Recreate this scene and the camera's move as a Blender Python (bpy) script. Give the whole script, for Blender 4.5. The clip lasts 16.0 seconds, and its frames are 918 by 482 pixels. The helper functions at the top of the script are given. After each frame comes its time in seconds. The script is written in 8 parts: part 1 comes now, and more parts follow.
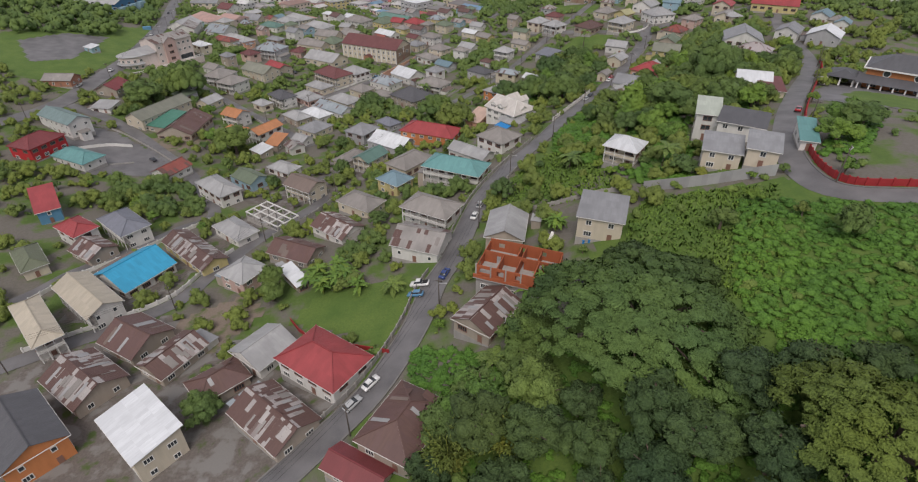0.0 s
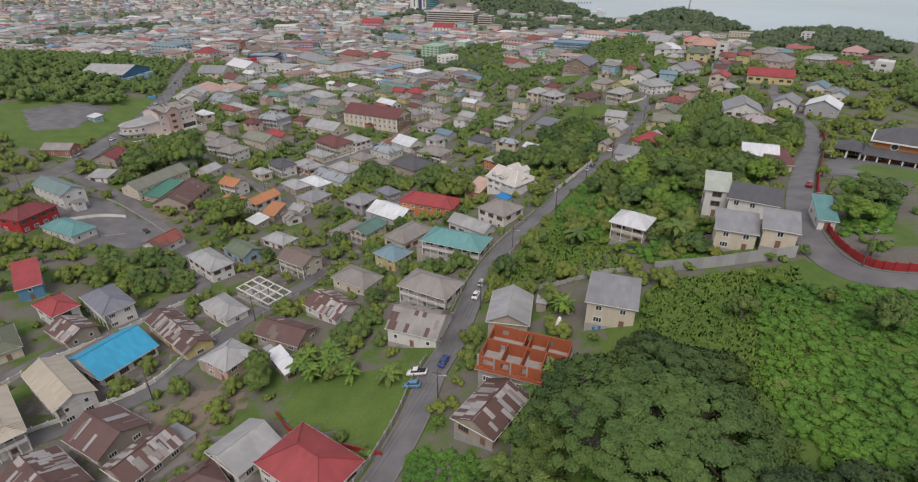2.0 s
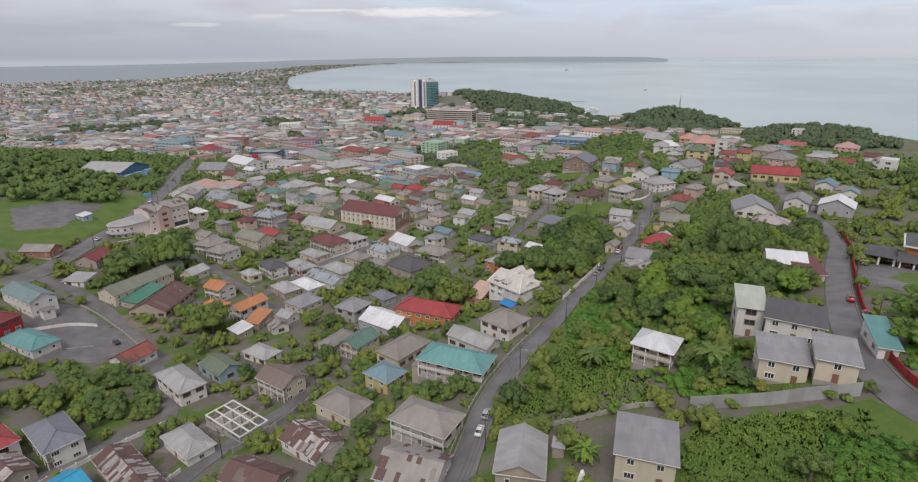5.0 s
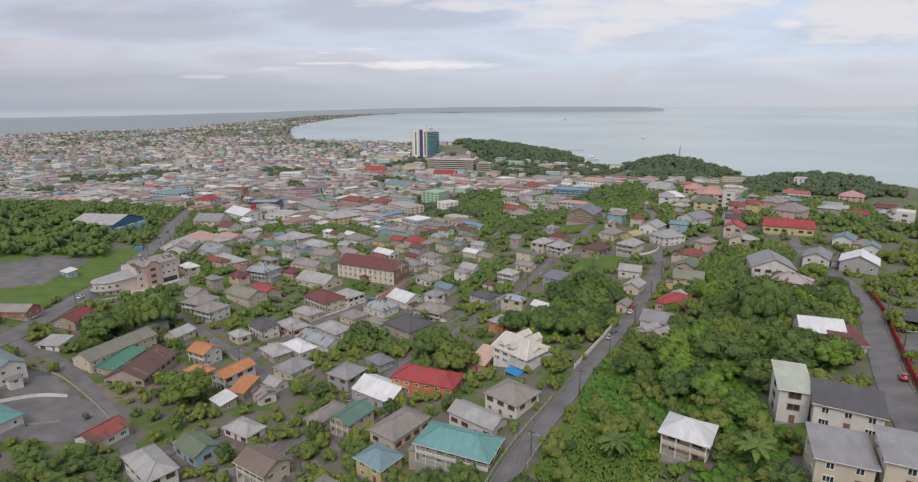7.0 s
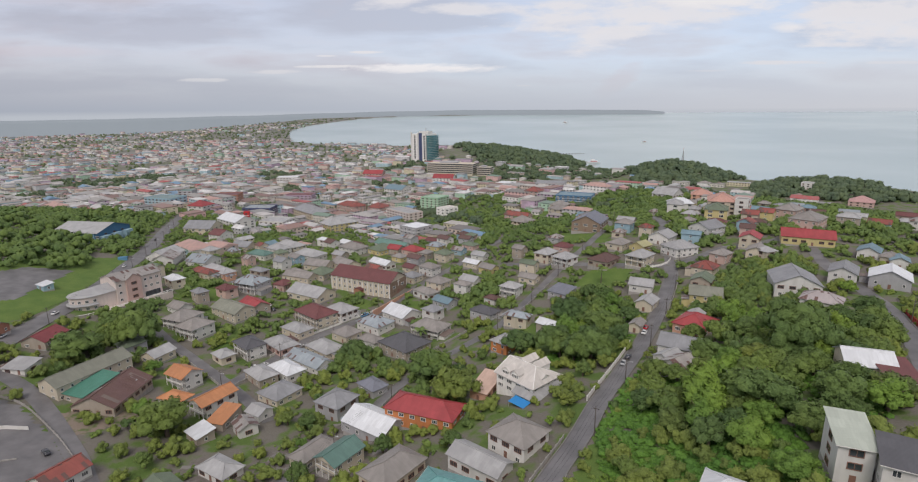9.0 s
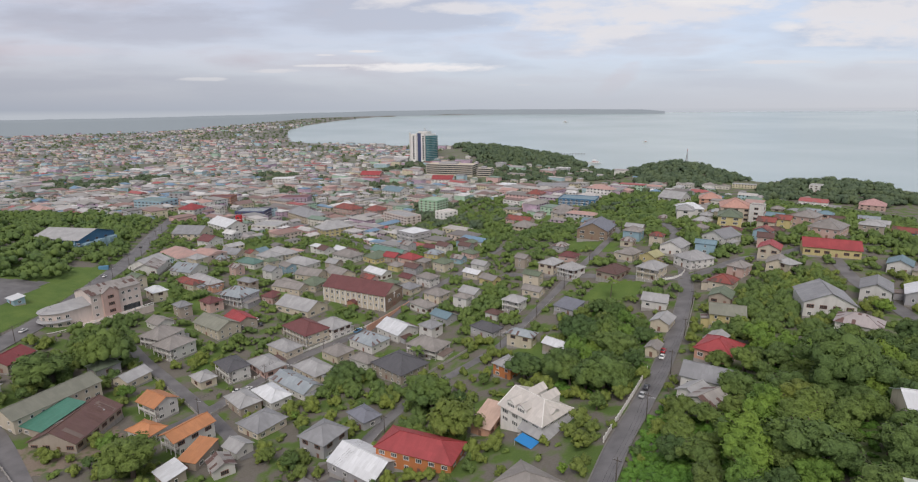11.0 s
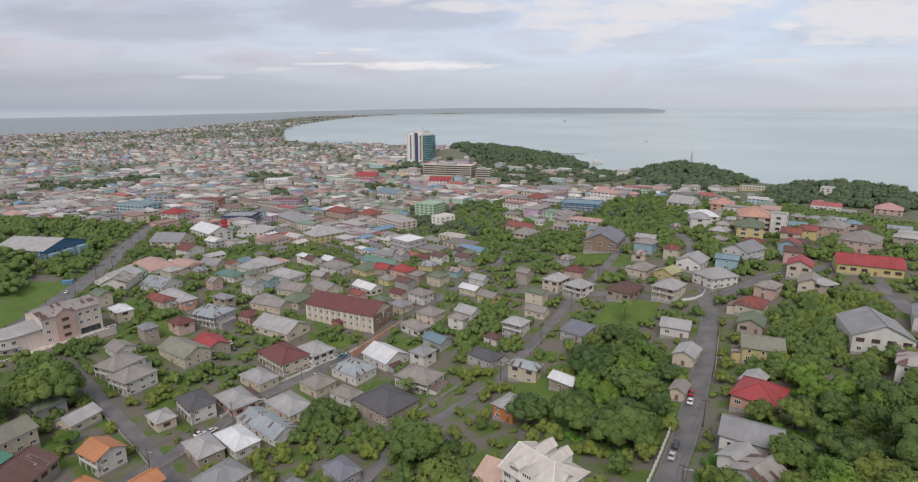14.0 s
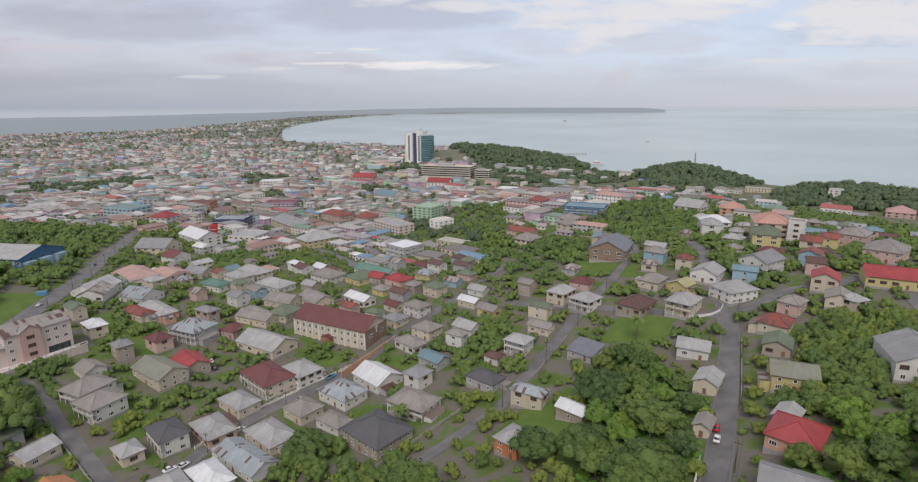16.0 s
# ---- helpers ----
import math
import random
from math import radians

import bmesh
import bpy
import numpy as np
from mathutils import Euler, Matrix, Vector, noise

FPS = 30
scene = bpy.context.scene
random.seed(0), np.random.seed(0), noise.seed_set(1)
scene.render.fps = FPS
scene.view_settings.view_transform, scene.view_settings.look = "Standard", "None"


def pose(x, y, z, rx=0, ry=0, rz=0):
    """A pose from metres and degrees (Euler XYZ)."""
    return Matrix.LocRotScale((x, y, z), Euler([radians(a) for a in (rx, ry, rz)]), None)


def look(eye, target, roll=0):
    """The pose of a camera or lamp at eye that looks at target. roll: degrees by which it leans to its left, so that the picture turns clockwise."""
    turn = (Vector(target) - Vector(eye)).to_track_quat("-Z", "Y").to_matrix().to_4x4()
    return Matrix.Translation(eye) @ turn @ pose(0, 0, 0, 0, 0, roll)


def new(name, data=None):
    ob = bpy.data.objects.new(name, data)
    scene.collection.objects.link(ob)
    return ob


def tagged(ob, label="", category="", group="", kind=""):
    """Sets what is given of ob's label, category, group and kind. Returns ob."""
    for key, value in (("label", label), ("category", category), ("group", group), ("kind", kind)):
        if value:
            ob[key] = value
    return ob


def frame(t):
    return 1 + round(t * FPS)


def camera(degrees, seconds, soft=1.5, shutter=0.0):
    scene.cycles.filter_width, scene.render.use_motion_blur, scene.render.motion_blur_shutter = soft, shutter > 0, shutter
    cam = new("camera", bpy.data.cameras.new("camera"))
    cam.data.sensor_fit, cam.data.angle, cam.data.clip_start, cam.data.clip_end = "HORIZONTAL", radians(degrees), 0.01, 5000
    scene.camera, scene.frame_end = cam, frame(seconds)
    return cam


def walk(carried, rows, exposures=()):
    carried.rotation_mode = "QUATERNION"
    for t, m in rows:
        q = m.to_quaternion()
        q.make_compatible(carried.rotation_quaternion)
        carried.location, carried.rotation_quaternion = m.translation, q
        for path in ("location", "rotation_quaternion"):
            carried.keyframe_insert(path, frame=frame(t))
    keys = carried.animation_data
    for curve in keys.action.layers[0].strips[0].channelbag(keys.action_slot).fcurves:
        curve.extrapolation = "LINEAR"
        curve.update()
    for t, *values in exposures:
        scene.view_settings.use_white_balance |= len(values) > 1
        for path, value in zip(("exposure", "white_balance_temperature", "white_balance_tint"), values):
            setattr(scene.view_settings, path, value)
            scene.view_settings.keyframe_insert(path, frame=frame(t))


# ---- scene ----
cam = camera(80.2, 16.0, soft=1.15)
PATH = [
    (0, (-5.999, 10.522, 108.818), (-5.962, 12.176, 107.694), -0.1),
    (0.5, (-5.876, 12.895, 108.978), (-5.84, 14.579, 107.9), -0.1),
    (1, (-5.758, 15.231, 109.171), (-5.721, 16.944, 108.138), -0.2),
    (1.5, (-5.778, 17.68, 109.252), (-5.739, 19.42, 108.266), -0.2),
    (2, (-5.839, 20.176, 109.384), (-5.8, 21.942, 108.446), -0.1),
    (2.5, (-5.79, 22.798, 109.425), (-5.751, 24.589, 108.536), -0.2),
    (3, (-5.76, 25.469, 109.387), (-5.719, 27.284, 108.548), -0.2),
    (3.5, (-5.713, 28.341, 109.346), (-5.671, 30.178, 108.557), -0.2),
    (4, (-5.63, 31.437, 109.257), (-5.587, 33.295, 108.518), -0.1),
    (4.2, (-5.683, 32.896, 109.254), (-5.638, 34.761, 108.533), -0.1),
    (6.5, (-5.721, 49.127, 110.57), (-5.677, 51.061, 110.064), -0.3),
    (7, (-5.771, 53.298, 110.671), (-5.726, 55.239, 110.191), -0.3),
    (7.5, (-5.573, 57.58, 110.607), (-5.529, 59.524, 110.139), -0.3),
    (8, (-5.449, 62.018, 110.636), (-5.404, 63.963, 110.169), -0.3),
    (8.5, (-5.409, 66.793, 110.79), (-5.364, 68.737, 110.322), -0.3),
    (9, (-5.332, 71.71, 110.948), (-5.286, 73.654, 110.478), -0.3),
    (9.2, (-5.201, 73.743, 110.996), (-5.157, 75.687, 110.528), -0.5),
    (11.5, (-4.834, 96.745, 112.416), (-4.784, 98.687, 111.942), -0.2),
    (12, (-4.511, 101.631, 112.606), (-4.459, 103.573, 112.131), -0.2),
    (12.5, (-4.076, 106.573, 112.75), (-4.025, 108.515, 112.275), -0.2),
    (13, (-3.562, 111.672, 112.96), (-3.51, 113.613, 112.483), -0.2),
    (13.5, (-3.075, 116.716, 113.101), (-3.022, 118.658, 112.624), -0.2),
    (14, (-2.62, 121.622, 113.186), (-2.568, 123.564, 112.708), -0.2),
    (14.5, (-2.332, 126.616, 113.291), (-2.279, 128.558, 112.813), -0.2),
    (15, (-1.864, 131.307, 113.372), (-1.811, 133.248, 112.894), -0.2),
    (15.5, (-1.585, 136.223, 113.386), (-1.533, 138.165, 112.908), -0.2),
    (16, (-1.505, 141.086, 113.397), (-1.451, 143.028, 112.918), -0.2),
]
walk(cam, [(t, look(eye, ahead, roll)) for t, eye, ahead, roll in PATH], ((0.0, 0.0, 6500, 13.5), (16.0, 0.0, 6500, 13.5)))

# ---- light ----
SUN_DIR = Vector((-0.15, -0.72, 0.95)).normalized()
world = bpy.data.worlds.new("sky")
scene.world = world
world.use_nodes = True
wn, wl = world.node_tree.nodes, world.node_tree.links


def wnode(kind, **values):
    n = wn.new(kind)
    for key, value in values.items():
        n.inputs[key].default_value = value
    return n


def wmath(op, a, b=None):
    n = wn.new("ShaderNodeMath")
    n.operation = op
    for i, v in enumerate((a, b)):
        if v is None:
            continue
        if isinstance(v, (int, float)):
            n.inputs[i].default_value = v
        else:
            wl.new(v, n.inputs[i])
    return n.outputs[0]


def wmix(fac, a, b):
    n = wn.new("ShaderNodeMix")
    n.data_type = "RGBA"
    for i, v in ((0, fac), (6, a), (7, b)):
        if isinstance(v, (int, float, tuple)):
            n.inputs[i].default_value = v
        else:
            wl.new(v, n.inputs[i])
    return n.outputs[2]


def wramp(fac, *stops):
    n = wn.new("ShaderNodeValToRGB")
    while len(n.color_ramp.elements) < len(stops):
        n.color_ramp.elements.new(0.5)
    for e, (p, c) in zip(n.color_ramp.elements, stops):
        e.position, e.color = p, c
    wl.new(fac, n.inputs[0])
    return n.outputs[0]


sky = wn.new("ShaderNodeTexSky")
sky.sky_type = "NISHITA"
sky.sun_disc = False
sky.sun_elevation = radians(52)
sky.sun_rotation = radians(192)
coord = wn.new("ShaderNodeTexCoord")
split = wn.new("ShaderNodeSeparateXYZ")
wl.new(coord.outputs["Generated"], split.inputs[0])
up = split.outputs[2]
# cloud sheet: the view direction laid on a flat layer overhead
flat = wmath("MAXIMUM", wmath("ADD", up, 0.06), 0.02)
join = wn.new("ShaderNodeCombineXYZ")
wl.new(wmath("DIVIDE", split.outputs[0], flat), join.inputs[0])
wl.new(wmath("DIVIDE", split.outputs[1], flat), join.inputs[1])
# plane coordinates towards the bay: su to the side, sv above the horizon
ahead_ = wmath("MAXIMUM", split.outputs[1], 0.05)
su, sv = wmath("DIVIDE", split.outputs[0], ahead_), wmath("DIVIDE", up, ahead_)


def sky_noise(scale_u, scale_v, detail, rough=0.55, shift=0.0):
    c = wn.new("ShaderNodeCombineXYZ")
    wl.new(wmath("MULTIPLY", su, scale_u), c.inputs[0])
    wl.new(wmath("MULTIPLY", sv, scale_v), c.inputs[1])
    c.inputs[2].default_value = shift
    t = wnode("ShaderNodeTexNoise", Scale=1.0, Detail=detail, Roughness=rough)
    wl.new(c.outputs[0], t.inputs["Vector"])
    return t.outputs[0]


overhead = wnode("ShaderNodeTexNoise", Scale=0.35, Detail=5.0, Roughness=0.5)
wl.new(join.outputs[0], overhead.inputs["Vector"])
banks = sky_noise(2.6, 15.0, 5.0, 0.5, 3.7)
fleece = sky_noise(9.0, 34.0, 6.0, 0.62, 1.3)
fibre = sky_noise(22.0, 90.0, 5.0, 0.6, 6.1)
# an even overcast, lavender grey to the left of the bay and paler blue over the open sea
side = wmath("ADD", wmath("MULTIPLY", split.outputs[0], 0.62), 0.5)
veil = wramp(side, (0.12, (0.465, 0.465, 0.53, 1)), (0.42, (0.485, 0.51, 0.585, 1)), (0.68, (0.475, 0.54, 0.655, 1)), (0.95, (0.515, 0.575, 0.675, 1)))
veil = wmix(0.04, veil, sky.outputs[0])
lilac = wramp(side, (0.12, (0.54, 0.52, 0.57, 1)), (0.5, (0.57, 0.57, 0.625, 1)), (0.9, (0.60, 0.635, 0.70, 1)))
dusk = wramp(side, (0.12, (0.425, 0.44, 0.51, 1)), (0.5, (0.45, 0.48, 0.555, 1)), (0.9, (0.49, 0.55, 0.655, 1)))
body = wmix(wramp(banks, (0.38, (0.6, 0.6, 0.6, 1)), (0.54, (0, 0, 0, 1))), veil, dusk)
body = wmix(wramp(banks, (0.50, (0, 0, 0, 1)), (0.66, (0.85, 0.85, 0.85, 1))), body, lilac)
body = wmix(wramp(fleece, (0.54, (0, 0, 0, 1)), (0.74, (0.3, 0.3, 0.3, 1))), body, lilac)
high = wramp(overhead.outputs[0], (0.36, (0.46, 0.475, 0.52, 1)), (0.52, (0.53, 0.535, 0.57, 1)), (0.68, (0.66, 0.65, 0.67, 1)))
lit = wmix(wramp(up, (0.20, (0, 0, 0, 1)), (0.34, (1, 1, 1, 1))), body, high)


def cloud_bank(u0, v0, wu, wv, colour, most=1.0, rag=1.5, lean=0.0, fine=fleece):
    """A torn bright cloud round (u0, v0), wu by wv across, lean: how it rises to the side."""
    global lit
    du = wmath("SUBTRACT", su, u0)
    dv = wmath("SUBTRACT", wmath("SUBTRACT", sv, v0), wmath("MULTIPLY", du, lean))
    a, b = wmath("DIVIDE", du, wu), wmath("DIVIDE", dv, wv)
    r2 = wmath("ADD", wmath("MULTIPLY", a, a), wmath("MULTIPLY", b, b))
    torn = wmath("ADD", wmath("MULTIPLY", wmath("SUBTRACT", fine, 0.5), 2.4 * rag), wmath("MULTIPLY", wmath("SUBTRACT", fibre, 0.5), 1.0 * rag))
    mask = wramp(wmath("ADD", r2, torn), (0.15, (most, most, most, 1)), (1.0, (0, 0, 0, 1)))
    lit = wmix(mask, lit, (*colour, 1))


PALE, WHITE_, ROSE = (0.76, 0.76, 0.775), (0.82, 0.815, 0.81), (0.63, 0.58, 0.62)
cloud_bank(0.36, 0.172, 0.26, 0.050, PALE, 0.9, 1.4, 0.10)
cloud_bank(0.48, 0.196, 0.19, 0.030, WHITE_, 0.9, 1.2)
cloud_bank(0.30, 0.130, 0.09, 0.028, PALE, 0.8, 1.4, 0.35)
cloud_bank(0.78, 0.150, 0.20, 0.044, PALE, 0.9, 1.4, 0.05)
cloud_bank(0.80, 0.118, 0.16, 0.020, PALE, 0.7, 1.4)
cloud_bank(-0.08, 0.182, 0.08, 0.014, PALE, 0.85, 1.2, 0.15)
cloud_bank(0.06, 0.168, 0.11, 0.011, PALE, 0.8, 1.3)
cloud_bank(0.17, 0.134, 0.05, 0.007, PALE, 0.7, 1.2)
cloud_bank(0.60, 0.137, 0.035, 0.011, WHITE_, 0.8, 0.8)
cloud_bank(0.31, 0.048, 0.045, 0.024, ROSE, 0.45, 0.9, 0.5)
cloud_bank(-0.55, 0.16, 0.22, 0.020, (0.43, 0.45, 0.52), 0.35, 1.5)
cloud_bank(-0.70, 0.10, 0.20, 0.012, ROSE, 0.35, 1.4)
for u0, v0, wu, wv, c, most in ((-0.045, 0.0705, 0.150, 0.0085, (0.90, 0.89, 0.88), 1.0), (-0.20, 0.0735, 0.06, 0.0030, WHITE_, 0.9), (-0.295, 0.0650, 0.045, 0.0042, PALE, 0.9), (-0.42, 0.0515, 0.050, 0.0038, WHITE_, 0.85),
                                (-0.135, 0.097, 0.036, 0.0030, PALE, 0.9), (-0.205, 0.091, 0.02, 0.0018, PALE, 0.7), (0.595, 0.0775, 0.085, 0.0042, PALE, 0.85), (0.80, 0.077, 0.06, 0.004, PALE, 0.6), (0.47, 0.064, 0.04, 0.0025, PALE, 0.5), (0.14, 0.040, 0.015, 0.002, PALE, 0.6)):
    cloud_bank(u0, v0, wu, wv, c, most, 0.75, 0.0, fibre)
horizon = wramp(side, (0.12, (0.385, 0.425, 0.485, 1)), (0.5, (0.47, 0.515, 0.57, 1)), (0.9, (0.58, 0.605, 0.64, 1)))
haze = wmix(wramp(up, (0.0, (1, 1, 1, 1)), (0.085, (0.0, 0.0, 0.0, 1))), lit, horizon)
full = wmix(wramp(wmath("ADD", up, 0.5), (0.492, (1, 1, 1, 1)), (0.5, (0, 0, 0, 1))), haze, (0.48, 0.52, 0.56, 1))
wl.new(full, wn["Background"].inputs[0])
wn["Background"].inputs[1].default_value = 1.0

sun = new("sun", bpy.data.lights.new("sun", "SUN"))
sun.data.energy, sun.data.angle, sun.data.color = 2.1, radians(30), (1.0, 0.94, 0.86)
sun.matrix_world = look(SUN_DIR * 400, (0, 0, 0))

# ---- materials ----


def material(name, rough=0.8, metal=0.0):
    m = bpy.data.materials.new(name)
    m.use_nodes = True
    b = m.node_tree.nodes["Principled BSDF"]
    b.inputs["Roughness"].default_value, b.inputs["Metallic"].default_value = rough, metal
    return m, m.node_tree.nodes, m.node_tree.links, b


def noise_node(n, l, scale, detail=4.0, where="Object", stretch=None):
    tc = n.new("ShaderNodeTexCoord")
    t = n.new("ShaderNodeTexNoise")
    t.inputs["Scale"].default_value, t.inputs["Detail"].default_value = scale, detail
    if stretch:
        mp = n.new("ShaderNodeMapping")
        mp.inputs["Scale"].default_value = stretch
        l.new(tc.outputs[where], mp.inputs[0])
        l.new(mp.outputs[0], t.inputs["Vector"])
    else:
        l.new(tc.outputs[where], t.inputs["Vector"])
    return t.outputs[0]


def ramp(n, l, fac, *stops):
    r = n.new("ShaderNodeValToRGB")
    while len(r.color_ramp.elements) < len(stops):
        r.color_ramp.elements.new(0.5)
    for e, (p, c) in zip(r.color_ramp.elements, stops):
        e.position, e.color = p, (*c, 1) if len(c) == 3 else c
    l.new(fac, r.inputs[0])
    return r.outputs[0]


def mix(n, l, fac, a, b, blend="MIX"):
    x = n.new("ShaderNodeMix")
    x.data_type, x.blend_type = "RGBA", blend
    for i, v in ((0, fac), (6, a), (7, b)):
        if isinstance(v, (int, float)):
            x.inputs[i].default_value = v
        elif isinstance(v, tuple):
            x.inputs[i].default_value = (*v, 1) if len(v) == 3 else v
        else:
            l.new(v, x.inputs[i])
    return x.outputs[2]


def bump_from(n, l, b, height, strength, distance=0.05):
    bp = n.new("ShaderNodeBump")
    bp.inputs["Strength"].default_value, bp.inputs["Distance"].default_value = strength, distance
    l.new(height, bp.inputs["Height"])
    l.new(bp.outputs[0], b.inputs["Normal"])


def shade(c, k):
    return tuple(min(1.0, v * k) for v in c)


def roof_material(name, c, wear=0.35, rust=0.0):
    """Painted or bare corrugated sheeting, ribs down the slope, in weathered sheets."""
    m, n, l, b = material("roof_" + name, 0.55)
    tc = n.new("ShaderNodeTexCoord")
    info = n.new("ShaderNodeObjectInfo")
    sheets = n.new("ShaderNodeTexBrick")
    sheets.inputs["Scale"].default_value = 1.0
    sheets.inputs["Brick Width"].default_value, sheets.inputs["Row Height"].default_value = 1.1, 2.6
    sheets.inputs["Mortar Size"].default_value = 0.012
    sheets.inputs["Color1"].default_value = (0, 0, 0, 1)
    sheets.inputs["Color2"].default_value = (1, 1, 1, 1)
    sheets.inputs["Mortar"].default_value = (0.3, 0.3, 0.3, 1)
    l.new(tc.outputs["UV"], sheets.inputs["Vector"])
    big = noise_node(n, l, 0.22, 5.0)
    fine = noise_node(n, l, 2.2, 6.0, "UV", (1.0, 0.18, 1.0))
    base = mix(n, l, sheets.outputs[0], shade(c, 0.90), shade(c, 1.08))
    base = mix(n, l, ramp(n, l, big, (0.35, (0, 0, 0)), (0.7, (wear, wear, wear))), base, shade(c, 0.62))
    base = mix(n, l, ramp(n, l, fine, (0.45, (0, 0, 0)), (0.75, (0.45, 0.45, 0.45))), base, shade(c, 0.72))
    if rust:
        patch_ = ramp(n, l, sheets.outputs[0], (rust - 0.02, (1, 1, 1)), (rust + 0.02, (0, 0, 0)))
        old = mix(n, l, fine, (0.085, 0.045, 0.04), (0.15, 0.085, 0.072))
        base = mix(n, l, patch_, base, old)
    tone = ramp(n, l, info.outputs["Random"], (0.0, (0.9, 0.9, 0.9)), (1.0, (1.08, 1.08, 1.08)))
    base = mix(n, l, 1.0, base, tone, "MULTIPLY")
    l.new(base, b.inputs["Base Color"])
    ribs = n.new("ShaderNodeTexWave")
    ribs.inputs["Scale"].default_value = 1.9
    l.new(tc.outputs["UV"], ribs.inputs["Vector"])
    bump_from(n, l, b, ribs.outputs[1], 0.5, 0.03)
    return m


def plain_material(name, c, rough=0.8, grime=0.35, scale=0.35):
    """Paint, render or concrete with streaks of weather and fine grain."""
    m, n, l, b = material(name, rough)
    info = n.new("ShaderNodeObjectInfo")
    streak = noise_node(n, l, scale * 2.5, 5.0, "Object", (1.0, 1.0, 0.25))
    fine = noise_node(n, l, 7.0, 4.0)
    base = mix(n, l, ramp(n, l, streak, (0.42, (0, 0, 0)), (0.75, (grime, grime, grime))), c, shade(c, 0.55))
    base = mix(n, l, ramp(n, l, fine, (0.3, (0, 0, 0)), (0.8, (0.3, 0.3, 0.3))), base, shade(c, 0.82))
    tone = ramp(n, l, info.outputs["Random"], (0.0, (0.9, 0.9, 0.9)), (1.0, (1.06, 1.05, 1.04)))
    l.new(mix(n, l, 1.0, base, tone, "MULTIPLY"), b.inputs["Base Color"])
    bump_from(n, l, b, fine, 0.15, 0.02)
    return m


ROOF = {}
for key, c, wear, rust in (
    ("blue", (0.03, 0.30, 0.50), 0.2, 0), ("cream", (0.46, 0.41, 0.33), 0.3, 0), ("slate", (0.19, 0.20, 0.24), 0.4, 0),
    ("red", (0.34, 0.055, 0.06), 0.7, 0), ("darkred", (0.21, 0.045, 0.05), 0.4, 0), ("maroon", (0.155, 0.055, 0.055), 0.4, 0),
    ("rust", (0.13, 0.072, 0.066), 0.5, 0.5), ("rustwhite", (0.40, 0.37, 0.36), 0.45, 0.58), ("olive", (0.15, 0.17, 0.11), 0.4, 0),
    ("pale", (0.375, 0.375, 0.38), 0.65, 0), ("white", (0.66, 0.68, 0.71), 0.3, 0), ("tan", (0.275, 0.255, 0.24), 0.65, 0),
    ("weathered", (0.33, 0.31, 0.295), 0.8, 0.2), ("tealgrey", (0.17, 0.24, 0.24), 0.4, 0), ("teal", (0.13, 0.30, 0.30), 0.35, 0),
    ("mossgrey", (0.23, 0.235, 0.19), 0.6, 0), ("green", (0.06, 0.19, 0.14), 0.3, 0), ("orange", (0.50, 0.22, 0.10), 0.3, 0),
    ("grey", (0.27, 0.275, 0.29), 0.6, 0), ("greenteal", (0.12, 0.22, 0.19), 0.35, 0), ("steelblue", (0.17, 0.26, 0.31), 0.4, 0),
    ("moss", (0.15, 0.19, 0.13), 0.6, 0), ("brown", (0.19, 0.145, 0.125), 0.5, 0), ("redrust", (0.27, 0.075, 0.06), 0.5, 0.25),
    ("charcoal", (0.095, 0.095, 0.105), 0.3, 0), ("steel", (0.30, 0.34, 0.37), 0.5, 0.08), ("peach", (0.52, 0.37, 0.30), 0.2, 0),
    ("palegreen", (0.42, 0.46, 0.40), 0.3, 0), ("greypink", (0.37, 0.33, 0.33), 0.5, 0.1), ("pink", (0.45, 0.27, 0.26), 0.3, 0),
    ("offwhite", (0.60, 0.565, 0.53), 0.3, 0), ("pinkroof", (0.46, 0.26, 0.21), 0.3, 0), ("yellow", (0.42, 0.40, 0.22), 0.3, 0), ("mint", (0.36, 0.50, 0.38), 0.3, 0),
):
    ROOF[key] = roof_material(key, c, wear, rust)
WALL = {}
for key, c in (
    ("white", (0.66, 0.65, 0.63)), ("cream", (0.58, 0.52, 0.42)), ("tan", (0.38, 0.33, 0.28)), ("blue", (0.10, 0.25, 0.40)),
    ("pink", (0.56, 0.40, 0.36)), ("yellow", (0.56, 0.48, 0.24)), ("redwall", (0.48, 0.03, 0.035)), ("greywall", (0.40, 0.40, 0.42)),
    ("orangewall", (0.52, 0.20, 0.075)), ("lightblue", (0.30, 0.44, 0.52)), ("brick", (0.38, 0.18, 0.12)), ("peachwall", (0.58, 0.34, 0.25)),
    ("bluewall", (0.06, 0.17, 0.30)), ("brownwall", (0.26, 0.19, 0.14)), ("lilac", (0.42, 0.32, 0.42)), ("navy", (0.06, 0.08, 0.17)),
    ("pinkwhite", (0.66, 0.575, 0.535)), ("bright", (0.80, 0.79, 0.77)), ("mintwall", (0.34, 0.54, 0.37)),
):
    WALL[key] = plain_material("wall_" + key, c)
CONCRETE = plain_material("concrete", (0.36, 0.345, 0.33), 0.9, 0.5)
KERB_STONE = plain_material("kerb_stone", (0.19, 0.185, 0.18), 0.9, 0.5)
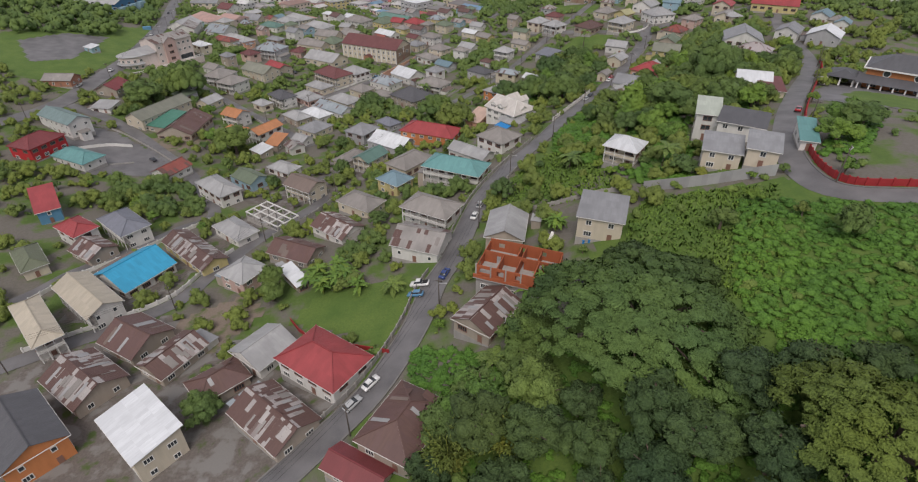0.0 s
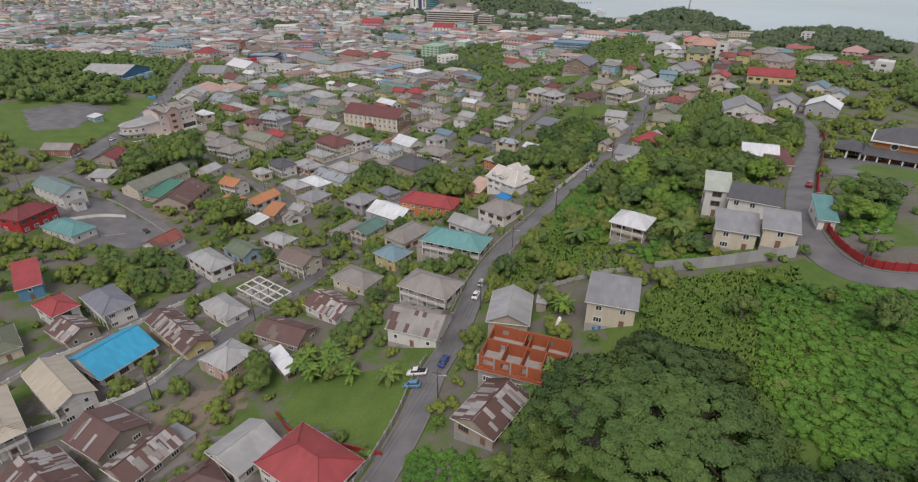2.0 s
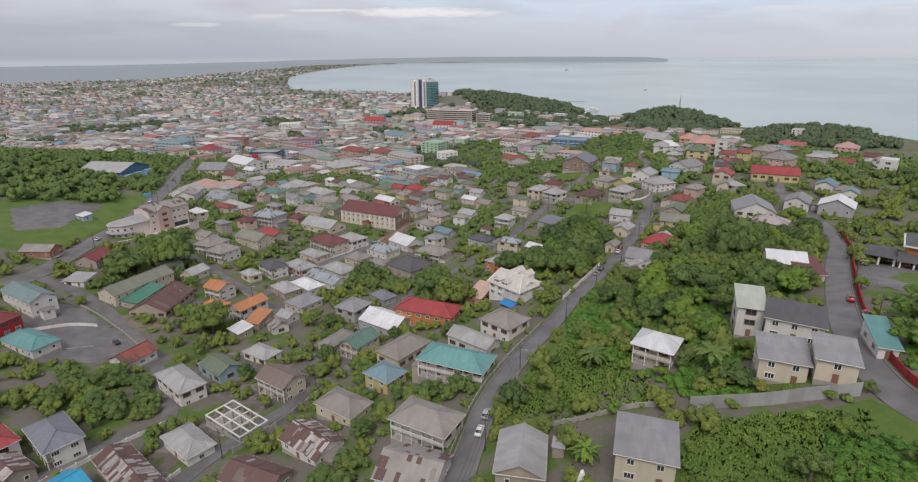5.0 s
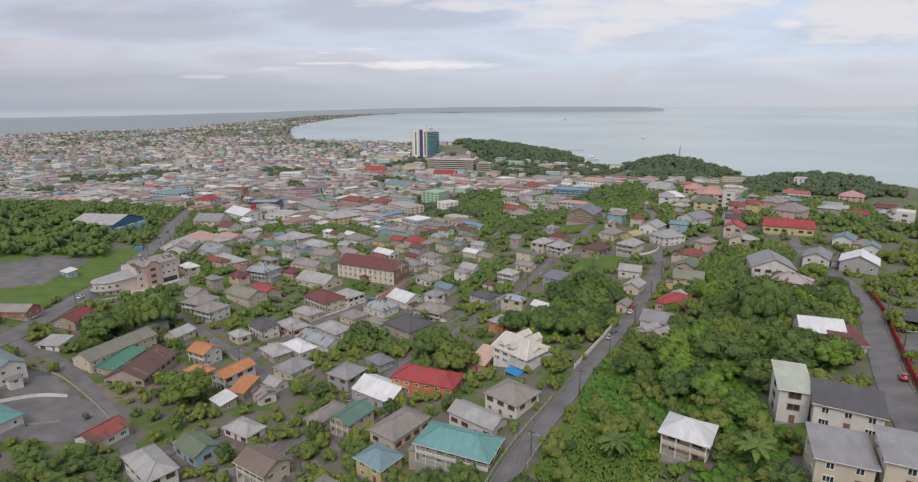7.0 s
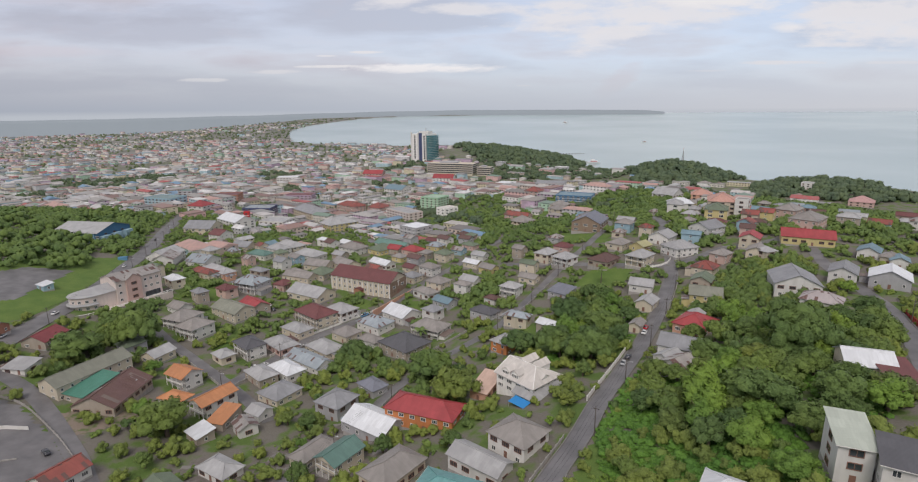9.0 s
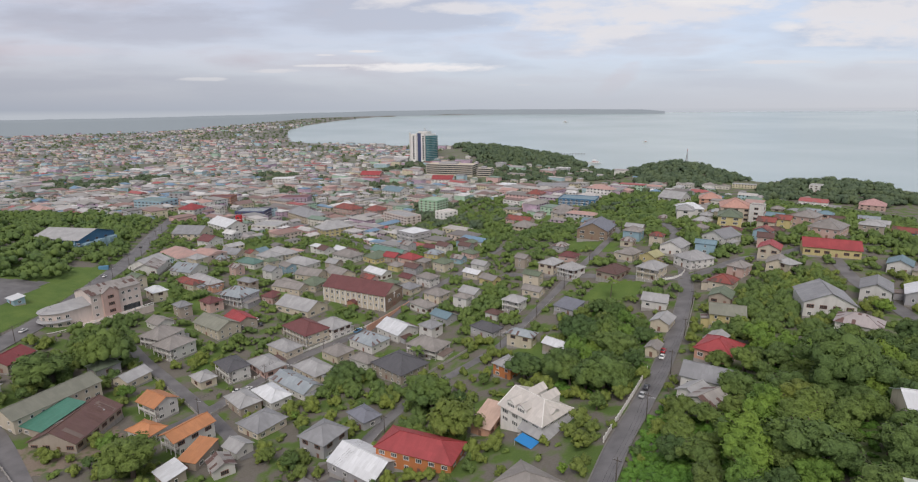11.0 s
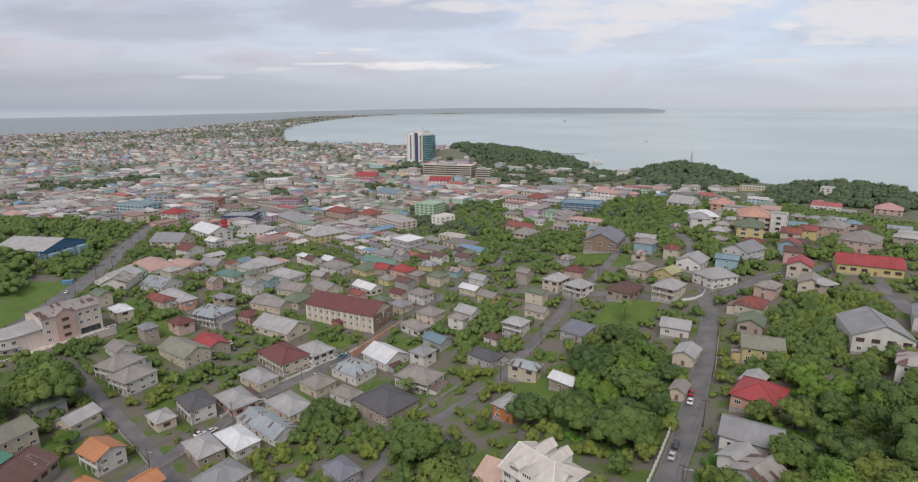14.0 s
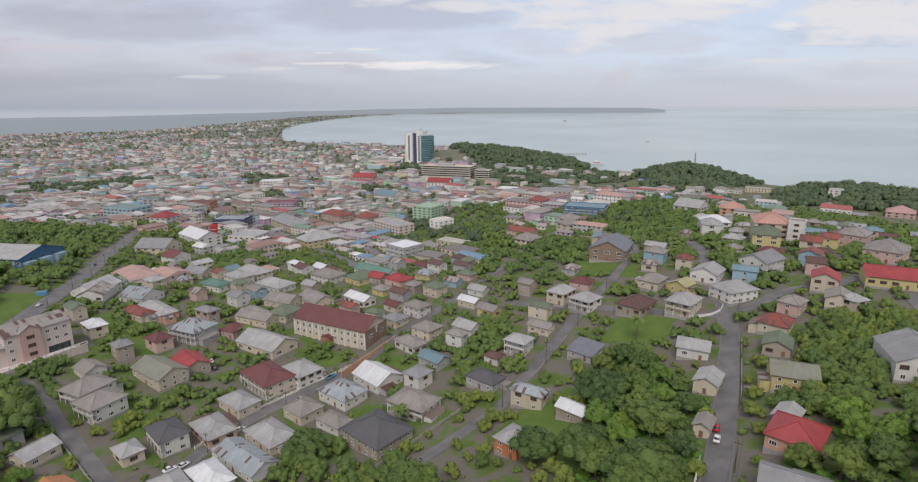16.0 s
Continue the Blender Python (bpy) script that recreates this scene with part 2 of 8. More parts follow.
WHITE_TRIM = plain_material("white_trim", (0.72, 0.71, 0.69), 0.6, 0.2)
RED_PAINT = plain_material("red_paint", (0.36, 0.03, 0.035), 0.6, 0.3)
POLE_WOOD = plain_material("pole_wood", (0.10, 0.085, 0.075), 0.9, 0.4)
CLAY = plain_material("clay_block", (0.36, 0.10, 0.042), 0.9, 0.4)
BLUE_TARP = plain_material("blue_tarpaulin", (0.02, 0.22, 0.55), 0.4, 0.1)
BARK = plain_material("bark", (0.13, 0.10, 0.08), 0.95, 0.5)
DOOR_MAT = plain_material("door_paint", (0.24, 0.13, 0.10), 0.5, 0.2)
TYRE = plain_material("tyre", (0.02, 0.02, 0.022), 0.9, 0.2)
STEEL = plain_material("galvanised_steel", (0.45, 0.46, 0.47), 0.4, 0.2)

GLASS, gn, gl, gb = material("window_glass", 0.12)
gb.inputs["Base Color"].default_value = (0.035, 0.045, 0.055, 1)
gl.new(ramp(gn, gl, noise_node(gn, gl, 0.6, 2.0), (0.3, (0.02, 0.025, 0.03)), (0.7, (0.07, 0.08, 0.09))), gb.inputs["Base Color"])
TEALGLASS, gn, gl, gb = material("teal_glass", 0.08, 0.3)
gl.new(ramp(gn, gl, noise_node(gn, gl, 0.25, 2.0), (0.3, (0.04, 0.15, 0.17)), (0.7, (0.10, 0.27, 0.29))), gb.inputs["Base Color"])


def car_paint(name, c):
    m, n, l, b = material("car_" + name, 0.25)
    l.new(mix(n, l, noise_node(n, l, 3.0), c, shade(c, 0.85)), b.inputs["Base Color"])
    b.inputs["Coat Weight"].default_value = 0.6
    return m


PAINT = {k: car_paint(k, c) for k, c in (("white", (0.75, 0.75, 0.75)), ("silver", (0.45, 0.46, 0.47)), ("blue", (0.03, 0.06, 0.22)), ("light_blue", (0.10, 0.25, 0.42)), ("red", (0.40, 0.02, 0.03)), ("dark", (0.04, 0.04, 0.05)))}


def leaf_material(name, dark, light):
    """Leaf masses: sprays of lighter tips, with the shade of the hollows put into the colour, at the scale of twigs and
    of boughs.
    """
    m, n, l, b = material("leaf_" + name, 0.65)
    info = n.new("ShaderNodeObjectInfo")
    geo = n.new("ShaderNodeNewGeometry")

    def grain(scale, detail):
        t = n.new("ShaderNodeTexNoise")
        t.inputs["Scale"].default_value, t.inputs["Detail"].default_value = scale, detail
        l.new(geo.outputs["Position"], t.inputs["Vector"])
        return t.outputs[0]

    twigs, boughs = grain(2.4, 6.0), grain(0.42, 4.0)
    tone = mix(n, l, ramp(n, l, twigs, (0.32, (0, 0, 0)), (0.68, (1, 1, 1))), shade(dark, 0.72), light)
    tone = mix(n, l, ramp(n, l, geo.outputs["Random Per Island"], (0.0, (0, 0, 0)), (1.0, (0.35, 0.35, 0.35))), tone, shade(light, 1.05))
    tone = mix(n, l, ramp(n, l, boughs, (0.38, (0, 0, 0)), (0.66, (0.5, 0.5, 0.5))), tone, shade(dark, 0.75))
    hue = ramp(n, l, info.outputs["Random"], (0.0, (0.76, 0.84, 0.88)), (0.45, (0.98, 1.0, 1.0)), (0.8, (1.06, 1.08, 0.94)), (1.0, (1.24, 1.08, 0.92)))
    patchy = ramp(n, l, grain(0.07, 3.0), (0.34, (0.76, 0.82, 0.90)), (0.5, (1.0, 1.0, 1.0)), (0.66, (1.14, 1.10, 0.95)))
    tone = mix(n, l, 1.0, tone, patchy, "MULTIPLY")
    l.new(mix(n, l, 1.0, tone, hue, "MULTIPLY"), b.inputs["Base Color"])
    b.inputs["Specular IOR Level"].default_value = 0.25
    bump_from(n, l, b, twigs, 1.0, 0.55)
    return m


LEAF = {
    "deep": leaf_material("deep", (0.097, 0.153, 0.048), (0.148, 0.222, 0.067)),
    "mid": leaf_material("mid", (0.126, 0.188, 0.050), (0.183, 0.254, 0.070)),
    "fresh": leaf_material("fresh", (0.135, 0.233, 0.043), (0.193, 0.304, 0.061)),
    # paler, greyer leaf copy for distant trees: haze mixed into its colour
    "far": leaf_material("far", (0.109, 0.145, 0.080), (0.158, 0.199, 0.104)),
    "canopy": leaf_material("canopy", (0.093, 0.156, 0.042), (0.137, 0.215, 0.059)),
    "olive": leaf_material("olive", (0.108, 0.156, 0.036), (0.150, 0.208, 0.050)),
    "slope": leaf_material("slope", (0.090, 0.201, 0.031), (0.134, 0.266, 0.043)),
    "dark": leaf_material("dark", (0.056, 0.094, 0.036), (0.088, 0.138, 0.048)),
    "yellowish": leaf_material("yellowish", (0.166, 0.210, 0.043), (0.242, 0.287, 0.066)),
}

GRASS, n, l, b = material("meadow", 0.95)
big, mid_, fine = noise_node(n, l, 0.018, 5.0), noise_node(n, l, 0.11, 5.0), noise_node(n, l, 1.4, 6.0)
green = mix(n, l, ramp(n, l, mid_, (0.35, (0, 0, 0)), (0.65, (1, 1, 1))), (0.082, 0.140, 0.026), (0.142, 0.205, 0.044))
green = mix(n, l, ramp(n, l, fine, (0.3, (0, 0, 0)), (0.75, (0.8, 0.8, 0.8))), green, (0.068, 0.112, 0.024))
earth = mix(n, l, fine, (0.105, 0.090, 0.085), (0.195, 0.170, 0.162))
bare = ramp(n, l, mid_, (0.425, (0, 0, 0)), (0.535, (0.9, 0.9, 0.9)))
land = mix(n, l, bare, green, earth)
where = n.new("ShaderNodeTexCoord")
cut = n.new("ShaderNodeSeparateXYZ")
l.new(where.outputs["Object"], cut.inputs[0])
far_land = n.new("ShaderNodeMapRange")
far_land.inputs["From Min"].default_value, far_land.inputs["From Max"].default_value = 900, 1900
l.new(cut.outputs[1], far_land.inputs["Value"])
built = mix(n, l, ramp(n, l, big, (0.4, (0, 0, 0)), (0.6, (1, 1, 1))), (0.12, 0.13, 0.10), (0.21, 0.20, 0.19))
l.new(mix(n, l, far_land.outputs["Result"], land, built), b.inputs["Base Color"])
bump_from(n, l, b, fine, 0.8, 0.25)

LAWN, n, l, b = material("lawn", 0.95)
mid_, fine = noise_node(n, l, 0.13, 5.0), noise_node(n, l, 1.8, 6.0)
green = mix(n, l, ramp(n, l, mid_, (0.3, (0, 0, 0)), (0.7, (1, 1, 1))), (0.075, 0.135, 0.022), (0.125, 0.185, 0.036))
green = mix(n, l, ramp(n, l, fine, (0.35, (0, 0, 0)), (0.8, (0.6, 0.6, 0.6))), green, (0.05, 0.10, 0.02))
l.new(green, b.inputs["Base Color"])
bump_from(n, l, b, fine, 0.7, 0.2)

ASPHALT, n, l, b = material("asphalt", 0.58)
mid_, fine = noise_node(n, l, 0.16, 5.0), noise_node(n, l, 5.0, 5.0)
tar = mix(n, l, ramp(n, l, mid_, (0.35, (0, 0, 0)), (0.65, (1, 1, 1))), (0.100, 0.097, 0.102), (0.172, 0.166, 0.171))
l.new(mix(n, l, ramp(n, l, fine, (0.4, (0, 0, 0)), (0.8, (0.5, 0.5, 0.5))), tar, (0.19, 0.185, 0.185)), b.inputs["Base Color"])
bump_from(n, l, b, fine, 0.3, 0.02)

DIRT, n, l, b = material("bare_earth", 0.95)
mid_, fine = noise_node(n, l, 0.3, 5.0), noise_node(n, l, 3.0, 5.0)
earth = mix(n, l, fine, (0.15, 0.115, 0.09), (0.27, 0.22, 0.18))
l.new(mix(n, l, ramp(n, l, mid_, (0.5, (0, 0, 0)), (0.65, (1, 1, 1))), earth, (0.08, 0.12, 0.03)), b.inputs["Base Color"])
bump_from(n, l, b, fine, 0.6, 0.1)

YARD, n, l, b = material("worn_yard", 0.95)
mid_, fine = noise_node(n, l, 0.22, 6.0), noise_node(n, l, 2.2, 6.0)
earth = mix(n, l, fine, (0.085, 0.073, 0.066), (0.19, 0.165, 0.15))
earth = mix(n, l, ramp(n, l, mid_, (0.42, (0, 0, 0)), (0.5, (1, 1, 1))), (0.20, 0.19, 0.18), earth)
l.new(mix(n, l, ramp(n, l, mid_, (0.56, (0, 0, 0)), (0.64, (1, 1, 1))), earth, (0.070, 0.105, 0.028)), b.inputs["Base Color"])
bump_from(n, l, b, fine, 0.6, 0.12)

# skyline hills: distance haze put in as bluish base colour plus emission
HAZED_WOOD = plain_material("hazed_far_woodland", (0.045, 0.055, 0.055), 0.95, 0.4, 0.004)
HAZED_WOOD.node_tree.nodes["Principled BSDF"].inputs["Emission Color"].default_value = (0.265, 0.30, 0.335, 1)
HAZED_WOOD.node_tree.nodes["Principled BSDF"].inputs["Emission Strength"].default_value = 0.9

WATER, n, l, b = material("sea_water", 0.22)
b.inputs["IOR"].default_value = 1.33
l.new(mix(n, l, ramp(n, l, noise_node(n, l, 0.0016, 3.0), (0.35, (0, 0, 0)), (0.7, (1, 1, 1))), (0.29, 0.37, 0.375), (0.385, 0.465, 0.465)), b.inputs["Base Color"])
bump_from(n, l, b, noise_node(n, l, 0.12, 4.0, "Object", (1, 2.2, 1)), 0.12, 0.6)


def town_material(name, *tones):
    m, n, l, b = material(name, 0.7)
    geo = n.new("ShaderNodeNewGeometry")
    r = n.new("ShaderNodeValToRGB")
    r.color_ramp.interpolation = "CONSTANT"
    while len(r.color_ramp.elements) < len(tones):
        r.color_ramp.elements.new(0.5)
    for i, (e, c) in enumerate(zip(r.color_ramp.elements, tones)):
        e.position, e.color = i / len(tones), (*c, 1)
    l.new(geo.outputs["Random Per Island"], r.inputs[0])
    l.new(mix(n, l, ramp(n, l, noise_node(n, l, 0.3, 4.0), (0.4, (0, 0, 0)), (0.75, (0.5, 0.5, 0.5))), r.outputs[0], (0.2, 0.19, 0.18)), b.inputs["Base Color"])
    return m


TOWN_ROOF = town_material("town_roofs", (0.34, 0.34, 0.34), (0.27, 0.25, 0.235), (0.47, 0.46, 0.46), (0.25, 0.25, 0.25), (0.36, 0.09, 0.09), (0.24, 0.235, 0.235), (0.37, 0.36, 0.35), (0.15, 0.26, 0.38), (0.27, 0.17, 0.15), (0.62, 0.62, 0.62), (0.16, 0.15, 0.15), (0.17, 0.25, 0.20), (0.42, 0.40, 0.38), (0.20, 0.13, 0.12), (0.33, 0.31, 0.31), (0.50, 0.48, 0.47), (0.30, 0.29, 0.28), (0.19, 0.18, 0.175), (0.44, 0.28, 0.25), (0.40, 0.40, 0.41))
TOWN_WALL = town_material("town_walls", (0.66, 0.63, 0.58), (0.74, 0.73, 0.70), (0.60, 0.50, 0.44), (0.64, 0.58, 0.42), (0.52, 0.52, 0.54), (0.66, 0.44, 0.42), (0.42, 0.58, 0.64), (0.70, 0.67, 0.62), (0.42, 0.60, 0.46), (0.54, 0.40, 0.52), (0.76, 0.74, 0.72))

# ---- ground ----
SEA = -42.0
HILLS = []


def bump(x, y, height, radius):
    HILLS.append((x, y, height, radius))


bump(-240, 0, 6.8, 85)
bump(-110, 0, 1.3, 85)
bump(0, 0, -3.6, 85)
bump(110, 0, 29.6, 85)
bump(-240, 110, 5.1, 85)
bump(-110, 110, 2.5, 85)
bump(0, 110, -0.3, 85)
bump(110, 110, 29.8, 85)
bump(-240, 220, 7.1, 85)
bump(-110, 220, -3.7, 85)
bump(0, 220, 0.9, 85)
bump(110, 220, 13.5, 85)
bump(-240, 330, 8, 85)
bump(-110, 330, -5.5, 85)
bump(0, 330, -10.2, 85)
bump(110, 330, -1.5, 85)
bump(-240, 450, -12.3, 120)
bump(-110, 450, 8.7, 120)
bump(0, 450, 1.7, 120)
bump(110, 450, 12.9, 120)
bump(-300, 600, -1.9, 120)
bump(-120, 600, 5.7, 120)
bump(60, 600, -13.1, 120)
bump(240, 600, 20.6, 120)
bump(-300, 760, 18.5, 120)
bump(-120, 760, -19.3, 120)
bump(60, 760, 21.6, 120)
bump(240, 760, 13.3, 120)
bump(-400, 450, 45.1, 130)
bump(280, 350, 32.2, 130)
bump(220, 470, 0.4, 80)
bump(100, 440, 9.2, 60)
bump(412, 1062, 31, 62)
bump(575, 850, 19, 95)
bump(150, 1330, 32, 120)
bump(-60, 1300, 18, 130)
bump(20, 1385, 16, 80)


def coast(x):
    """How far the town side reaches along y; past it lies the bay."""
    return np.interp(x, (-790, -780, -700, -628, -596, -454, -270, -136, 134, 300, 352, 537, 705, 1200, 4800), (9000, 2900, 2600, 2360, 2290, 2215, 2165, 2110, 1675, 1323, 1212, 1118, 853, 720, 600))


def far_shore(x):
    """Where land begins again across the bay."""
    return np.interp(x, (-780, -734, -584, -279, 0, 790, 1500, 1800, 4800), (3330, 3556, 4025, 4380, 4450, 4560, 4620, 9000, 9000))


def inland(x, y):
    """Metres from the shore, negative at sea."""
    return np.maximum(np.maximum(coast(x) - y, y - far_shore(x)), -780 - np.asarray(x, float))


def ground(x, y):
    x, y = np.asarray(x, float), np.asarray(y, float)
    z = -22 + 15 * (1 - np.tanh((y - 520) / 300))
    for hx, hy, h, r in HILLS:
        z = z + h * np.exp(-((x - hx) ** 2 + (y - hy) ** 2) / (2 * r * r))
    # the far plain rises gently towards the hills on the skyline
    z = z + 30 * np.clip((y - 1500) / 3300, 0, 1) ** 1.2
    z = np.maximum(z, np.where(y > 1500, sea_level(x, y) + 4 - np.clip((-900 - x) * 0.060, 0, 90), -99))
    shore = np.clip(inland(x, y) / 120 + 0.5, 0, 1)
    bottom = sea_level(x, y) - 8 - np.clip((-900 - x) * 0.060, 0, 90)
    return bottom + (np.maximum(z, bottom) - bottom) * shore * shore * (3 - 2 * shore)


def sea_level(x, y):
    """The far water lies slightly higher, in place of the miles beyond the horizon."""
    d = np.hypot(np.asarray(x, float), np.asarray(y, float))
    return SEA + 118 * np.clip((d - 1300) / 3500, 0, 1) ** 1.15


def part(name, bm, mat, parent, label=""):
    me = bpy.data.meshes.new(name)
    bm.to_mesh(me)
    bm.free()
    for m in mat if isinstance(mat, (list, tuple)) else (mat,):
        me.materials.append(m)
    ob = new(name, me)
    ob.parent = parent
    return tagged(ob, label)


def piece(name, me, parent, m=None):
    ob = new(name, me)
    ob.parent = parent
    if m is not None:
        ob.matrix_basis = m
    return ob


def raw_mesh(name, verts, faces, *mats):
    me = bpy.data.meshes.new(name)
    me.from_pydata([tuple(v) for v in verts], [], [tuple(f) for f in faces])
    me.update()
    for m in mats:
        me.materials.append(m)
    return me


def quick_mesh(name, V, tris, quads, *mats, normals=None):
    """Triangles take the first material, quads the second; normals: soft shading directions of the vertices."""
    me = bpy.data.meshes.new(name)
    me.vertices.add(len(V))
    me.vertices.foreach_set("co", np.asarray(V, np.float32).ravel())
    me.loops.add(tris.size + quads.size)
    me.loops.foreach_set("vertex_index", np.r_[tris.ravel(), quads.ravel()].astype(np.int32))
    me.polygons.add(len(tris) + len(quads))
    me.polygons.foreach_set("loop_start", np.r_[np.arange(len(tris)) * 3, tris.size + np.arange(len(quads)) * 4].astype(np.int32))
    for m in mats:
        me.materials.append(m)
    me.polygons.foreach_set("material_index", np.r_[np.zeros(len(tris), np.int32), np.ones(len(quads), np.int32)].astype(np.int32))
    me.update(calc_edges=True)
    if normals is not None:
        me.polygons.foreach_set("use_smooth", np.ones(len(me.polygons), bool))
        me.normals_split_custom_set_from_vertices(np.asarray(normals, np.float32))
    return me


def smooth(me):
    me.polygons.foreach_set("use_smooth", [True] * len(me.polygons))
    return me


def sheet(name, xs, ys, height, mat, label, keep=None):
    X, Y = np.meshgrid(xs, ys)
    V = np.stack([X.ravel(), Y.ravel(), height(X.ravel(), Y.ravel())], 1)
    w = len(xs)
    i = np.arange((len(ys) - 1) * w).reshape(-1, w)[:, :-1].ravel()
    F = np.stack([i, i + 1, i + w + 1, i + w], 1)
    if keep:
        F = F[[any(keep(*V[k][:2]) for k in f) for f in F]]
    me = smooth(raw_mesh(name, V, F, mat))
    return tagged(new(name, me), label, kind="structure")


def steps(a, b, near, lo, hi, grow):
    """Grid lines: even between lo and hi, wider and wider out to a and b."""
    out = list(np.arange(lo, hi + 0.1, near))
    d = near
    while out[-1] < b:
        d *= grow
        out.append(min(out[-1] + d, b))
    d = near
    while out[0] > a:
        d *= grow
        out.insert(0, max(out[0] - d, a))
    return np.array(out)


sheet("ground", steps(-4300, 3600, 6, -440, 640, 1.09), steps(-700, 4750, 6, -60, 900, 1.06), ground, GRASS, "green hilly ground with grass and bare earth")
sheet("water", steps(-2600, 4300, 60, -800, 1200, 1.12), steps(500, 4780, 60, 700, 2500, 1.06), sea_level, WATER, "calm pale grey-green sea under cloud", lambda x, y: inland(x, y) < 200)


def inside(px, py, poly):
    hit, n = False, len(poly)
    for i in range(n):
        (x1, y1), (x2, y2) = poly[i], poly[(i + 1) % n]
        if (y1 > py) != (y2 > py) and px < (x2 - x1) * (py - y1) / (y2 - y1) + x1:
            hit = not hit
    return hit


def rail(points, step):
    """Points at even steps along a smooth line through the given ones, and the unit vectors across it."""
    P = np.array(points, float)
    t = np.arange(len(P))
    s = np.linspace(0, len(P) - 1, 40 * len(P))
    Q = np.empty((len(s), 2))
    for k in range(2):
        m = np.gradient(P[:, k])
        i = np.minimum(s.astype(int), len(P) - 2)
        u = s - i
        Q[:, k] = (2 * u**3 - 3 * u**2 + 1) * P[i, k] + (u**3 - 2 * u**2 + u) * m[i] + (3 * u**2 - 2 * u**3) * P[i + 1, k] + (u**3 - u**2) * m[i + 1]
    d = np.r_[0, np.cumsum(np.hypot(*np.diff(Q, axis=0).T))]
    e = np.linspace(0, d[-1], max(2, int(d[-1] / step) + 1))
    R = np.stack([np.interp(e, d, Q[:, 0]), np.interp(e, d, Q[:, 1])], 1)
    T = np.gradient(R, axis=0)
    T /= np.linalg.norm(T, axis=1)[:, None]
    return R, np.stack([T[:, 1], -T[:, 0]], 1)


ROADS = []


def road(label, width, points, mat=None, name="road", lift=0.16):
    R, A = rail(points, 3.0)
    ROADS.append((R, width / 2))
    cols = (-0.5, -0.25, 0, 0.25, 0.5)
    V, F = [], []
    for i, (p, a) in enumerate(zip(R, A)):
        for c in cols:
            q = p + a * c * width
            V.append((*q, float(ground(*q)) + lift + 0.05 * (1 - abs(2 * c))))
        if i:
            for k in range(4):
                o = (i - 1) * 5 + k
                F.append((o, o + 5, o + 6, o + 1))
    me = smooth(raw_mesh(name, V, F, mat or ASPHALT))
    return tagged(new(name, me), label, kind="structure")


def patch(name, label, poly, mat, lift=0.1, cell=2.0):
    xs, ys = zip(*poly)
    V, F, seen = [], [], {}

    def at(i, j):
        if (i, j) not in seen:
            x, y = min(xs) + i * cell, min(ys) + j * cell
            seen[i, j] = len(V)
            V.append((x, y, float(ground(x, y)) + lift))
        return seen[i, j]

    for i in range(int((max(xs) - min(xs)) / cell) + 1):
        for j in range(int((max(ys) - min(ys)) / cell) + 1):
            if inside(min(xs) + (i + 0.5) * cell, min(ys) + (j + 0.5) * cell, poly):
                F.append((at(i, j), at(i + 1, j), at(i + 1, j + 1), at(i, j + 1)))
    if F:
        return tagged(new(name, smooth(raw_mesh(name, V, F, mat))), label, kind="structure")


MAIN = ((-62, 40), (-43, 62), (-29, 77), (-21, 87), (-14, 102), (-10, 116), (-5, 127), (-1, 141), (4, 157), (10, 170), (18, 183), (29, 199), (40, 218), (52, 236), (63, 253), (72, 268), (86, 292), (100, 318), (110, 337), (115, 351))
road("wet grey asphalt road running down the hill", 6.0, MAIN)
road("narrow asphalt street bending past the houses", 5.5, ((115, 351), (132, 357), (152, 365), (175, 367), (215, 385)), lift=0.14)
road("narrow asphalt side street", 5.0, ((113, 352), (96, 364), (78, 377), (52, 393), (30, 410)), lift=0.13)
road("asphalt street between garden walls", 5.0, ((115, 352), (126, 382), (134, 411), (143, 435), (150, 470)), lift=0.12)
road("asphalt lane past the trees", 5.0, ((-8, 296), (6, 309), (18, 320), (32, 340), (53, 369), (64, 383), (74, 395), (89, 414), (111, 451), (118, 500), (128, 560)), lift=0.11)
road("asphalt street along the red-roofed hall", 5.5, ((-108, 262), (-96, 283), (-85, 309), (-75, 330), (-55, 352), (-41, 366), (-27, 391), (-15, 406), (12, 437), (40, 480)), lift=0.15)
road("narrow asphalt street with verges", 5.0, ((-70, 250), (-84, 267), (-100, 284), (-120, 302), (-140, 319), (-160, 337), (-190, 352)), lift=0.12)
road("asphalt street between front walls", 5.0, ((-125, 92), (-102, 109), (-93, 115), (-80, 126), (-75, 140), (-68, 156), (-61, 168), (-52, 184), (-59, 200), (-51, 212), (-40, 228), (-31, 258), (-20, 281), (-8, 296)), lift=0.13)
road("narrow asphalt back street", 4.5, ((-140, 110), (-123, 128), (-117, 140), (-107, 152), (-97, 167), (-89, 177), (-99, 195), (-109, 210)), lift=0.12)
road("asphalt avenue beside the yard", 6.0, ((-109, 210), (-125, 228), (-154, 255), (-174, 268), (-197, 277)), lift=0.14)
road("broad asphalt main road round the hill", 9.0, ((-230, 215), (-205, 250), (-197, 277), (-199, 314), (-201, 349), (-210, 400), (-230, 477), (-262, 570), (-290, 660)), lift=0.17)
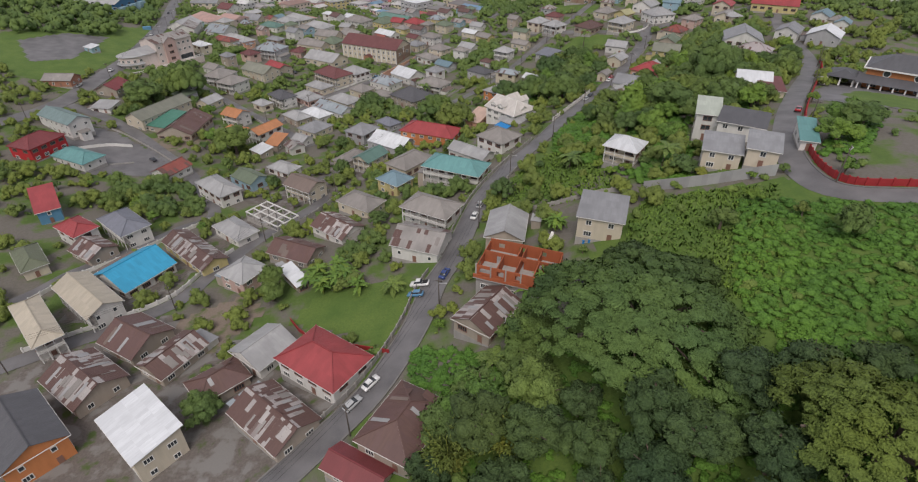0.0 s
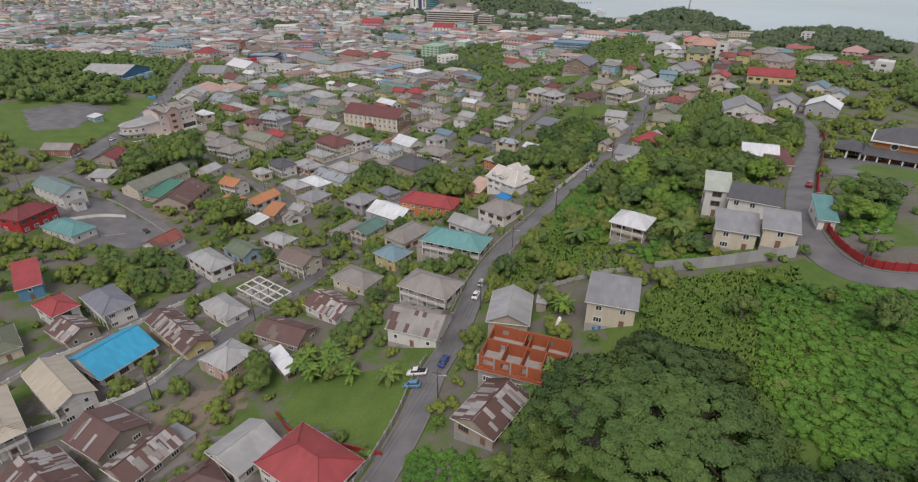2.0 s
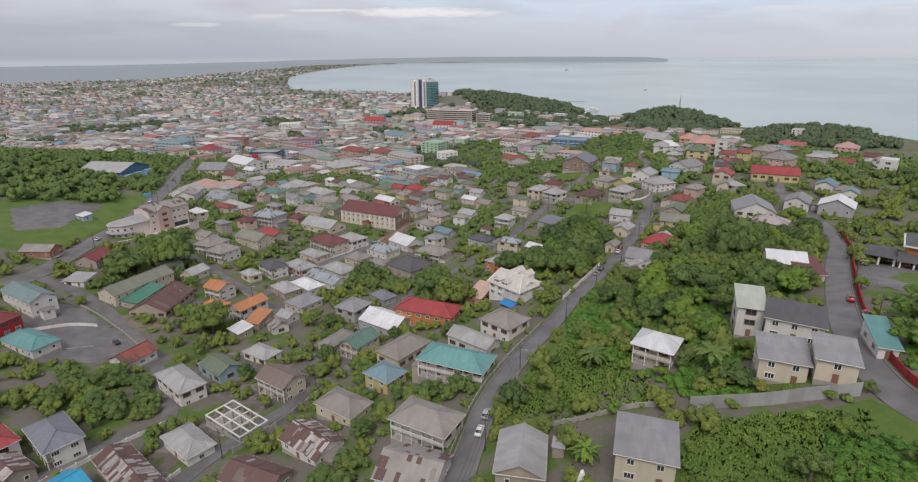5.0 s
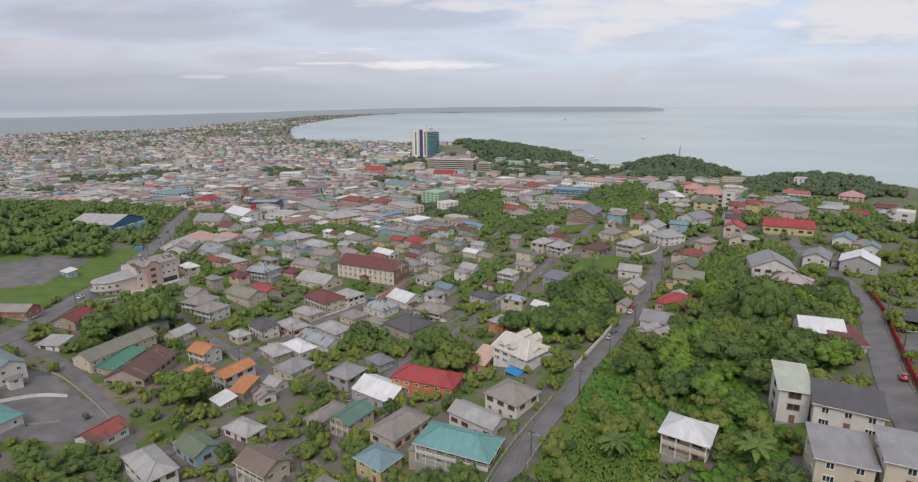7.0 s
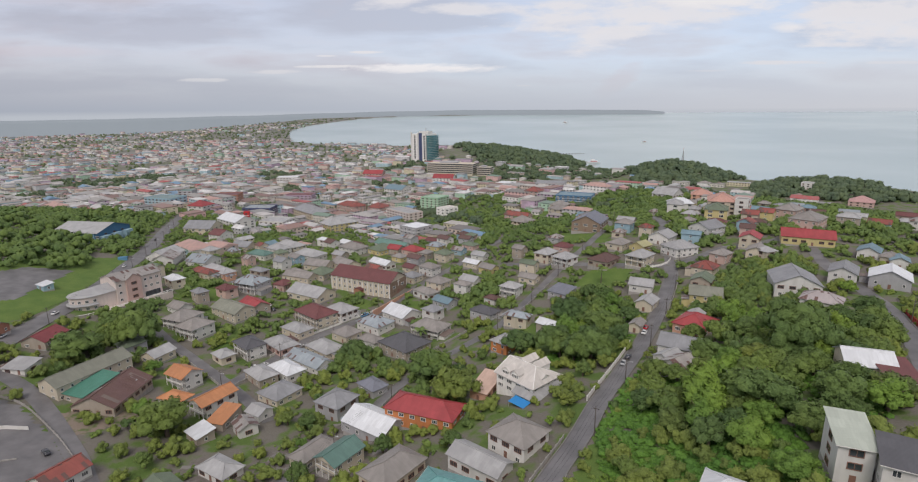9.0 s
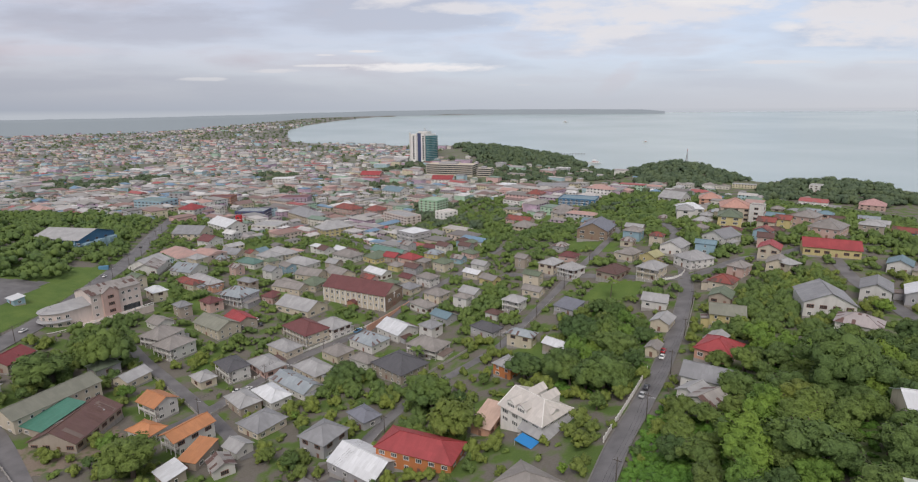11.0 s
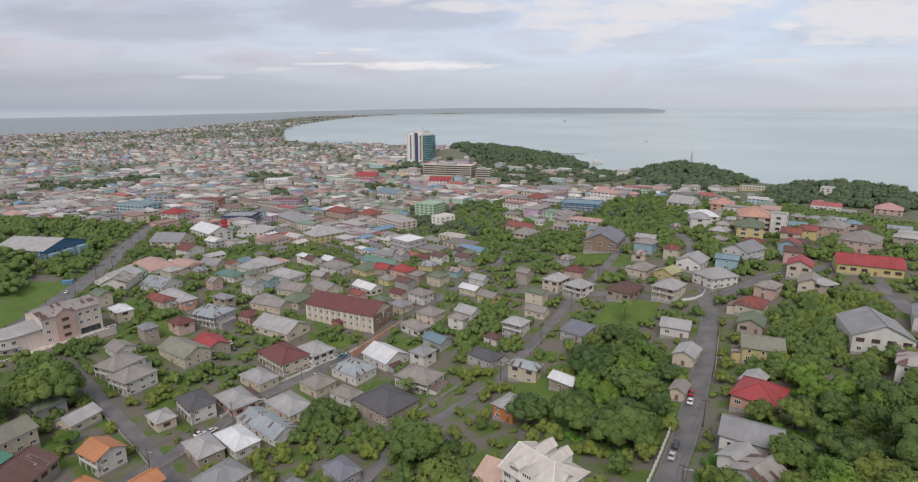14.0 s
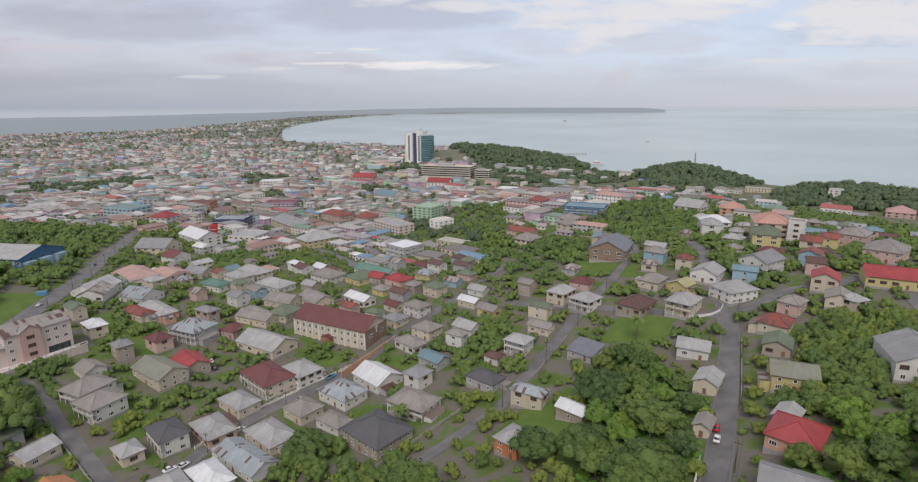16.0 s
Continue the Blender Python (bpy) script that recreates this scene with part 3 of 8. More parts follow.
road("asphalt road along the ridge with a red fence", 6.0, ((120, 92), (92, 102), (78, 110), (76, 122), (82, 140), (95, 163), (117, 195), (140, 227), (158, 257), (168, 283), (178, 320), (190, 350)))


road("asphalt street climbing past the yellow hall", 8.0, ((-168, 700), (-140, 652), (-104, 600), (-80, 555), (-62, 520), (-50, 500)), lift=0.13)


def kerb(points, offset, label, a=0.0, b=1.0):
    """A raised concrete edge along a road."""
    R, A = rail(points, 3.0)
    lo, hi = int(a * (len(R) - 1)), int(b * (len(R) - 1))
    V, F = [], []
    for i in range(lo, hi + 1):
        for o, h in ((0, -0.2), (0, 0.32), (0.4, 0.32), (0.4, -0.2)):
            q = R[i] + A[i] * (offset + math.copysign(o, offset))
            V.append((*q, float(ground(*q)) + h))
        if i > lo:
            k = (i - lo - 1) * 4
            F += [(k + j, k + j + 1, k + j + 5, k + j + 4) for j in range(3)]
    me = raw_mesh("kerb", V, F, KERB_STONE)
    return tagged(new("kerb", me), label, kind="structure")


for side_ in (3.0, -3.0):
    kerb(MAIN, side_, "raised concrete kerb along the hill road")
kerb(((-205, 250), (-197, 277), (-199, 314), (-201, 349), (-210, 400), (-230, 477), (-262, 570)), 4.5, "raised concrete kerb along the main road")
kerb(((120, 92), (92, 102), (78, 110), (76, 122), (82, 140), (95, 163), (117, 195), (140, 227), (158, 257)), 3.0, "raised concrete kerb along the ridge road")
patch("pavement", "asphalt drive in front of the brick mansion", ((112, 178), (124, 196), (136, 206), (146, 200), (166, 182), (152, 164), (134, 160), (120, 166)), ASPHALT, 0.07)
patch("pavement", "worn asphalt yard with low walls", ((-178, 236), (-176, 256), (-160, 252), (-137, 236), (-122, 222), (-128, 210), (-150, 208)), ASPHALT, 0.1)
patch("pavement", "dark asphalt sports court", ((-240, 326), (-226, 340), (-232, 396), (-256, 392), (-268, 362)), ASPHALT, 0.14)
patch("lawn", "open green field beside the court", ((-215, 300), (-205, 330), (-206, 395), (-222, 440), (-262, 420), (-290, 360), (-260, 310)), LAWN, 0.08)
patch("lawn", "bright green lawn plot beside the road", ((-21, 97), (-12, 118), (-17, 124), (-40, 122), (-46, 112), (-30, 104)), LAWN, 0.1)
patch("lawn", "overgrown plot of bare earth and weeds", ((-76, 118), (-60, 128), (-54, 118), (-62, 104), (-76, 108)), DIRT, 0.1)
patch("lawn", "mown churchyard lawn", ((-73, 379), (-60, 389), (-47, 372), (-59, 364)), LAWN, 0.1)
patch("lawn", "green grass plot beside the white house", ((-36, 370), (-27, 376), (-12, 365), (-17, 356), (-25, 357)), LAWN, 0.1)
patch("lawn", "round lawn in front of the brick mansion", ((124, 184), (136, 191), (152, 178), (156, 162), (134, 158), (122, 168)), LAWN, 0.1)
patch("lawn", "green grass lot under the trees", ((12, 300), (30, 318), (52, 300), (40, 280), (26, 284)), LAWN, 0.1)
patch("lawn", "green lawn beside the lane", ((62, 352), (78, 370), (98, 358), (86, 338)), LAWN, 0.1)
patch("lawn", "green verge between the town buildings", ((-195, 555), (-173, 591), (-142, 545), (-150, 522), (-179, 524)), LAWN, 0.1)
patch("lawn", "rough grass below the yellow hall", ((-136, 598), (-122, 606), (-92, 540), (-104, 520), (-120, 540)), LAWN, 0.1)
patch("lawn", "green playing field in the town", ((76, 629), (96, 674), (112, 668), (95, 600)), LAWN, 0.1)
patch("lawn", "mown lawn beside the brick hall", ((66, 428), (78, 450), (84, 440), (104, 416), (94, 406)), LAWN, 0.1)
patch("lawn", "green sloping meadow beside the road", ((14, 166), (34, 200), (48, 178), (38, 150), (20, 146)), LAWN, 0.1)
patch("lawn", "grass slope below the corrugated fence", ((16, 88), (30, 118), (44, 128), (72, 121), (92, 96), (80, 70), (50, 80)), LAWN, 0.1)
patch("pavement", "trodden dirt and concrete yards between the tin-roofed houses", ((-126, 66), (-96, 62), (-66, 56), (-40, 66), (-27, 82), (-27, 96), (-48, 110), (-64, 106), (-80, 120), (-104, 104)), YARD, 0.07)
patch("pavement", "worn concrete yards along the street", ((-108, 118), (-92, 120), (-84, 132), (-74, 158), (-60, 180), (-66, 186), (-86, 168), (-100, 150), (-112, 134)), YARD, 0.06)
patch("pavement", "worn grey yards between the low houses", ((-66, 178), (-46, 186), (-30, 206), (-22, 226), (-36, 246), (-56, 240), (-66, 214), (-84, 226), (-96, 208), (-84, 190)), YARD, 0.05)
patch("lawn", "shaded grass and weeds under the wood", ((-14, 72), (1, 82), (16, 86), (47, 78), (62, 120), (78, 104), (125, 76), (125, 20), (80, -20), (0, -20), (-34, 30)), LAWN, 0.05)
patch("lawn", "green grass lot behind the civic building", ((-186, 411), (-174, 424), (-134, 385), (-137, 373), (-160, 374)), LAWN, 0.1)
patch("lawn", "rough grass plot between the houses", ((-131, 335), (-123, 340), (-106, 317), (-115, 310)), LAWN, 0.1)
patch("pavement", "dirt yard with loose timber", ((-134, 232), (-112, 256), (-122, 268), (-146, 248)), DIRT, 0.09)

# ---- houses ----


def box(bm, x0, x1, y0, y1, z0, z1):
    v = [bm.verts.new(p) for p in ((x0, y0, z0), (x1, y0, z0), (x1, y1, z0), (x0, y1, z0), (x0, y0, z1), (x1, y0, z1), (x1, y1, z1), (x0, y1, z1))]
    for f in ((0, 3, 2, 1), (4, 5, 6, 7), (0, 1, 5, 4), (1, 2, 6, 5), (2, 3, 7, 6), (3, 0, 4, 7)):
        bm.faces.new([v[i] for i in f])
    return v


def window_mesh(w, h, bars, frame_mat):
    """A framed window in one piece: frame proud of the wall, panes set back between the bars."""
    xs = [-w / 2 - 0.1, -w / 2]
    for k in range(bars + 1):
        a, c = -w / 2 + k * w / (bars + 1), -w / 2 + (k + 1) * w / (bars + 1)
        xs += [a + 0.05, c - 0.05]
    xs += [w / 2, w / 2 + 0.1]
    zs = [-h / 2 - 0.1, -h / 2 + 0.05, h / 2 - 0.05, h / 2 + 0.1]
    V, F, M, ids = [], [], [], {}

    def vert(x, y, z):
        key = (round(x, 3), round(y, 3), round(z, 3))
        if key not in ids:
            ids[key] = len(V)
            V.append(key)
        return ids[key]

    f, r, k0 = -0.09, -0.02, 0.03
    n = len(xs) - 1
    for i in range(n):
        for j in range(3):
            pane = j == 1 and i >= 2 and i % 2 == 0 and i < n - 1
            x0, x1, z0, z1 = xs[i], xs[i + 1], zs[j], zs[j + 1]
            y = r if pane else f
            F.append([vert(x0, y, z0), vert(x1, y, z0), vert(x1, y, z1), vert(x0, y, z1)])
            M.append(1 if pane else 0)
            if pane:
                for (a, c), (d, e) in (((x0, z0), (x1, z0)), ((x1, z0), (x1, z1)), ((x1, z1), (x0, z1)), ((x0, z1), (x0, z0))):
                    F.append([vert(a, f, c), vert(d, f, e), vert(d, r, e), vert(a, r, c)])
                    M.append(0)
    x0, x1, z0, z1 = xs[0], xs[-1], zs[0], zs[-1]
    for (a, c), (d, e) in (((x0, z0), (x1, z0)), ((x1, z0), (x1, z1)), ((x1, z1), (x0, z1)), ((x0, z1), (x0, z0))):
        F.append([vert(a, k0, c), vert(d, k0, e), vert(d, f, e), vert(a, f, c)])
        M.append(0)
    me = raw_mesh("window", V, F, frame_mat, GLASS)
    me.polygons.foreach_set("material_index", M)
    return me


WINDOWS = [window_mesh(1.7, 1.2, 2, WHITE_TRIM), window_mesh(1.2, 1.2, 1, WHITE_TRIM), window_mesh(2.2, 1.3, 3, DOOR_MAT), window_mesh(0.9, 1.1, 0, WHITE_TRIM)]
WIDE = [window_mesh(2.6, 1.5, 2, WHITE_TRIM), window_mesh(2.2, 1.3, 1, DOOR_MAT)]
bm = bmesh.new()
box(bm, -0.45, 0.45, -0.05, 0.05, 0, 2.05)
box(bm, -0.53, -0.45, -0.07, 0.05, 0, 2.13)
box(bm, 0.45, 0.53, -0.07, 0.05, 0, 2.13)
box(bm, -0.45, 0.45, -0.07, 0.05, 2.05, 2.13)
box(bm, 0.32, 0.38, -0.1, -0.05, 0.95, 1.1)
DOOR = bpy.data.meshes.new("door")
bm.to_mesh(DOOR)
bm.free()
DOOR.materials.append(DOOR_MAT)


def roof_planes(kind, w, d, rise):
    """Roof surfaces over a w x d rectangle with its eaves at z = 0: polygons, their corners in order, eaves first."""
    x, y = w / 2, d / 2
    if kind == "s":
        return [((-x, -y, 0), (x, -y, 0), (x, y, rise), (-x, y, rise))]
    if kind == "g":
        if w >= d:
            return [((-x, -y, 0), (x, -y, 0), (x, 0, rise), (-x, 0, rise)), ((x, y, 0), (-x, y, 0), (-x, 0, rise), (x, 0, rise))]
        return [((x, -y, 0), (x, y, 0), (0, y, rise), (0, -y, rise)), ((-x, y, 0), (-x, -y, 0), (0, -y, rise), (0, y, rise))]
    if w >= d:
        r = max(x - y * 0.95, 0.2)
        a, b = (-r, 0, rise), (r, 0, rise)
        return [((-x, -y, 0), (x, -y, 0), b, a), ((x, y, 0), (-x, y, 0), a, b), ((x, -y, 0), (x, y, 0), b), ((-x, y, 0), (-x, -y, 0), a)]
    r = max(y - x * 0.95, 0.2)
    a, b = (0, -r, rise), (0, r, rise)
    return [((x, -y, 0), (x, y, 0), b, a), ((-x, y, 0), (-x, -y, 0), a, b), ((-x, -y, 0), (x, -y, 0), a), ((x, y, 0), (-x, y, 0), b)]


def roof_mesh(planes, mat, thick=0.12):
    """Sheeting with thickness and UVs in metres: u along the eaves, v up the slope."""
    V, F, UV = [], [], []
    for poly in planes:
        p = [Vector(q) for q in poly]
        u = (p[1] - p[0]).normalized()
        n = (p[1] - p[0]).cross(p[2] - p[0]).normalized()
        v = n.cross(u)
        o = len(V)
        V += [tuple(q) for q in p] + [tuple(q - Vector((0, 0, thick))) for q in p]
        k = len(p)
        F.append(tuple(range(o, o + k)))
        UV.append([((q - p[0]).dot(u), (q - p[0]).dot(v)) for q in p])
        F.append(tuple(range(o + 2 * k - 1, o + k - 1, -1)))
        UV.append([(0, 0)] * k)
        for i in range(k):
            j = (i + 1) % k
            F.append((o + i, o + k + i, o + k + j, o + j))
            UV.append([(0, 0)] * 4)
    me = raw_mesh("roof", V, F, mat)
    layer = me.uv_layers.new(name="UVMap")
    flat_uv = [c for face in UV for q in face for c in q]
    layer.data.foreach_set("uv", flat_uv)
    return me


def ridge_lines(planes):
    """The upper edges that two planes share: ridges and hips."""
    seen, out = {}, []
    for poly in planes:
        for i in range(len(poly)):
            a, b = poly[i], poly[(i + 1) % len(poly)]
            key = tuple(sorted((tuple(round(v, 2) for v in a), tuple(round(v, 2) for v in b))))
            if key in seen and (a[2] > 0.01 or b[2] > 0.01):
                out.append((a, b))
            seen[key] = 1
    return out


def beam(bm, a, b, r):
    a, b = Vector(a), Vector(b)
    t = (b - a).normalized()
    s = t.cross(Vector((0, 0, 1)))
    s = s.normalized() if s.length > 1e-4 else Vector((1, 0, 0))
    q = s.cross(t)
    v = [bm.verts.new(p + s * i * r + q * j * r) for p in (a, b) for i, j in ((-1, -1), (1, -1), (1, 1), (-1, 1))]
    for f in ((3, 2, 1, 0), (4, 5, 6, 7), (0, 1, 5, 4), (1, 2, 6, 5), (2, 3, 7, 6), (3, 0, 4, 7)):
        bm.faces.new([v[i] for i in f])


ROOFWORD = {"s": "lean-to", "g": "gabled", "h": "hipped", "f": "flat"}
TONE = {"pale": "pale grey", "rustwhite": "patched rusty", "rust": "rusty brown", "weathered": "weathered grey", "tealgrey": "grey-teal", "mossgrey": "mossy grey", "greenteal": "dull green", "steelblue": "slate-blue", "redrust": "faded red", "palegreen": "pale green", "greypink": "pinkish grey", "pinkroof": "salmon", "steel": "steel grey", "darkred": "dark red", "moss": "mossy green",
        "redwall": "bright red", "greywall": "grey", "orangewall": "orange", "lightblue": "light blue", "peachwall": "peach", "bluewall": "deep blue", "brownwall": "brown brick", "mintwall": "mint green", "brick": "brick-red"}
TAKEN = []
rng = random.Random(7)


def footprint(x, y, w, d, rot, margin=1.0):
    TAKEN.append((x, y, w / 2 + margin, d / 2 + margin, math.cos(radians(rot)), math.sin(radians(rot))))


BINS, ROADBINS = {}, {}


def free(x, y, r=0.0):
    """Whether a spot is clear of houses and roads by r metres."""
    while len(BINS.setdefault("done", [])) < len(TAKEN):
        t = TAKEN[len(BINS["done"])]
        BINS["done"].append(1)
        for i in range(int((t[0] - 45) // 30), int((t[0] + 45) // 30) + 1):
            for j in range(int((t[1] - 45) // 30), int((t[1] + 45) // 30) + 1):
                BINS.setdefault((i, j), []).append(t)
    for hx, hy, w, d, c, s in BINS.get((x // 30, y // 30), ()):
        dx, dy = x - hx, y - hy
        if abs(dx * c + dy * s) < w + r and abs(-dx * s + dy * c) < d + r:
            return False
    if not ROADBINS:
        for R, half in ROADS:
            for p in R:
                for i in range(int((p[0] - 15) // 10), int((p[0] + 15) // 10) + 1):
                    for j in range(int((p[1] - 15) // 10), int((p[1] + 15) // 10) + 1):
                        ROADBINS.setdefault((i, j), []).append((p[0], p[1], half))
    return not any((px - x) ** 2 + (py - y) ** 2 < (half + r) ** 2 for px, py, half in ROADBINS.get((x // 10, y // 10), ()))


def base_level(x, y, w, d, rot):
    c, s = math.cos(radians(rot)), math.sin(radians(rot))
    z = [float(ground(x + i * w * c / 2 - j * d * s / 2, y + i * w * s / 2 + j * d * c / 2)) for i in (-1, 1) for j in (-1, 1)]
    return float(ground(x, y)), min(z)


def wall_openings(root, w, d, eave, storeys, sides, wins, gap, low=0.0, door=True, front=0.0):
    """Windows in rows on the given sides and one door at the front."""
    for side in sides:
        length = w if side in "FB" else d
        count = max(1, int((length - 1.0) / gap))
        for s in range(storeys):
            z = low + (s + 0.52) * (eave - low) / storeys
            me = wins[0] if s == storeys - 1 else wins[-1]
            for k in range(count):
                c = (k + 0.5 - count / 2) * length / count
                if s == 0 and door and side == "F" and k == count // 2:
                    ob = piece("door", DOOR, root, pose(c, -d / 2 + front, 0.05))
                    continue
                m = {"F": pose(c, -d / 2 + front, z), "B": pose(-c, d / 2, z, 0, 0, 180), "R": pose(w / 2, c, z, 0, 0, 90), "L": pose(-w / 2, -c, z, 0, 0, -90)}[side]
                piece("window", me, root, m)


def gallery(root, W, D, eave, storeys, depth, wallmat):
    """An open front gallery: posts from the ground to the eaves, floor slab and balustrade on the upper storey."""
    y0, y1 = -D / 2, -D / 2 + depth
    h = eave / storeys if storeys > 1 else 0.0
    if storeys > 1:
        bm = bmesh.new()
        box(bm, -W / 2, W / 2, y0, y1 - 0.01, h - 0.2, h)
        part("gallery_floor", bm, CONCRETE, root)
    n = max(3, int(W / 2.8))
    for k in range(n + 1):
        c = -W / 2 + 0.15 + k * (W - 0.3) / n
        bm = bmesh.new()
        box(bm, c - 0.12, c + 0.12, y0, y0 + 0.24, -1.5, eave)
        part("post", bm, WHITE_TRIM, root)
    bm = bmesh.new()
    box(bm, -W / 2 + 0.27, W / 2 - 0.27, y0 + 0.06, y0 + 0.16, h + 0.12, h + 0.85)
    part("balustrade", bm, wallmat, root)
    bm = bmesh.new()
    box(bm, -W / 2 + 0.27, W / 2 - 0.27, y0 + 0.02, y0 + 0.2, h + 0.85, h + 0.93)
    part("handrail", bm, WHITE_TRIM, root)


ANNEX_ROOF = ("pale", "weathered", "rust", "grey", "tan", "steel", "brown")


def annex(root, x, y, W, D, rot, eave, low, wall):
    """Low lean-to rooms that people added along a back or side wall, each under its own sheet roof."""
    r = random.Random(int(x * 31 + y * 17))
    c, s = math.cos(radians(rot)), math.sin(radians(rot))
    for side in r.sample("BLR", 2):
        run = D if side in "LR" else W
        length, deep, high = run * r.uniform(0.4, 0.75), r.uniform(2.0, 3.4), min(eave - 0.5, r.uniform(2.3, 2.9))
        off = r.uniform(-0.5, 0.5) * (run - length)
        out = (W if side in "LR" else D) / 2 + deep / 2
        mx, my = {"B": (off, out), "R": (out, off), "L": (-out, off)}[side]
        px, py = x + mx * c - my * s, y + mx * s + my * c
        if not free(px + (px - x) * 0.12, py + (py - y) * 0.12, 0.8):
            continue
        turn = {"B": 180, "R": 90, "L": -90}[side]
        m = pose(mx, my, 0, 0, 0, turn)
        bm = bmesh.new()
        box(bm, -length / 2, length / 2, -deep / 2, deep / 2 - 0.01, low, high)
        bm.transform(m)
        part("annex_wall", bm, WALL[wall if r.random() < 0.6 else r.choice(("tan", "greywall", "white"))], root)
        over = 0.3
        quad = [(-length / 2 - over, -deep / 2 - over, high - 0.02), (length / 2 + over, -deep / 2 - over, high - 0.02), (length / 2 + over, deep / 2 - 0.02, high + 0.45), (-length / 2 - over, deep / 2 - 0.02, high + 0.45)]
        piece("annex_roof", roof_mesh([tuple(quad)], ROOF[r.choice(ANNEX_ROOF)], 0.06), root, m)
        piece("window", WINDOWS[1], root, m @ pose(0, -deep / 2, 1.5))


def house(roof, wall, x, y, w, d, rot, eave, kind="h", fill=False, front=0.0):
    z, low = base_level(x, y, w, d, rot)
    footprint(x, y, w, d, rot)
    root = new("building" if kind == "f" and w > 20 else "house")
    root.matrix_world = pose(x, y, z, 0, 0, rot)
    storeys = max(1, round(eave / 3.1)) if eave > 4.7 else 1
    over = 0.55 if kind != "f" else 0.0
    W, D = w - 2 * over, d - 2 * over
    rise = {"s": 0.16 * d, "g": 0.24 * min(w, d), "h": 0.25 * min(w, d), "f": 0.0}[kind]
    planes = roof_planes(kind, w, d, rise) if kind != "f" else []
    bm = bmesh.new()
    v = box(bm, -W / 2, W / 2, -D / 2 + front, D / 2, low - z - 1.0, eave)
    if kind == "s":
        for i in (6, 7):
            v[i].co.z = eave + rise * (D / d) * 0.97
        for i in (4, 5):
            v[i].co.z = eave + rise * over / d * 0.9
    if kind == "g":
        along = w >= d
        for sgn in (-1, 1):
            tri = [(sgn * W / 2, -D / 2, eave), (sgn * W / 2, D / 2, eave), (sgn * W / 2, 0, eave + rise * 0.97)] if along else [(-W / 2, sgn * D / 2, eave), (W / 2, sgn * D / 2, eave), (0, sgn * D / 2, eave + rise * 0.97)]
            k = sgn * 0.15
            back = [(p[0] - (k if along else 0), p[1] - (0 if along else k), p[2]) for p in tri]
            a, b = [bm.verts.new(p) for p in tri], [bm.verts.new(p) for p in back]
            bm.faces.new(a if (sgn > 0) == along else a[::-1])
            bm.faces.new(b[::-1] if (sgn > 0) == along else b)
            bm.faces.new((a[0], a[2], b[2], b[0]))
            bm.faces.new((a[1], b[1], b[2], a[2]))
    part("wall", bm, WALL[wall], root)
    bm = bmesh.new()
    box(bm, -W / 2 - 0.06, W / 2 + 0.06, -D / 2 - 0.06, D / 2 + 0.06, low - z - 1.0, 0.25)
    part("plinth", bm, CONCRETE, root)
    if kind == "f":
        bm = bmesh.new()
        for b_ in ((-w / 2, w / 2, -d / 2, -d / 2 + 0.3), (-w / 2, w / 2, d / 2 - 0.3, d / 2), (-w / 2, -w / 2 + 0.3, -d / 2 + 0.3, d / 2 - 0.3), (w / 2 - 0.3, w / 2, -d / 2 + 0.3, d / 2 - 0.3)):
            box(bm, *b_, eave + 0.004, eave + 0.8)
        part("parapet", bm, WALL[wall], root)
        top = [((-w / 2 + 0.3, -d / 2 + 0.3, eave + 0.25), (w / 2 - 0.3, -d / 2 + 0.3, eave + 0.25), (w / 2 - 0.3, d / 2 - 0.3, eave + 0.25), (-w / 2 + 0.3, d / 2 - 0.3, eave + 0.25))]
        piece("roof", roof_mesh(top, ROOF[roof], 0.2), root)
        bm = bmesh.new()
        for s in range(1, storeys):
            h = s * eave / storeys
            box(bm, -w / 2 - 0.12, w / 2 + 0.12, -d / 2 - 0.12, d / 2 + 0.12, h - 0.15, h + 0.15)
        if storeys > 1:
            part("floor_band", bm, WHITE_TRIM, root)
        else:
            bm.free()
    else:
        up_ = [tuple((p[0], p[1], p[2] + eave + 0.02) for p in poly) for poly in planes]
        piece("roof", roof_mesh(up_, ROOF[roof]), root)
        lines = ridge_lines(up_) if kind != "s" else []
        if lines:
            bm = bmesh.new()
            for a, b in [((Vector(a) + Vector((0, 0, 0.05))), (Vector(b) + Vector((0, 0, 0.05)))) for a, b in lines]:
                if (b - a).length > 0.3:
                    beam(bm, a, b, 0.11)
            part("ridge_cap", bm, ROOF[roof], root)
        if not fill and y < 190:
            edges = [((-w / 2, -d / 2), (w / 2, -d / 2))] + ([((-w / 2, d / 2), (w / 2, d / 2))] if kind != "s" else [])
            if kind == "h" or (kind == "g" and d > w):
                edges += [((w / 2, -d / 2), (w / 2, d / 2)), ((-w / 2, -d / 2), (-w / 2, d / 2))]
            for a, b in edges:
                bm = bmesh.new()
                beam(bm, (*a, eave - 0.10), (*b, eave - 0.10), 0.07)
                part("gutter", bm, WHITE_TRIM, root)
        if roof in ("rust", "rustwhite") and y < 300:
            loose_sheets(root, up_, roof)
    if not fill and y < 430 and kind != "f" and w * d < 330:
        annex(root, x, y, W, D, rot, eave, low - z - 1.0, wall)
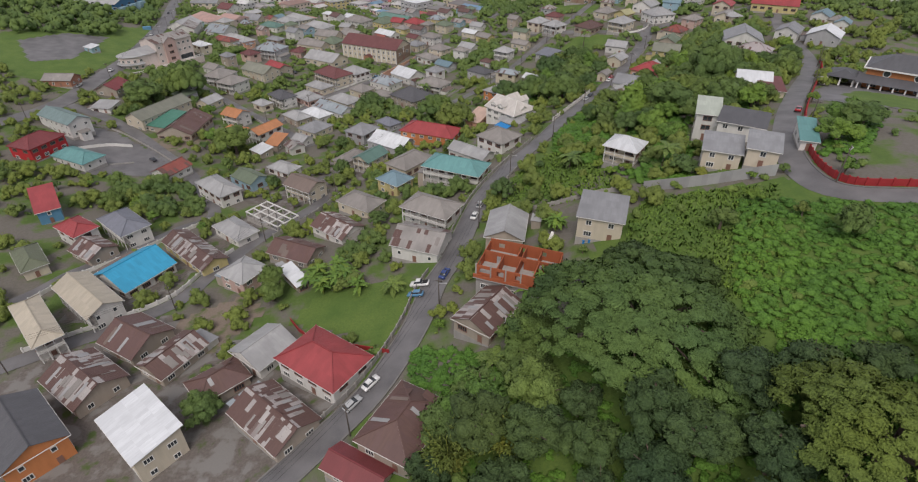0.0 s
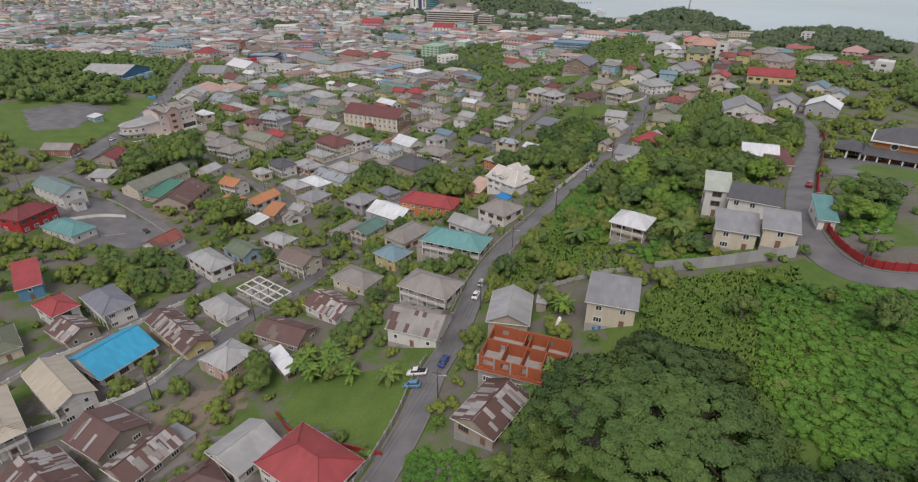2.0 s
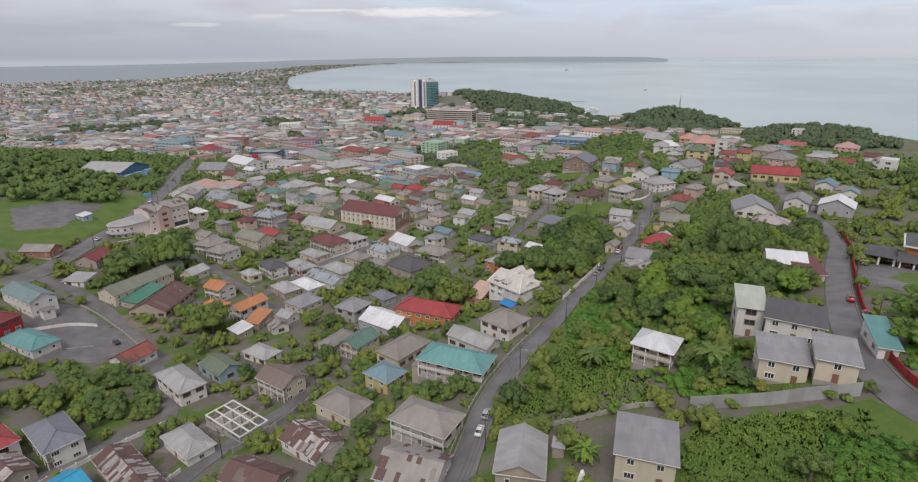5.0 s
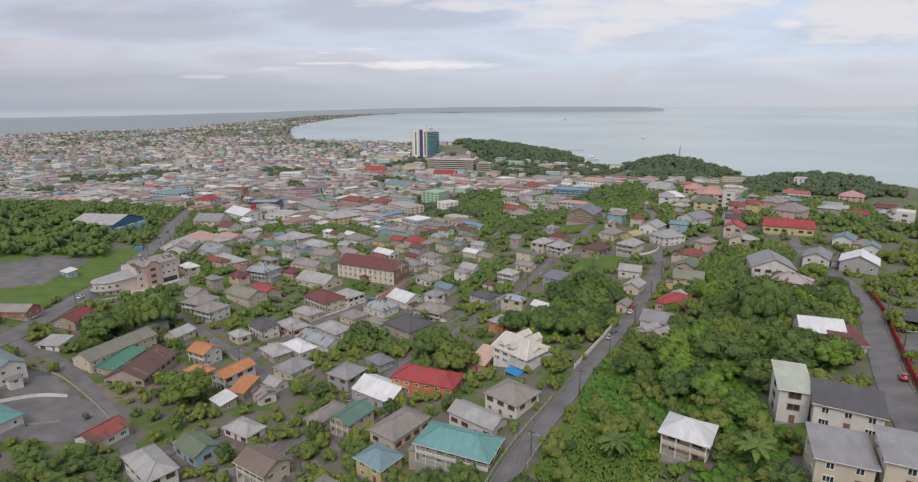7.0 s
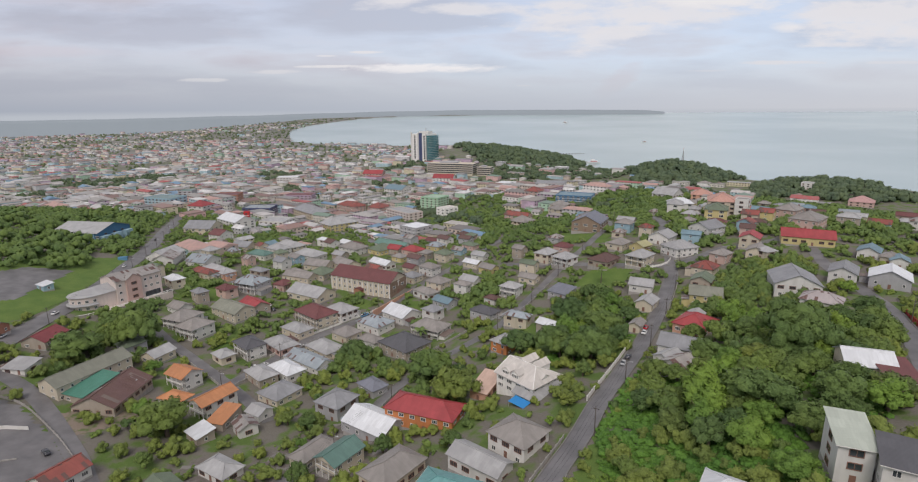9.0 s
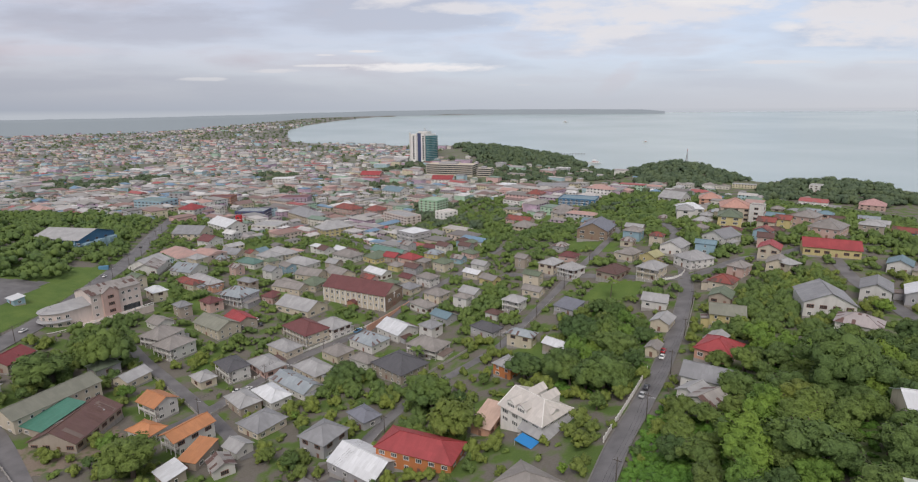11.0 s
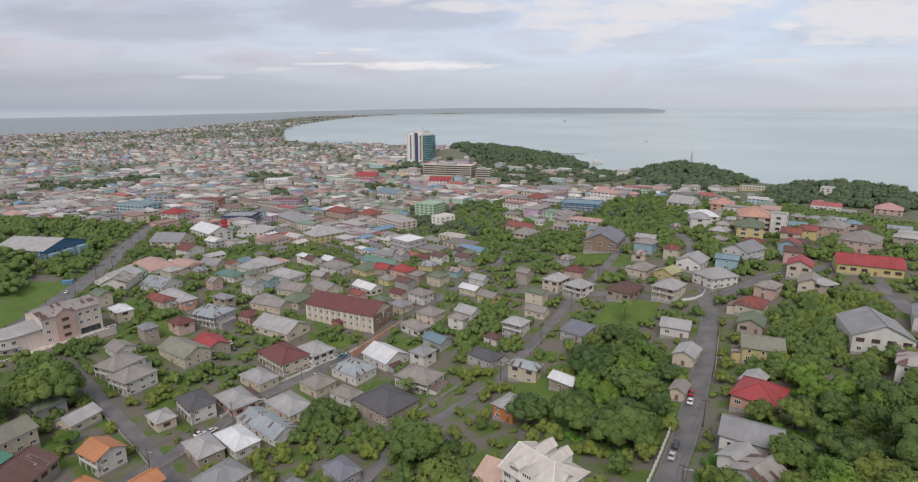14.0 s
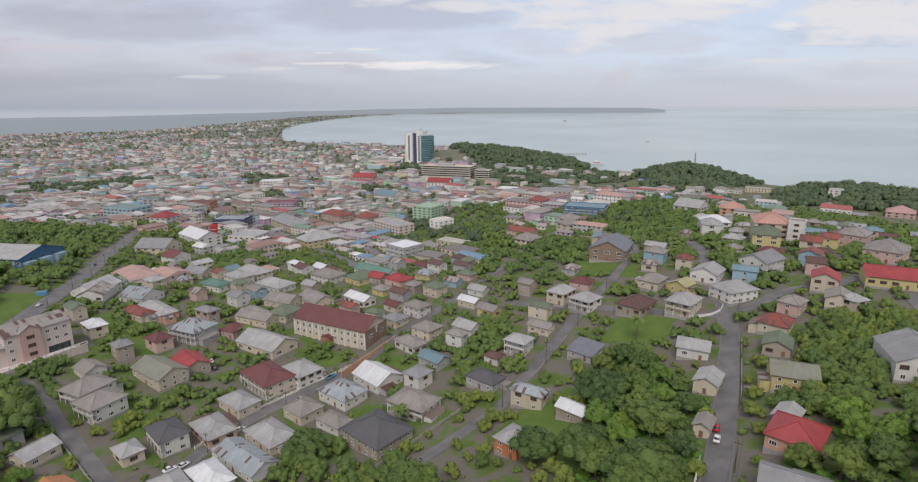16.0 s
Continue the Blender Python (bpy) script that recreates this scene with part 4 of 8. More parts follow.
    sides = "FBLR" if y < 165 and not fill else ("FR" if rot < 0 else "FL")
    big = w * d > 420 or eave > 7.5
    wins = [rng.choice(WIDE)] if big else [WINDOWS[rng.randrange(4)], WINDOWS[rng.randrange(2)]]
    if front:
        gallery(root, W, D, eave, storeys, front, WALL[wall])
    wall_openings(root, W, D, eave, storeys, sides, wins, 5.2 if big else (3.5 if not fill else 4.6), door=not fill, front=front)
    many = "tall " if storeys > 2 else "two-storey " if storeys == 2 else "single-storey "
    tagged(root, f"{many}house with {TONE.get(wall, wall)} walls and {TONE.get(roof, roof)} {ROOFWORD[kind]} roof", "house", "town houses")
    return root


def loose_sheets(root, planes, roof):
    """Odd sheets of iron nailed over an old roof."""
    for poly in planes:
        p = [Vector(q) for q in poly]
        u, length = (p[1] - p[0]).normalized(), (p[1] - p[0]).length
        up_slope = (p[-1] + p[2]) / 2 - (p[0] + p[1]) / 2
        nrm = u.cross(up_slope).normalized()
        for _ in range(int(length * up_slope.length / (11 if roof == "rustwhite" else 26))):
            sw, sl = rng.choice((0.85, 0.85, 1.7)), rng.uniform(0.35, 0.8) * up_slope.length
            a = rng.uniform(0.12, 0.82) * length
            b = rng.uniform(0.03, max(0.05, 1 - sl / up_slope.length - 0.05))
            if len(p) == 3:
                continue
            o = p[0] + u * a + up_slope * b + nrm * rng.uniform(0.05, 0.09)
            s = up_slope.normalized() * sl
            tilt = u * rng.uniform(-0.06, 0.06)
            quad = [o, o + u * sw, o + u * sw + s + tilt, o + s + tilt]
            mat = ROOF[rng.choice(("pale", "weathered", "pale", "rust", "tan") if roof == "rustwhite" else ("rust", "pale", "brown"))]
            piece("roof_sheet", roof_mesh([tuple(tuple(q) for q in quad)], mat, 0.03), root)


house("blue", "white", -96.7, 138.1, 15.9, 16.3, -31, 3.3, "g")
house("cream", "white", -101.1, 123.3, 20.9, 9.4, -39, 5.5, "g", front=1.6)
house("slate", "white", -110.8, 162, 17.1, 9.7, -40, 6, "h", front=1.6)
house("red", "white", -124.2, 159, 12.4, 8.2, -34, 5.5, "h")
house("rustwhite", "tan", -115, 150.2, 11.5, 9.6, -32, 3, "g")
house("red", "blue", -143.9, 175.7, 7.6, 16.4, 36, 5, "s")
house("olive", "cream", -129.6, 143.4, 7.2, 14.9, 43, 3.5, "h")
house("cream", "white", -107.4, 112.3, 6.8, 21.4, 45, 6, "h", front=1.6)
house("rustwhite", "tan", -87.2, 95.2, 15.5, 12.2, -35, 3.5, "g")
house("rust", "tan", -82.4, 109.2, 13, 12.3, -29, 3, "g")
house("rustwhite", "tan", -70.3, 101.7, 9.3, 13.2, -30, 3, "g")
house("rust", "tan", -56.1, 92, 8.4, 11.6, -47, 3.5, "h")
house("red", "white", -32.8, 92.8, 17.3, 12.3, -35, 5, "h")
house("pale", "white", -48.6, 100.8, 10.9, 11.2, -36, 3.5, "g")
house("pale", "pink", -62.9, 132.1, 9.9, 9.7, -32, 5, "h")
house("white", "tan", -48.4, 129.5, 11.4, 4, -51, 3, "s")
house("rust", "tan", -51.1, 143.5, 14.6, 9.7, -24, 3, "g")
house("rustwhite", "yellow", -83.3, 147.9, 24.3, 8.8, -41, 3.5, "g")
house("pale", "white", -74.9, 160.3, 14.6, 8.2, -40, 3.5, "h")
house("rustwhite", "white", -40.6, 155.1, 14.4, 10.4, -38, 3, "g")
house("tan", "white", -11, 150.1, 16, 10.7, -30, 6, "h", front=1.6)
house("weathered", "white", -13.3, 134, 14.2, 12.3, -21, 4.5, "g")
house("tan", "cream", -35.2, 169.7, 14.2, 9.6, -34, 4, "h")
house("darkred", "redwall", -174.4, 222.5, 12.4, 16.8, -19, 6, "h")
house("tealgrey", "white", -178, 248.3, 25.4, 10.6, -32, 6.5, "g")
house("teal", "white", -156.7, 217.5, 20.4, 10.3, -27, 3.5, "h")
house("mossgrey", "cream", -148.2, 273.2, 30.7, 12.2, 65, 6, "g")
house("green", "tan", -141.1, 264.1, 11.1, 16, -21, 4, "s")
house("rust", "tan", -132.4, 262.6, 17.1, 24.2, -4, 3.5, "g")
house("orange", "white", -113.4, 278.6, 11.5, 10.1, -30, 6, "g", front=1.6)
house("orange", "white", -109.3, 262.7, 11.5, 7.8, -24, 3.5, "h")
house("orange", "white", -93.6, 259.4, 9, 15.9, -32, 6, "g", front=1.6)
house("orange", "tan", -85.7, 248.9, 7.3, 11.2, -16, 3.5, "s")
house("white", "tan", -89.6, 238.5, 8.7, 7.2, -40, 3, "s")
house("weathered", "white", -75.8, 242.4, 8, 7.5, -52, 3.5, "g")
house("pale", "white", -74.8, 253.8, 8, 7.5, -33, 3, "g")
house("grey", "greywall", -46.1, 253.2, 11.8, 12.4, -32, 6, "h")
house("slate", "greywall", -35, 268.2, 10.9, 8.2, -46, 4, "h")
house("white", "greywall", -29.7, 234.6, 18.7, 13.5, -36, 4, "g")
house("red", "orangewall", -13.1, 234.7, 25, 12.3, -23, 6, "h")
house("greenteal", "cream", -37.3, 213.1, 9.1, 12.9, -35, 5.5, "g", front=1.6)
house("tan", "cream", -47, 220.3, 7.4, 14, -34, 4, "h")
house("tan", "cream", -20.6, 201.5, 11, 16.7, -39, 4.5, "h")
house("steelblue", "yellow", -24.7, 182.5, 10.4, 9.1, -39, 5, "h")
house("teal", "white", -3.2, 179.3, 21.4, 11.6, -25, 6, "h", front=1.6)
house("pale", "white", -73.7, 216.1, 12.6, 8.2, -32, 3, "h")
house("moss", "lightblue", -83.8, 204, 12.6, 9, -38, 4, "g")
house("pale", "white", -91.5, 191.9, 18.3, 9.1, -42, 5.5, "h")
house("brown", "cream", -58.2, 188.3, 13.1, 9.9, -34, 6, "g", front=1.6)
house("redrust", "white", -117.9, 212.3, 10.2, 12.7, -26, 3.5, "g")
house("darkred", "tan", -183, 300.1, 12, 14.3, -4, 3.5, "g")
house("tan", "brick", -208.5, 300.4, 16.1, 9.9, -3, 3.5, "g")
house("pale", "white", -175.2, 275.7, 11.3, 8.8, -10, 2.6, "s")
house("tan", "white", -140, 336.4, 13.6, 15.1, -24, 6, "h", front=1.6)
house("tan", "white", -130.5, 327.9, 13.5, 14, -29, 6, "h", front=1.6)
house("pale", "cream", -134.2, 299.5, 9.5, 11.8, -23, 3.5, "g")
house("charcoal", "white", -98.4, 311.9, 14.6, 10.5, -45, 6, "h", front=1.6)
house("pale", "pink", -85.8, 318.9, 16.7, 11.3, -45, 3.5, "h")
house("pale", "tan", -84.6, 285.7, 14.2, 9.4, -45, 4, "h")
house("white", "white", -75.2, 290.9, 15.9, 9.6, -43, 4, "h")
house("steel", "white", -67.9, 300.9, 22.6, 10.5, -39, 3.5, "g")
house("pale", "cream", -63.9, 314.9, 17.7, 11.8, -41, 3.5, "h")
house("grey", "cream", -72, 269.6, 12.6, 13.3, -35, 3.5, "h")
house("mossgrey", "cream", -122.1, 355.4, 21.9, 13.7, -35, 5, "g")
house("red", "tan", -114, 365, 16.7, 12, -45, 4, "g")
house("maroon", "cream", -76.6, 352.9, 21.6, 14.8, -43, 6, "h", front=1.6)
house("pale", "white", -63.7, 357.9, 15.1, 12.8, -42, 5.5, "h")
house("pale", "cream", -82.5, 336.1, 15.4, 10.2, -38, 4, "h")
house("steel", "white", -42.9, 340.8, 16.7, 12.9, -39, 4.5, "h")
house("white", "white", -30.1, 352, 17.5, 14.5, -45, 4, "g")
house("tan", "white", -13.6, 327.3, 17.4, 13.1, -34, 5, "h", front=1.6)
house("charcoal", "tan", -25.4, 310.1, 19.7, 17.2, -43, 5, "h")
house("tan", "cream", -56.3, 330.7, 12.2, 11.3, -40, 4, "h")
house("peach", "peachwall", 8.3, 249, 7.6, 13.7, -31, 3.5, "s")
house("tan", "white", 13.6, 202.4, 13, 12.5, -44, 5.5, "h")
house("pale", "white", 2.7, 194.8, 16.6, 8.4, -40, 4.5, "g")
house("white", "cream", 45.5, 155.6, 10.2, 9.5, -36, 5.5, "h", front=1.6)
house("palegreen", "white", 69.4, 160.1, 6.9, 11.0, -23, 8.0, "s")
house("charcoal", "white", 75.4, 151.2, 12.6, 9.4, -32, 5.2, "s")
house("grey", "cream", 63.9, 137.0, 9.8, 9.6, -24, 5.2, "s")
house("grey", "cream", 71.6, 132.4, 8.0, 9.4, -27, 5.0, "s")
house("white", "cream", 100.4, 196.4, 11.6, 11.1, -21, 5.5, "g")
house("maroon", "cream", 103.2, 189.8, 8.2, 11.2, -15, 3.5, "s")
house("weathered", "white", 66.3, 224.8, 8.9, 10.1, -60, 3.5, "g")
house("pale", "orangewall", 19.8, 290.8, 9.7, 10.6, -45, 5, "h")
house("steel", "greywall", -125.8, 395.8, 18.5, 15.5, -25, 6, "h", front=1.6)
house("pale", "peachwall", -155.2, 420.8, 27.9, 10.1, -41, 4, "h")
house("pale", "white", -201.9, 445.3, 17, 20.8, -10, 5, "g")
house("greenteal", "white", -47.6, 494.4, 31.2, 12.6, -38, 4, "g")
house("pale", "yellow", -118, 634, 24, 34, -50, 9, "h")
house("grey", "cream", -172, 738, 54, 26, -50, 9.5, "h")
house("white", "white", -217.8, 618.1, 38, 22.4, -42, 8, "g")
house("white", "greywall", -33, 562, 22, 21, -45, 10.5, "f")
house("offwhite", "bright", -4, 690, 15, 20, -50, 10, "f")
house("tan", "white", -77.7, 484.9, 20.1, 14.5, -37, 5, "h")
house("moss", "cream", -88.8, 421.8, 13.7, 14.6, -23, 4, "h")
house("tan", "cream", -101, 415.1, 21.6, 10.5, -26, 4, "g")
house("white", "white", -50, 438, 18.4, 10, -43, 4, "g")
house("tan", "white", -16.4, 415.5, 12.6, 9.9, -41, 5.5, "h")
house("grey", "cream", -27.2, 406.2, 10.9, 10.3, -40, 4, "h")
house("tan", "white", -17.7, 378.5, 15.1, 9.2, -47, 4, "h")
house("tan", "cream", -10.3, 389.4, 12.3, 11.4, -38, 5, "h")
house("maroon", "pink", -107.4, 399.5, 9.8, 10.3, -28, 4, "h")
house("pale", "cream", -87.2, 386.5, 25.8, 16.4, -32, 4, "g")
house("tan", "cream", -75.7, 440.4, 19.5, 13.5, -47, 4, "g")
house("pale", "cream", 56.5, 397.3, 10.6, 13.3, -41, 6, "h")
house("pale", "white", 65.3, 384.5, 11.9, 12.4, -49, 5.5, "h", front=1.6)
house("rust", "tan", 85, 371.7, 13, 15.6, -46, 4, "h")
house("tan", "cream", 99.7, 391.2, 10.7, 13.4, -43, 4, "h")
house("yellow", "yellow", 109.2, 380.4, 9.4, 10.2, -51, 4, "g")
house("pale", "cream", 102, 361.2, 11.6, 14.4, -45, 6, "h", front=1.6)
house("pale", "white", 125, 388.6, 12.9, 15.3, -42, 4.5, "g")
house("pale", "white", 125.6, 365.6, 13.6, 16.2, -72, 5, "h")
house("tan", "pink", 138.7, 344.8, 8.7, 10.8, -52, 5, "h")
house("red", "cream", 163.8, 362.6, 10.9, 13.7, -36, 6, "g")
house("red", "yellow", 193, 359, 26, 15, -28, 4.5, "g")
house("white", "greywall", 182.9, 288.5, 15.2, 15.8, -39, 4.5, "g")
house("grey", "white", 142.6, 290, 18.2, 19.9, -22, 6, "g")
house("greypink", "white", 133.6, 259.7, 13.6, 11, -43, 6, "h")
house("pale", "white", 91, 326.3, 11.8, 10.1, -29, 4, "g")
house("pale", "cream", 84.7, 301.5, 8.2, 11.2, -38, 4, "g")
house("mossgrey", "yellow", 106.5, 293.1, 13.6, 11.9, -24, 5, "g")
house("pale", "tan", 92.2, 272.2, 6.6, 9.2, -47, 3.5, "g")
house("pale", "white", 30.4, 359.5, 10.8, 9.7, -37, 6, "h", front=1.6)
house("rust", "white", 19.3, 354.5, 8, 6.4, -40, 3.5, "h")
house("charcoal", "greywall", 14.4, 337.8, 14.3, 9.6, -42, 4, "h")
house("tan", "cream", 71.7, 276.9, 5.4, 7.7, -38, 3.5, "g")
house("steelblue", "white", 205.4, 311, 8.1, 10.3, -37, 4, "g")
house("steelblue", "white", 204.3, 328, 10.1, 13.1, -43, 4, "g")
house("tan", "cream", 205.6, 316.8, 7.7, 9.8, -49, 4, "h")
house("pink", "pink", 507.6, 724.5, 27.1, 26, -40, 6, "h")
house("white", "white", 266.5, 364.3, 8.7, 10.9, -44, 9, "f")
house("tan", "pink", 217.3, 395.7, 16.8, 21, -49, 6, "h")
house("pale", "cream", 159.2, 339.6, 8.7, 8, -72, 5, "h")
house("grey", "white", 170.5, 299.1, 11.3, 16.5, -39, 5, "g")
house("white", "cream", -65.8, 78.5, 15.8, 10.1, -41, 7, "s")
house("charcoal", "orangewall", -90.3, 79.7, 12, 18, 49, 6, "g")
house("rustwhite", "tan", -40.7, 80.3, 16, 11, -40, 3.5, "g")
house("rust", "tan", -14.4, 73.5, 11.6, 15.5, -30, 4, "h")
house("darkred", "tan", -22.3, 66.3, 11.9, 6.2, -30, 3, "g")
house("rustwhite", "tan", 2, 98.1, 9.8, 13.4, -37, 3.5, "g")
house("pale", "tan", 9.1, 129.7, 10.3, 13.4, -12, 4, "g")
house("grey", "cream", 30.5, 120.4, 11.2, 10.6, -20, 6, "s")
house("teal", "white", 85.1, 138.1, 4.6, 12, -22, 3, "s")
house("redrust", "cream", -162.4, 414.7, 19.3, 8.6, -32, 4, "h")
house("tan", "brick", -102, 420.3, 21.6, 8.5, -39, 4, "h")
house("tan", "cream", -94, 439.8, 18.9, 13.3, -25, 4, "g")
house("pale", "cream", -129.7, 498.1, 24, 13, -40, 5, "h")
house("pale", "white", -135.3, 484.1, 17, 12.4, -35, 5, "h")
house("pale", "white", -107.2, 468.5, 22.5, 14.4, -34, 4, "h")
house("moss", "yellow", -54.9, 480.1, 15, 17.3, -44, 4, "h")
house("red", "tan", -44.1, 477.7, 11.6, 10.7, -31, 4, "g")
house("red", "pink", -30.3, 468.5, 15, 12.2, -40, 4, "h")
house("greenteal", "white", -143.9, 467.9, 18.2, 10.9, -28, 4, "h")
house("steel", "white", -174.8, 441.8, 17.9, 16.4, -21, 4, "g")
house("grey", "cream", -166.2, 496.9, 16.5, 13.9, -21, 4, "g")
house("red", "peachwall", 87.9, 261.7, 12.7, 14.4, -44, 4, "h")
house("grey", "white", 73.8, 240.8, 14.2, 11.5, -34, 4, "g")
house("pale", "white", 65.7, 231.7, 7.2, 8.5, -56, 4, "g")
house("slate", "greywall", 55.4, 344.1, 11.8, 11.5, -44, 3, "s")
house("moss", "tan", 116.6, 317.2, 9.7, 12.1, -35, 3.5, "g")
house("redrust", "cream", 124.9, 332.3, 11.2, 12.1, -43, 4, "h")
house("tan", "cream", 158, 345.1, 10.5, 13.1, -36, 4, "g")
house("tealgrey", "lightblue", -340.6, 726.1, 38, 26, -19, 10, "f")
house("greenteal", "greywall", -335.1, 771.6, 17.2, 17.2, 2, 14, "f")
house("maroon", "brick", -292.8, 794.7, 30, 26, 4, 9, "f")
house("maroon", "lilac", -217, 865.1, 38, 26, -1, 9, "f")
house("white", "white", -299.3, 1096.6, 38, 26, 6, 10, "f")
house("mint", "mintwall", -19.4, 760.8, 25.6, 25.6, -33, 15, "f")
house("pale", "pinkwhite", -54, 700, 44, 20, -50, 12, "f")
house("redrust", "pink", -94.4, 784, 21.8, 21.8, -32, 9, "h")
house("steel", "navy", -228.4, 722.5, 33.6, 24.7, -3, 8, "f")
house("redrust", "pink", -134.5, 811.7, 38, 20.6, -39, 8, "h")
house("steelblue", "white", -84, 957.2, 38, 26, -36, 7, "g")
house("red", "white", -8.3, 1052.7, 38, 26, -13, 9, "g")
house("red", "pink", -141.9, 1117.4, 38, 26, -11, 9, "g")
house("pale", "white", -187.9, 654, 28.2, 26, -13, 6, "f")
house("grey", "cream", -228.3, 567.1, 26.6, 22.8, -8, 6, "g")
house("steelblue", "bluewall", 136.3, 659.4, 38, 26, -24, 8, "f")
house("redrust", "pink", 100.2, 715.7, 18.4, 18.4, -33, 9, "h")
house("white", "white", 94.7, 926.7, 35.1, 26, -28, 9, "f")
house("grey", "greywall", 132, 779.6, 38, 26, -18, 9, "f")
house("tan", "cream", 111.1, 618, 16.8, 16.8, -38, 8, "h")
house("redrust", "pink", 66.9, 606.2, 26, 13.6, -37, 6, "g")
house("tan", "cream", 65.9, 572, 18.9, 18.9, -40, 5, "h")
house("pale", "white", 169.1, 477.4, 12.3, 15.4, -22, 9, "h")
house("pinkroof", "cream", 192.3, 453.4, 19.3, 24.2, -24, 12, "h")
house("pinkroof", "peachwall", 239.2, 583.2, 19.4, 19.4, -26, 8, "h")
house("moss", "yellow", 179.7, 435, 14.9, 18.7, -28, 8, "h")
house("tan", "white", 199.3, 438.5, 8.1, 10.1, -38, 13, "f")
house("tan", "pink", 227, 430.1, 13.9, 17.3, -49, 7, "h")
house("pale", "white", 513.1, 833.8, 17.8, 17.8, -43, 9, "f")
house("pale", "white", 220.5, 617.4, 23.6, 23.6, -48, 6, "g")
house("grey", "white", 154.2, 394.5, 14.7, 18.4, -57, 5, "g")
# small canopied stage at the sports court, built and labelled as a house
house("white", "lightblue", -224, 360, 9, 6, -32, 3, "s")
# red sign tower in the town, built and labelled as a house
house("red", "redwall", -215.1, 641.4, 5.3, 5.3, 6, 13, "f")
house("slate", "brownwall", 95.9, 445.4, 20.6, 25.7, -29, 6.5, "g")
house("tan", "cream", 105.7, 595, 16.9, 16.9, -66, 8, "h")
house("white", "white", 183.9, 502.7, 15.2, 19, -103, 8, "h")
house("brown", "greywall", 234.2, 442.7, 13.9, 17.4, -68, 5, "h")
house("weathered", "white", -197.9, 438.5, 14.5, 18.1, 8, 4.5, "g")
house("red", "white", -286.4, 696.1, 21.3, 21.3, -15, 7, "h")
house("maroon", "white", -200.1, 535.9, 15.1, 15.1, -28, 6, "g")
house("grey", "greywall", -229.1, 568.9, 21.5, 21.5, -17, 4, "g")
# ---- landmark buildings ----


def at_ground(name, x, y, w, d, rot, margin=1.0):
    z, low = base_level(x, y, w, d, rot)
    footprint(x, y, w, d, rot, margin)
    root = new(name)
    root.matrix_world = pose(x, y, z, 0, 0, rot)
    return root, low - z - 1.0


def gabled_block(root, name, roofkey, wallmat, x0, x1, y0, y1, z0, z1, rise, along, over=0.5):
    """A wing: walls with gables and its own roof; along: whether the ridge runs along x."""
    bm = bmesh.new()
    box(bm, x0, x1, y0, y1, z0, z1)
    cx, cy = (x0 + x1) / 2, (y0 + y1) / 2
    for sgn in (0, 1):
        if along:
            tri = [((x0, x1)[sgn], y0, z1), ((x0, x1)[sgn], y1, z1), ((x0, x1)[sgn], cy, z1 + rise)]
        else:
            tri = [(x0, (y0, y1)[sgn], z1), (x1, (y0, y1)[sgn], z1), (cx, (y0, y1)[sgn], z1 + rise)]
        bm.faces.new([bm.verts.new(p) for p in tri])
    part("wall", bm, wallmat, root)
    w, d = x1 - x0 + 2 * over, y1 - y0 + 2 * over
    x, y = w / 2, d / 2
    if along:
        pl = [((-x, -y, 0), (x, -y, 0), (x, 0, rise + 0.1), (-x, 0, rise + 0.1)), ((x, y, 0), (-x, y, 0), (-x, 0, rise + 0.1), (x, 0, rise + 0.1))]
    else:
        pl = [((x, -y, 0), (x, y, 0), (0, y, rise + 0.1), (0, -y, rise + 0.1)), ((-x, y, 0), (-x, -y, 0), (0, -y, rise + 0.1), (0, y, rise + 0.1))]
    pl = [tuple((p[0] + cx, p[1] + cy, p[2] + z1) for p in poly) for poly in pl]
    return piece("roof", roof_mesh(pl, ROOF[roofkey]), root)


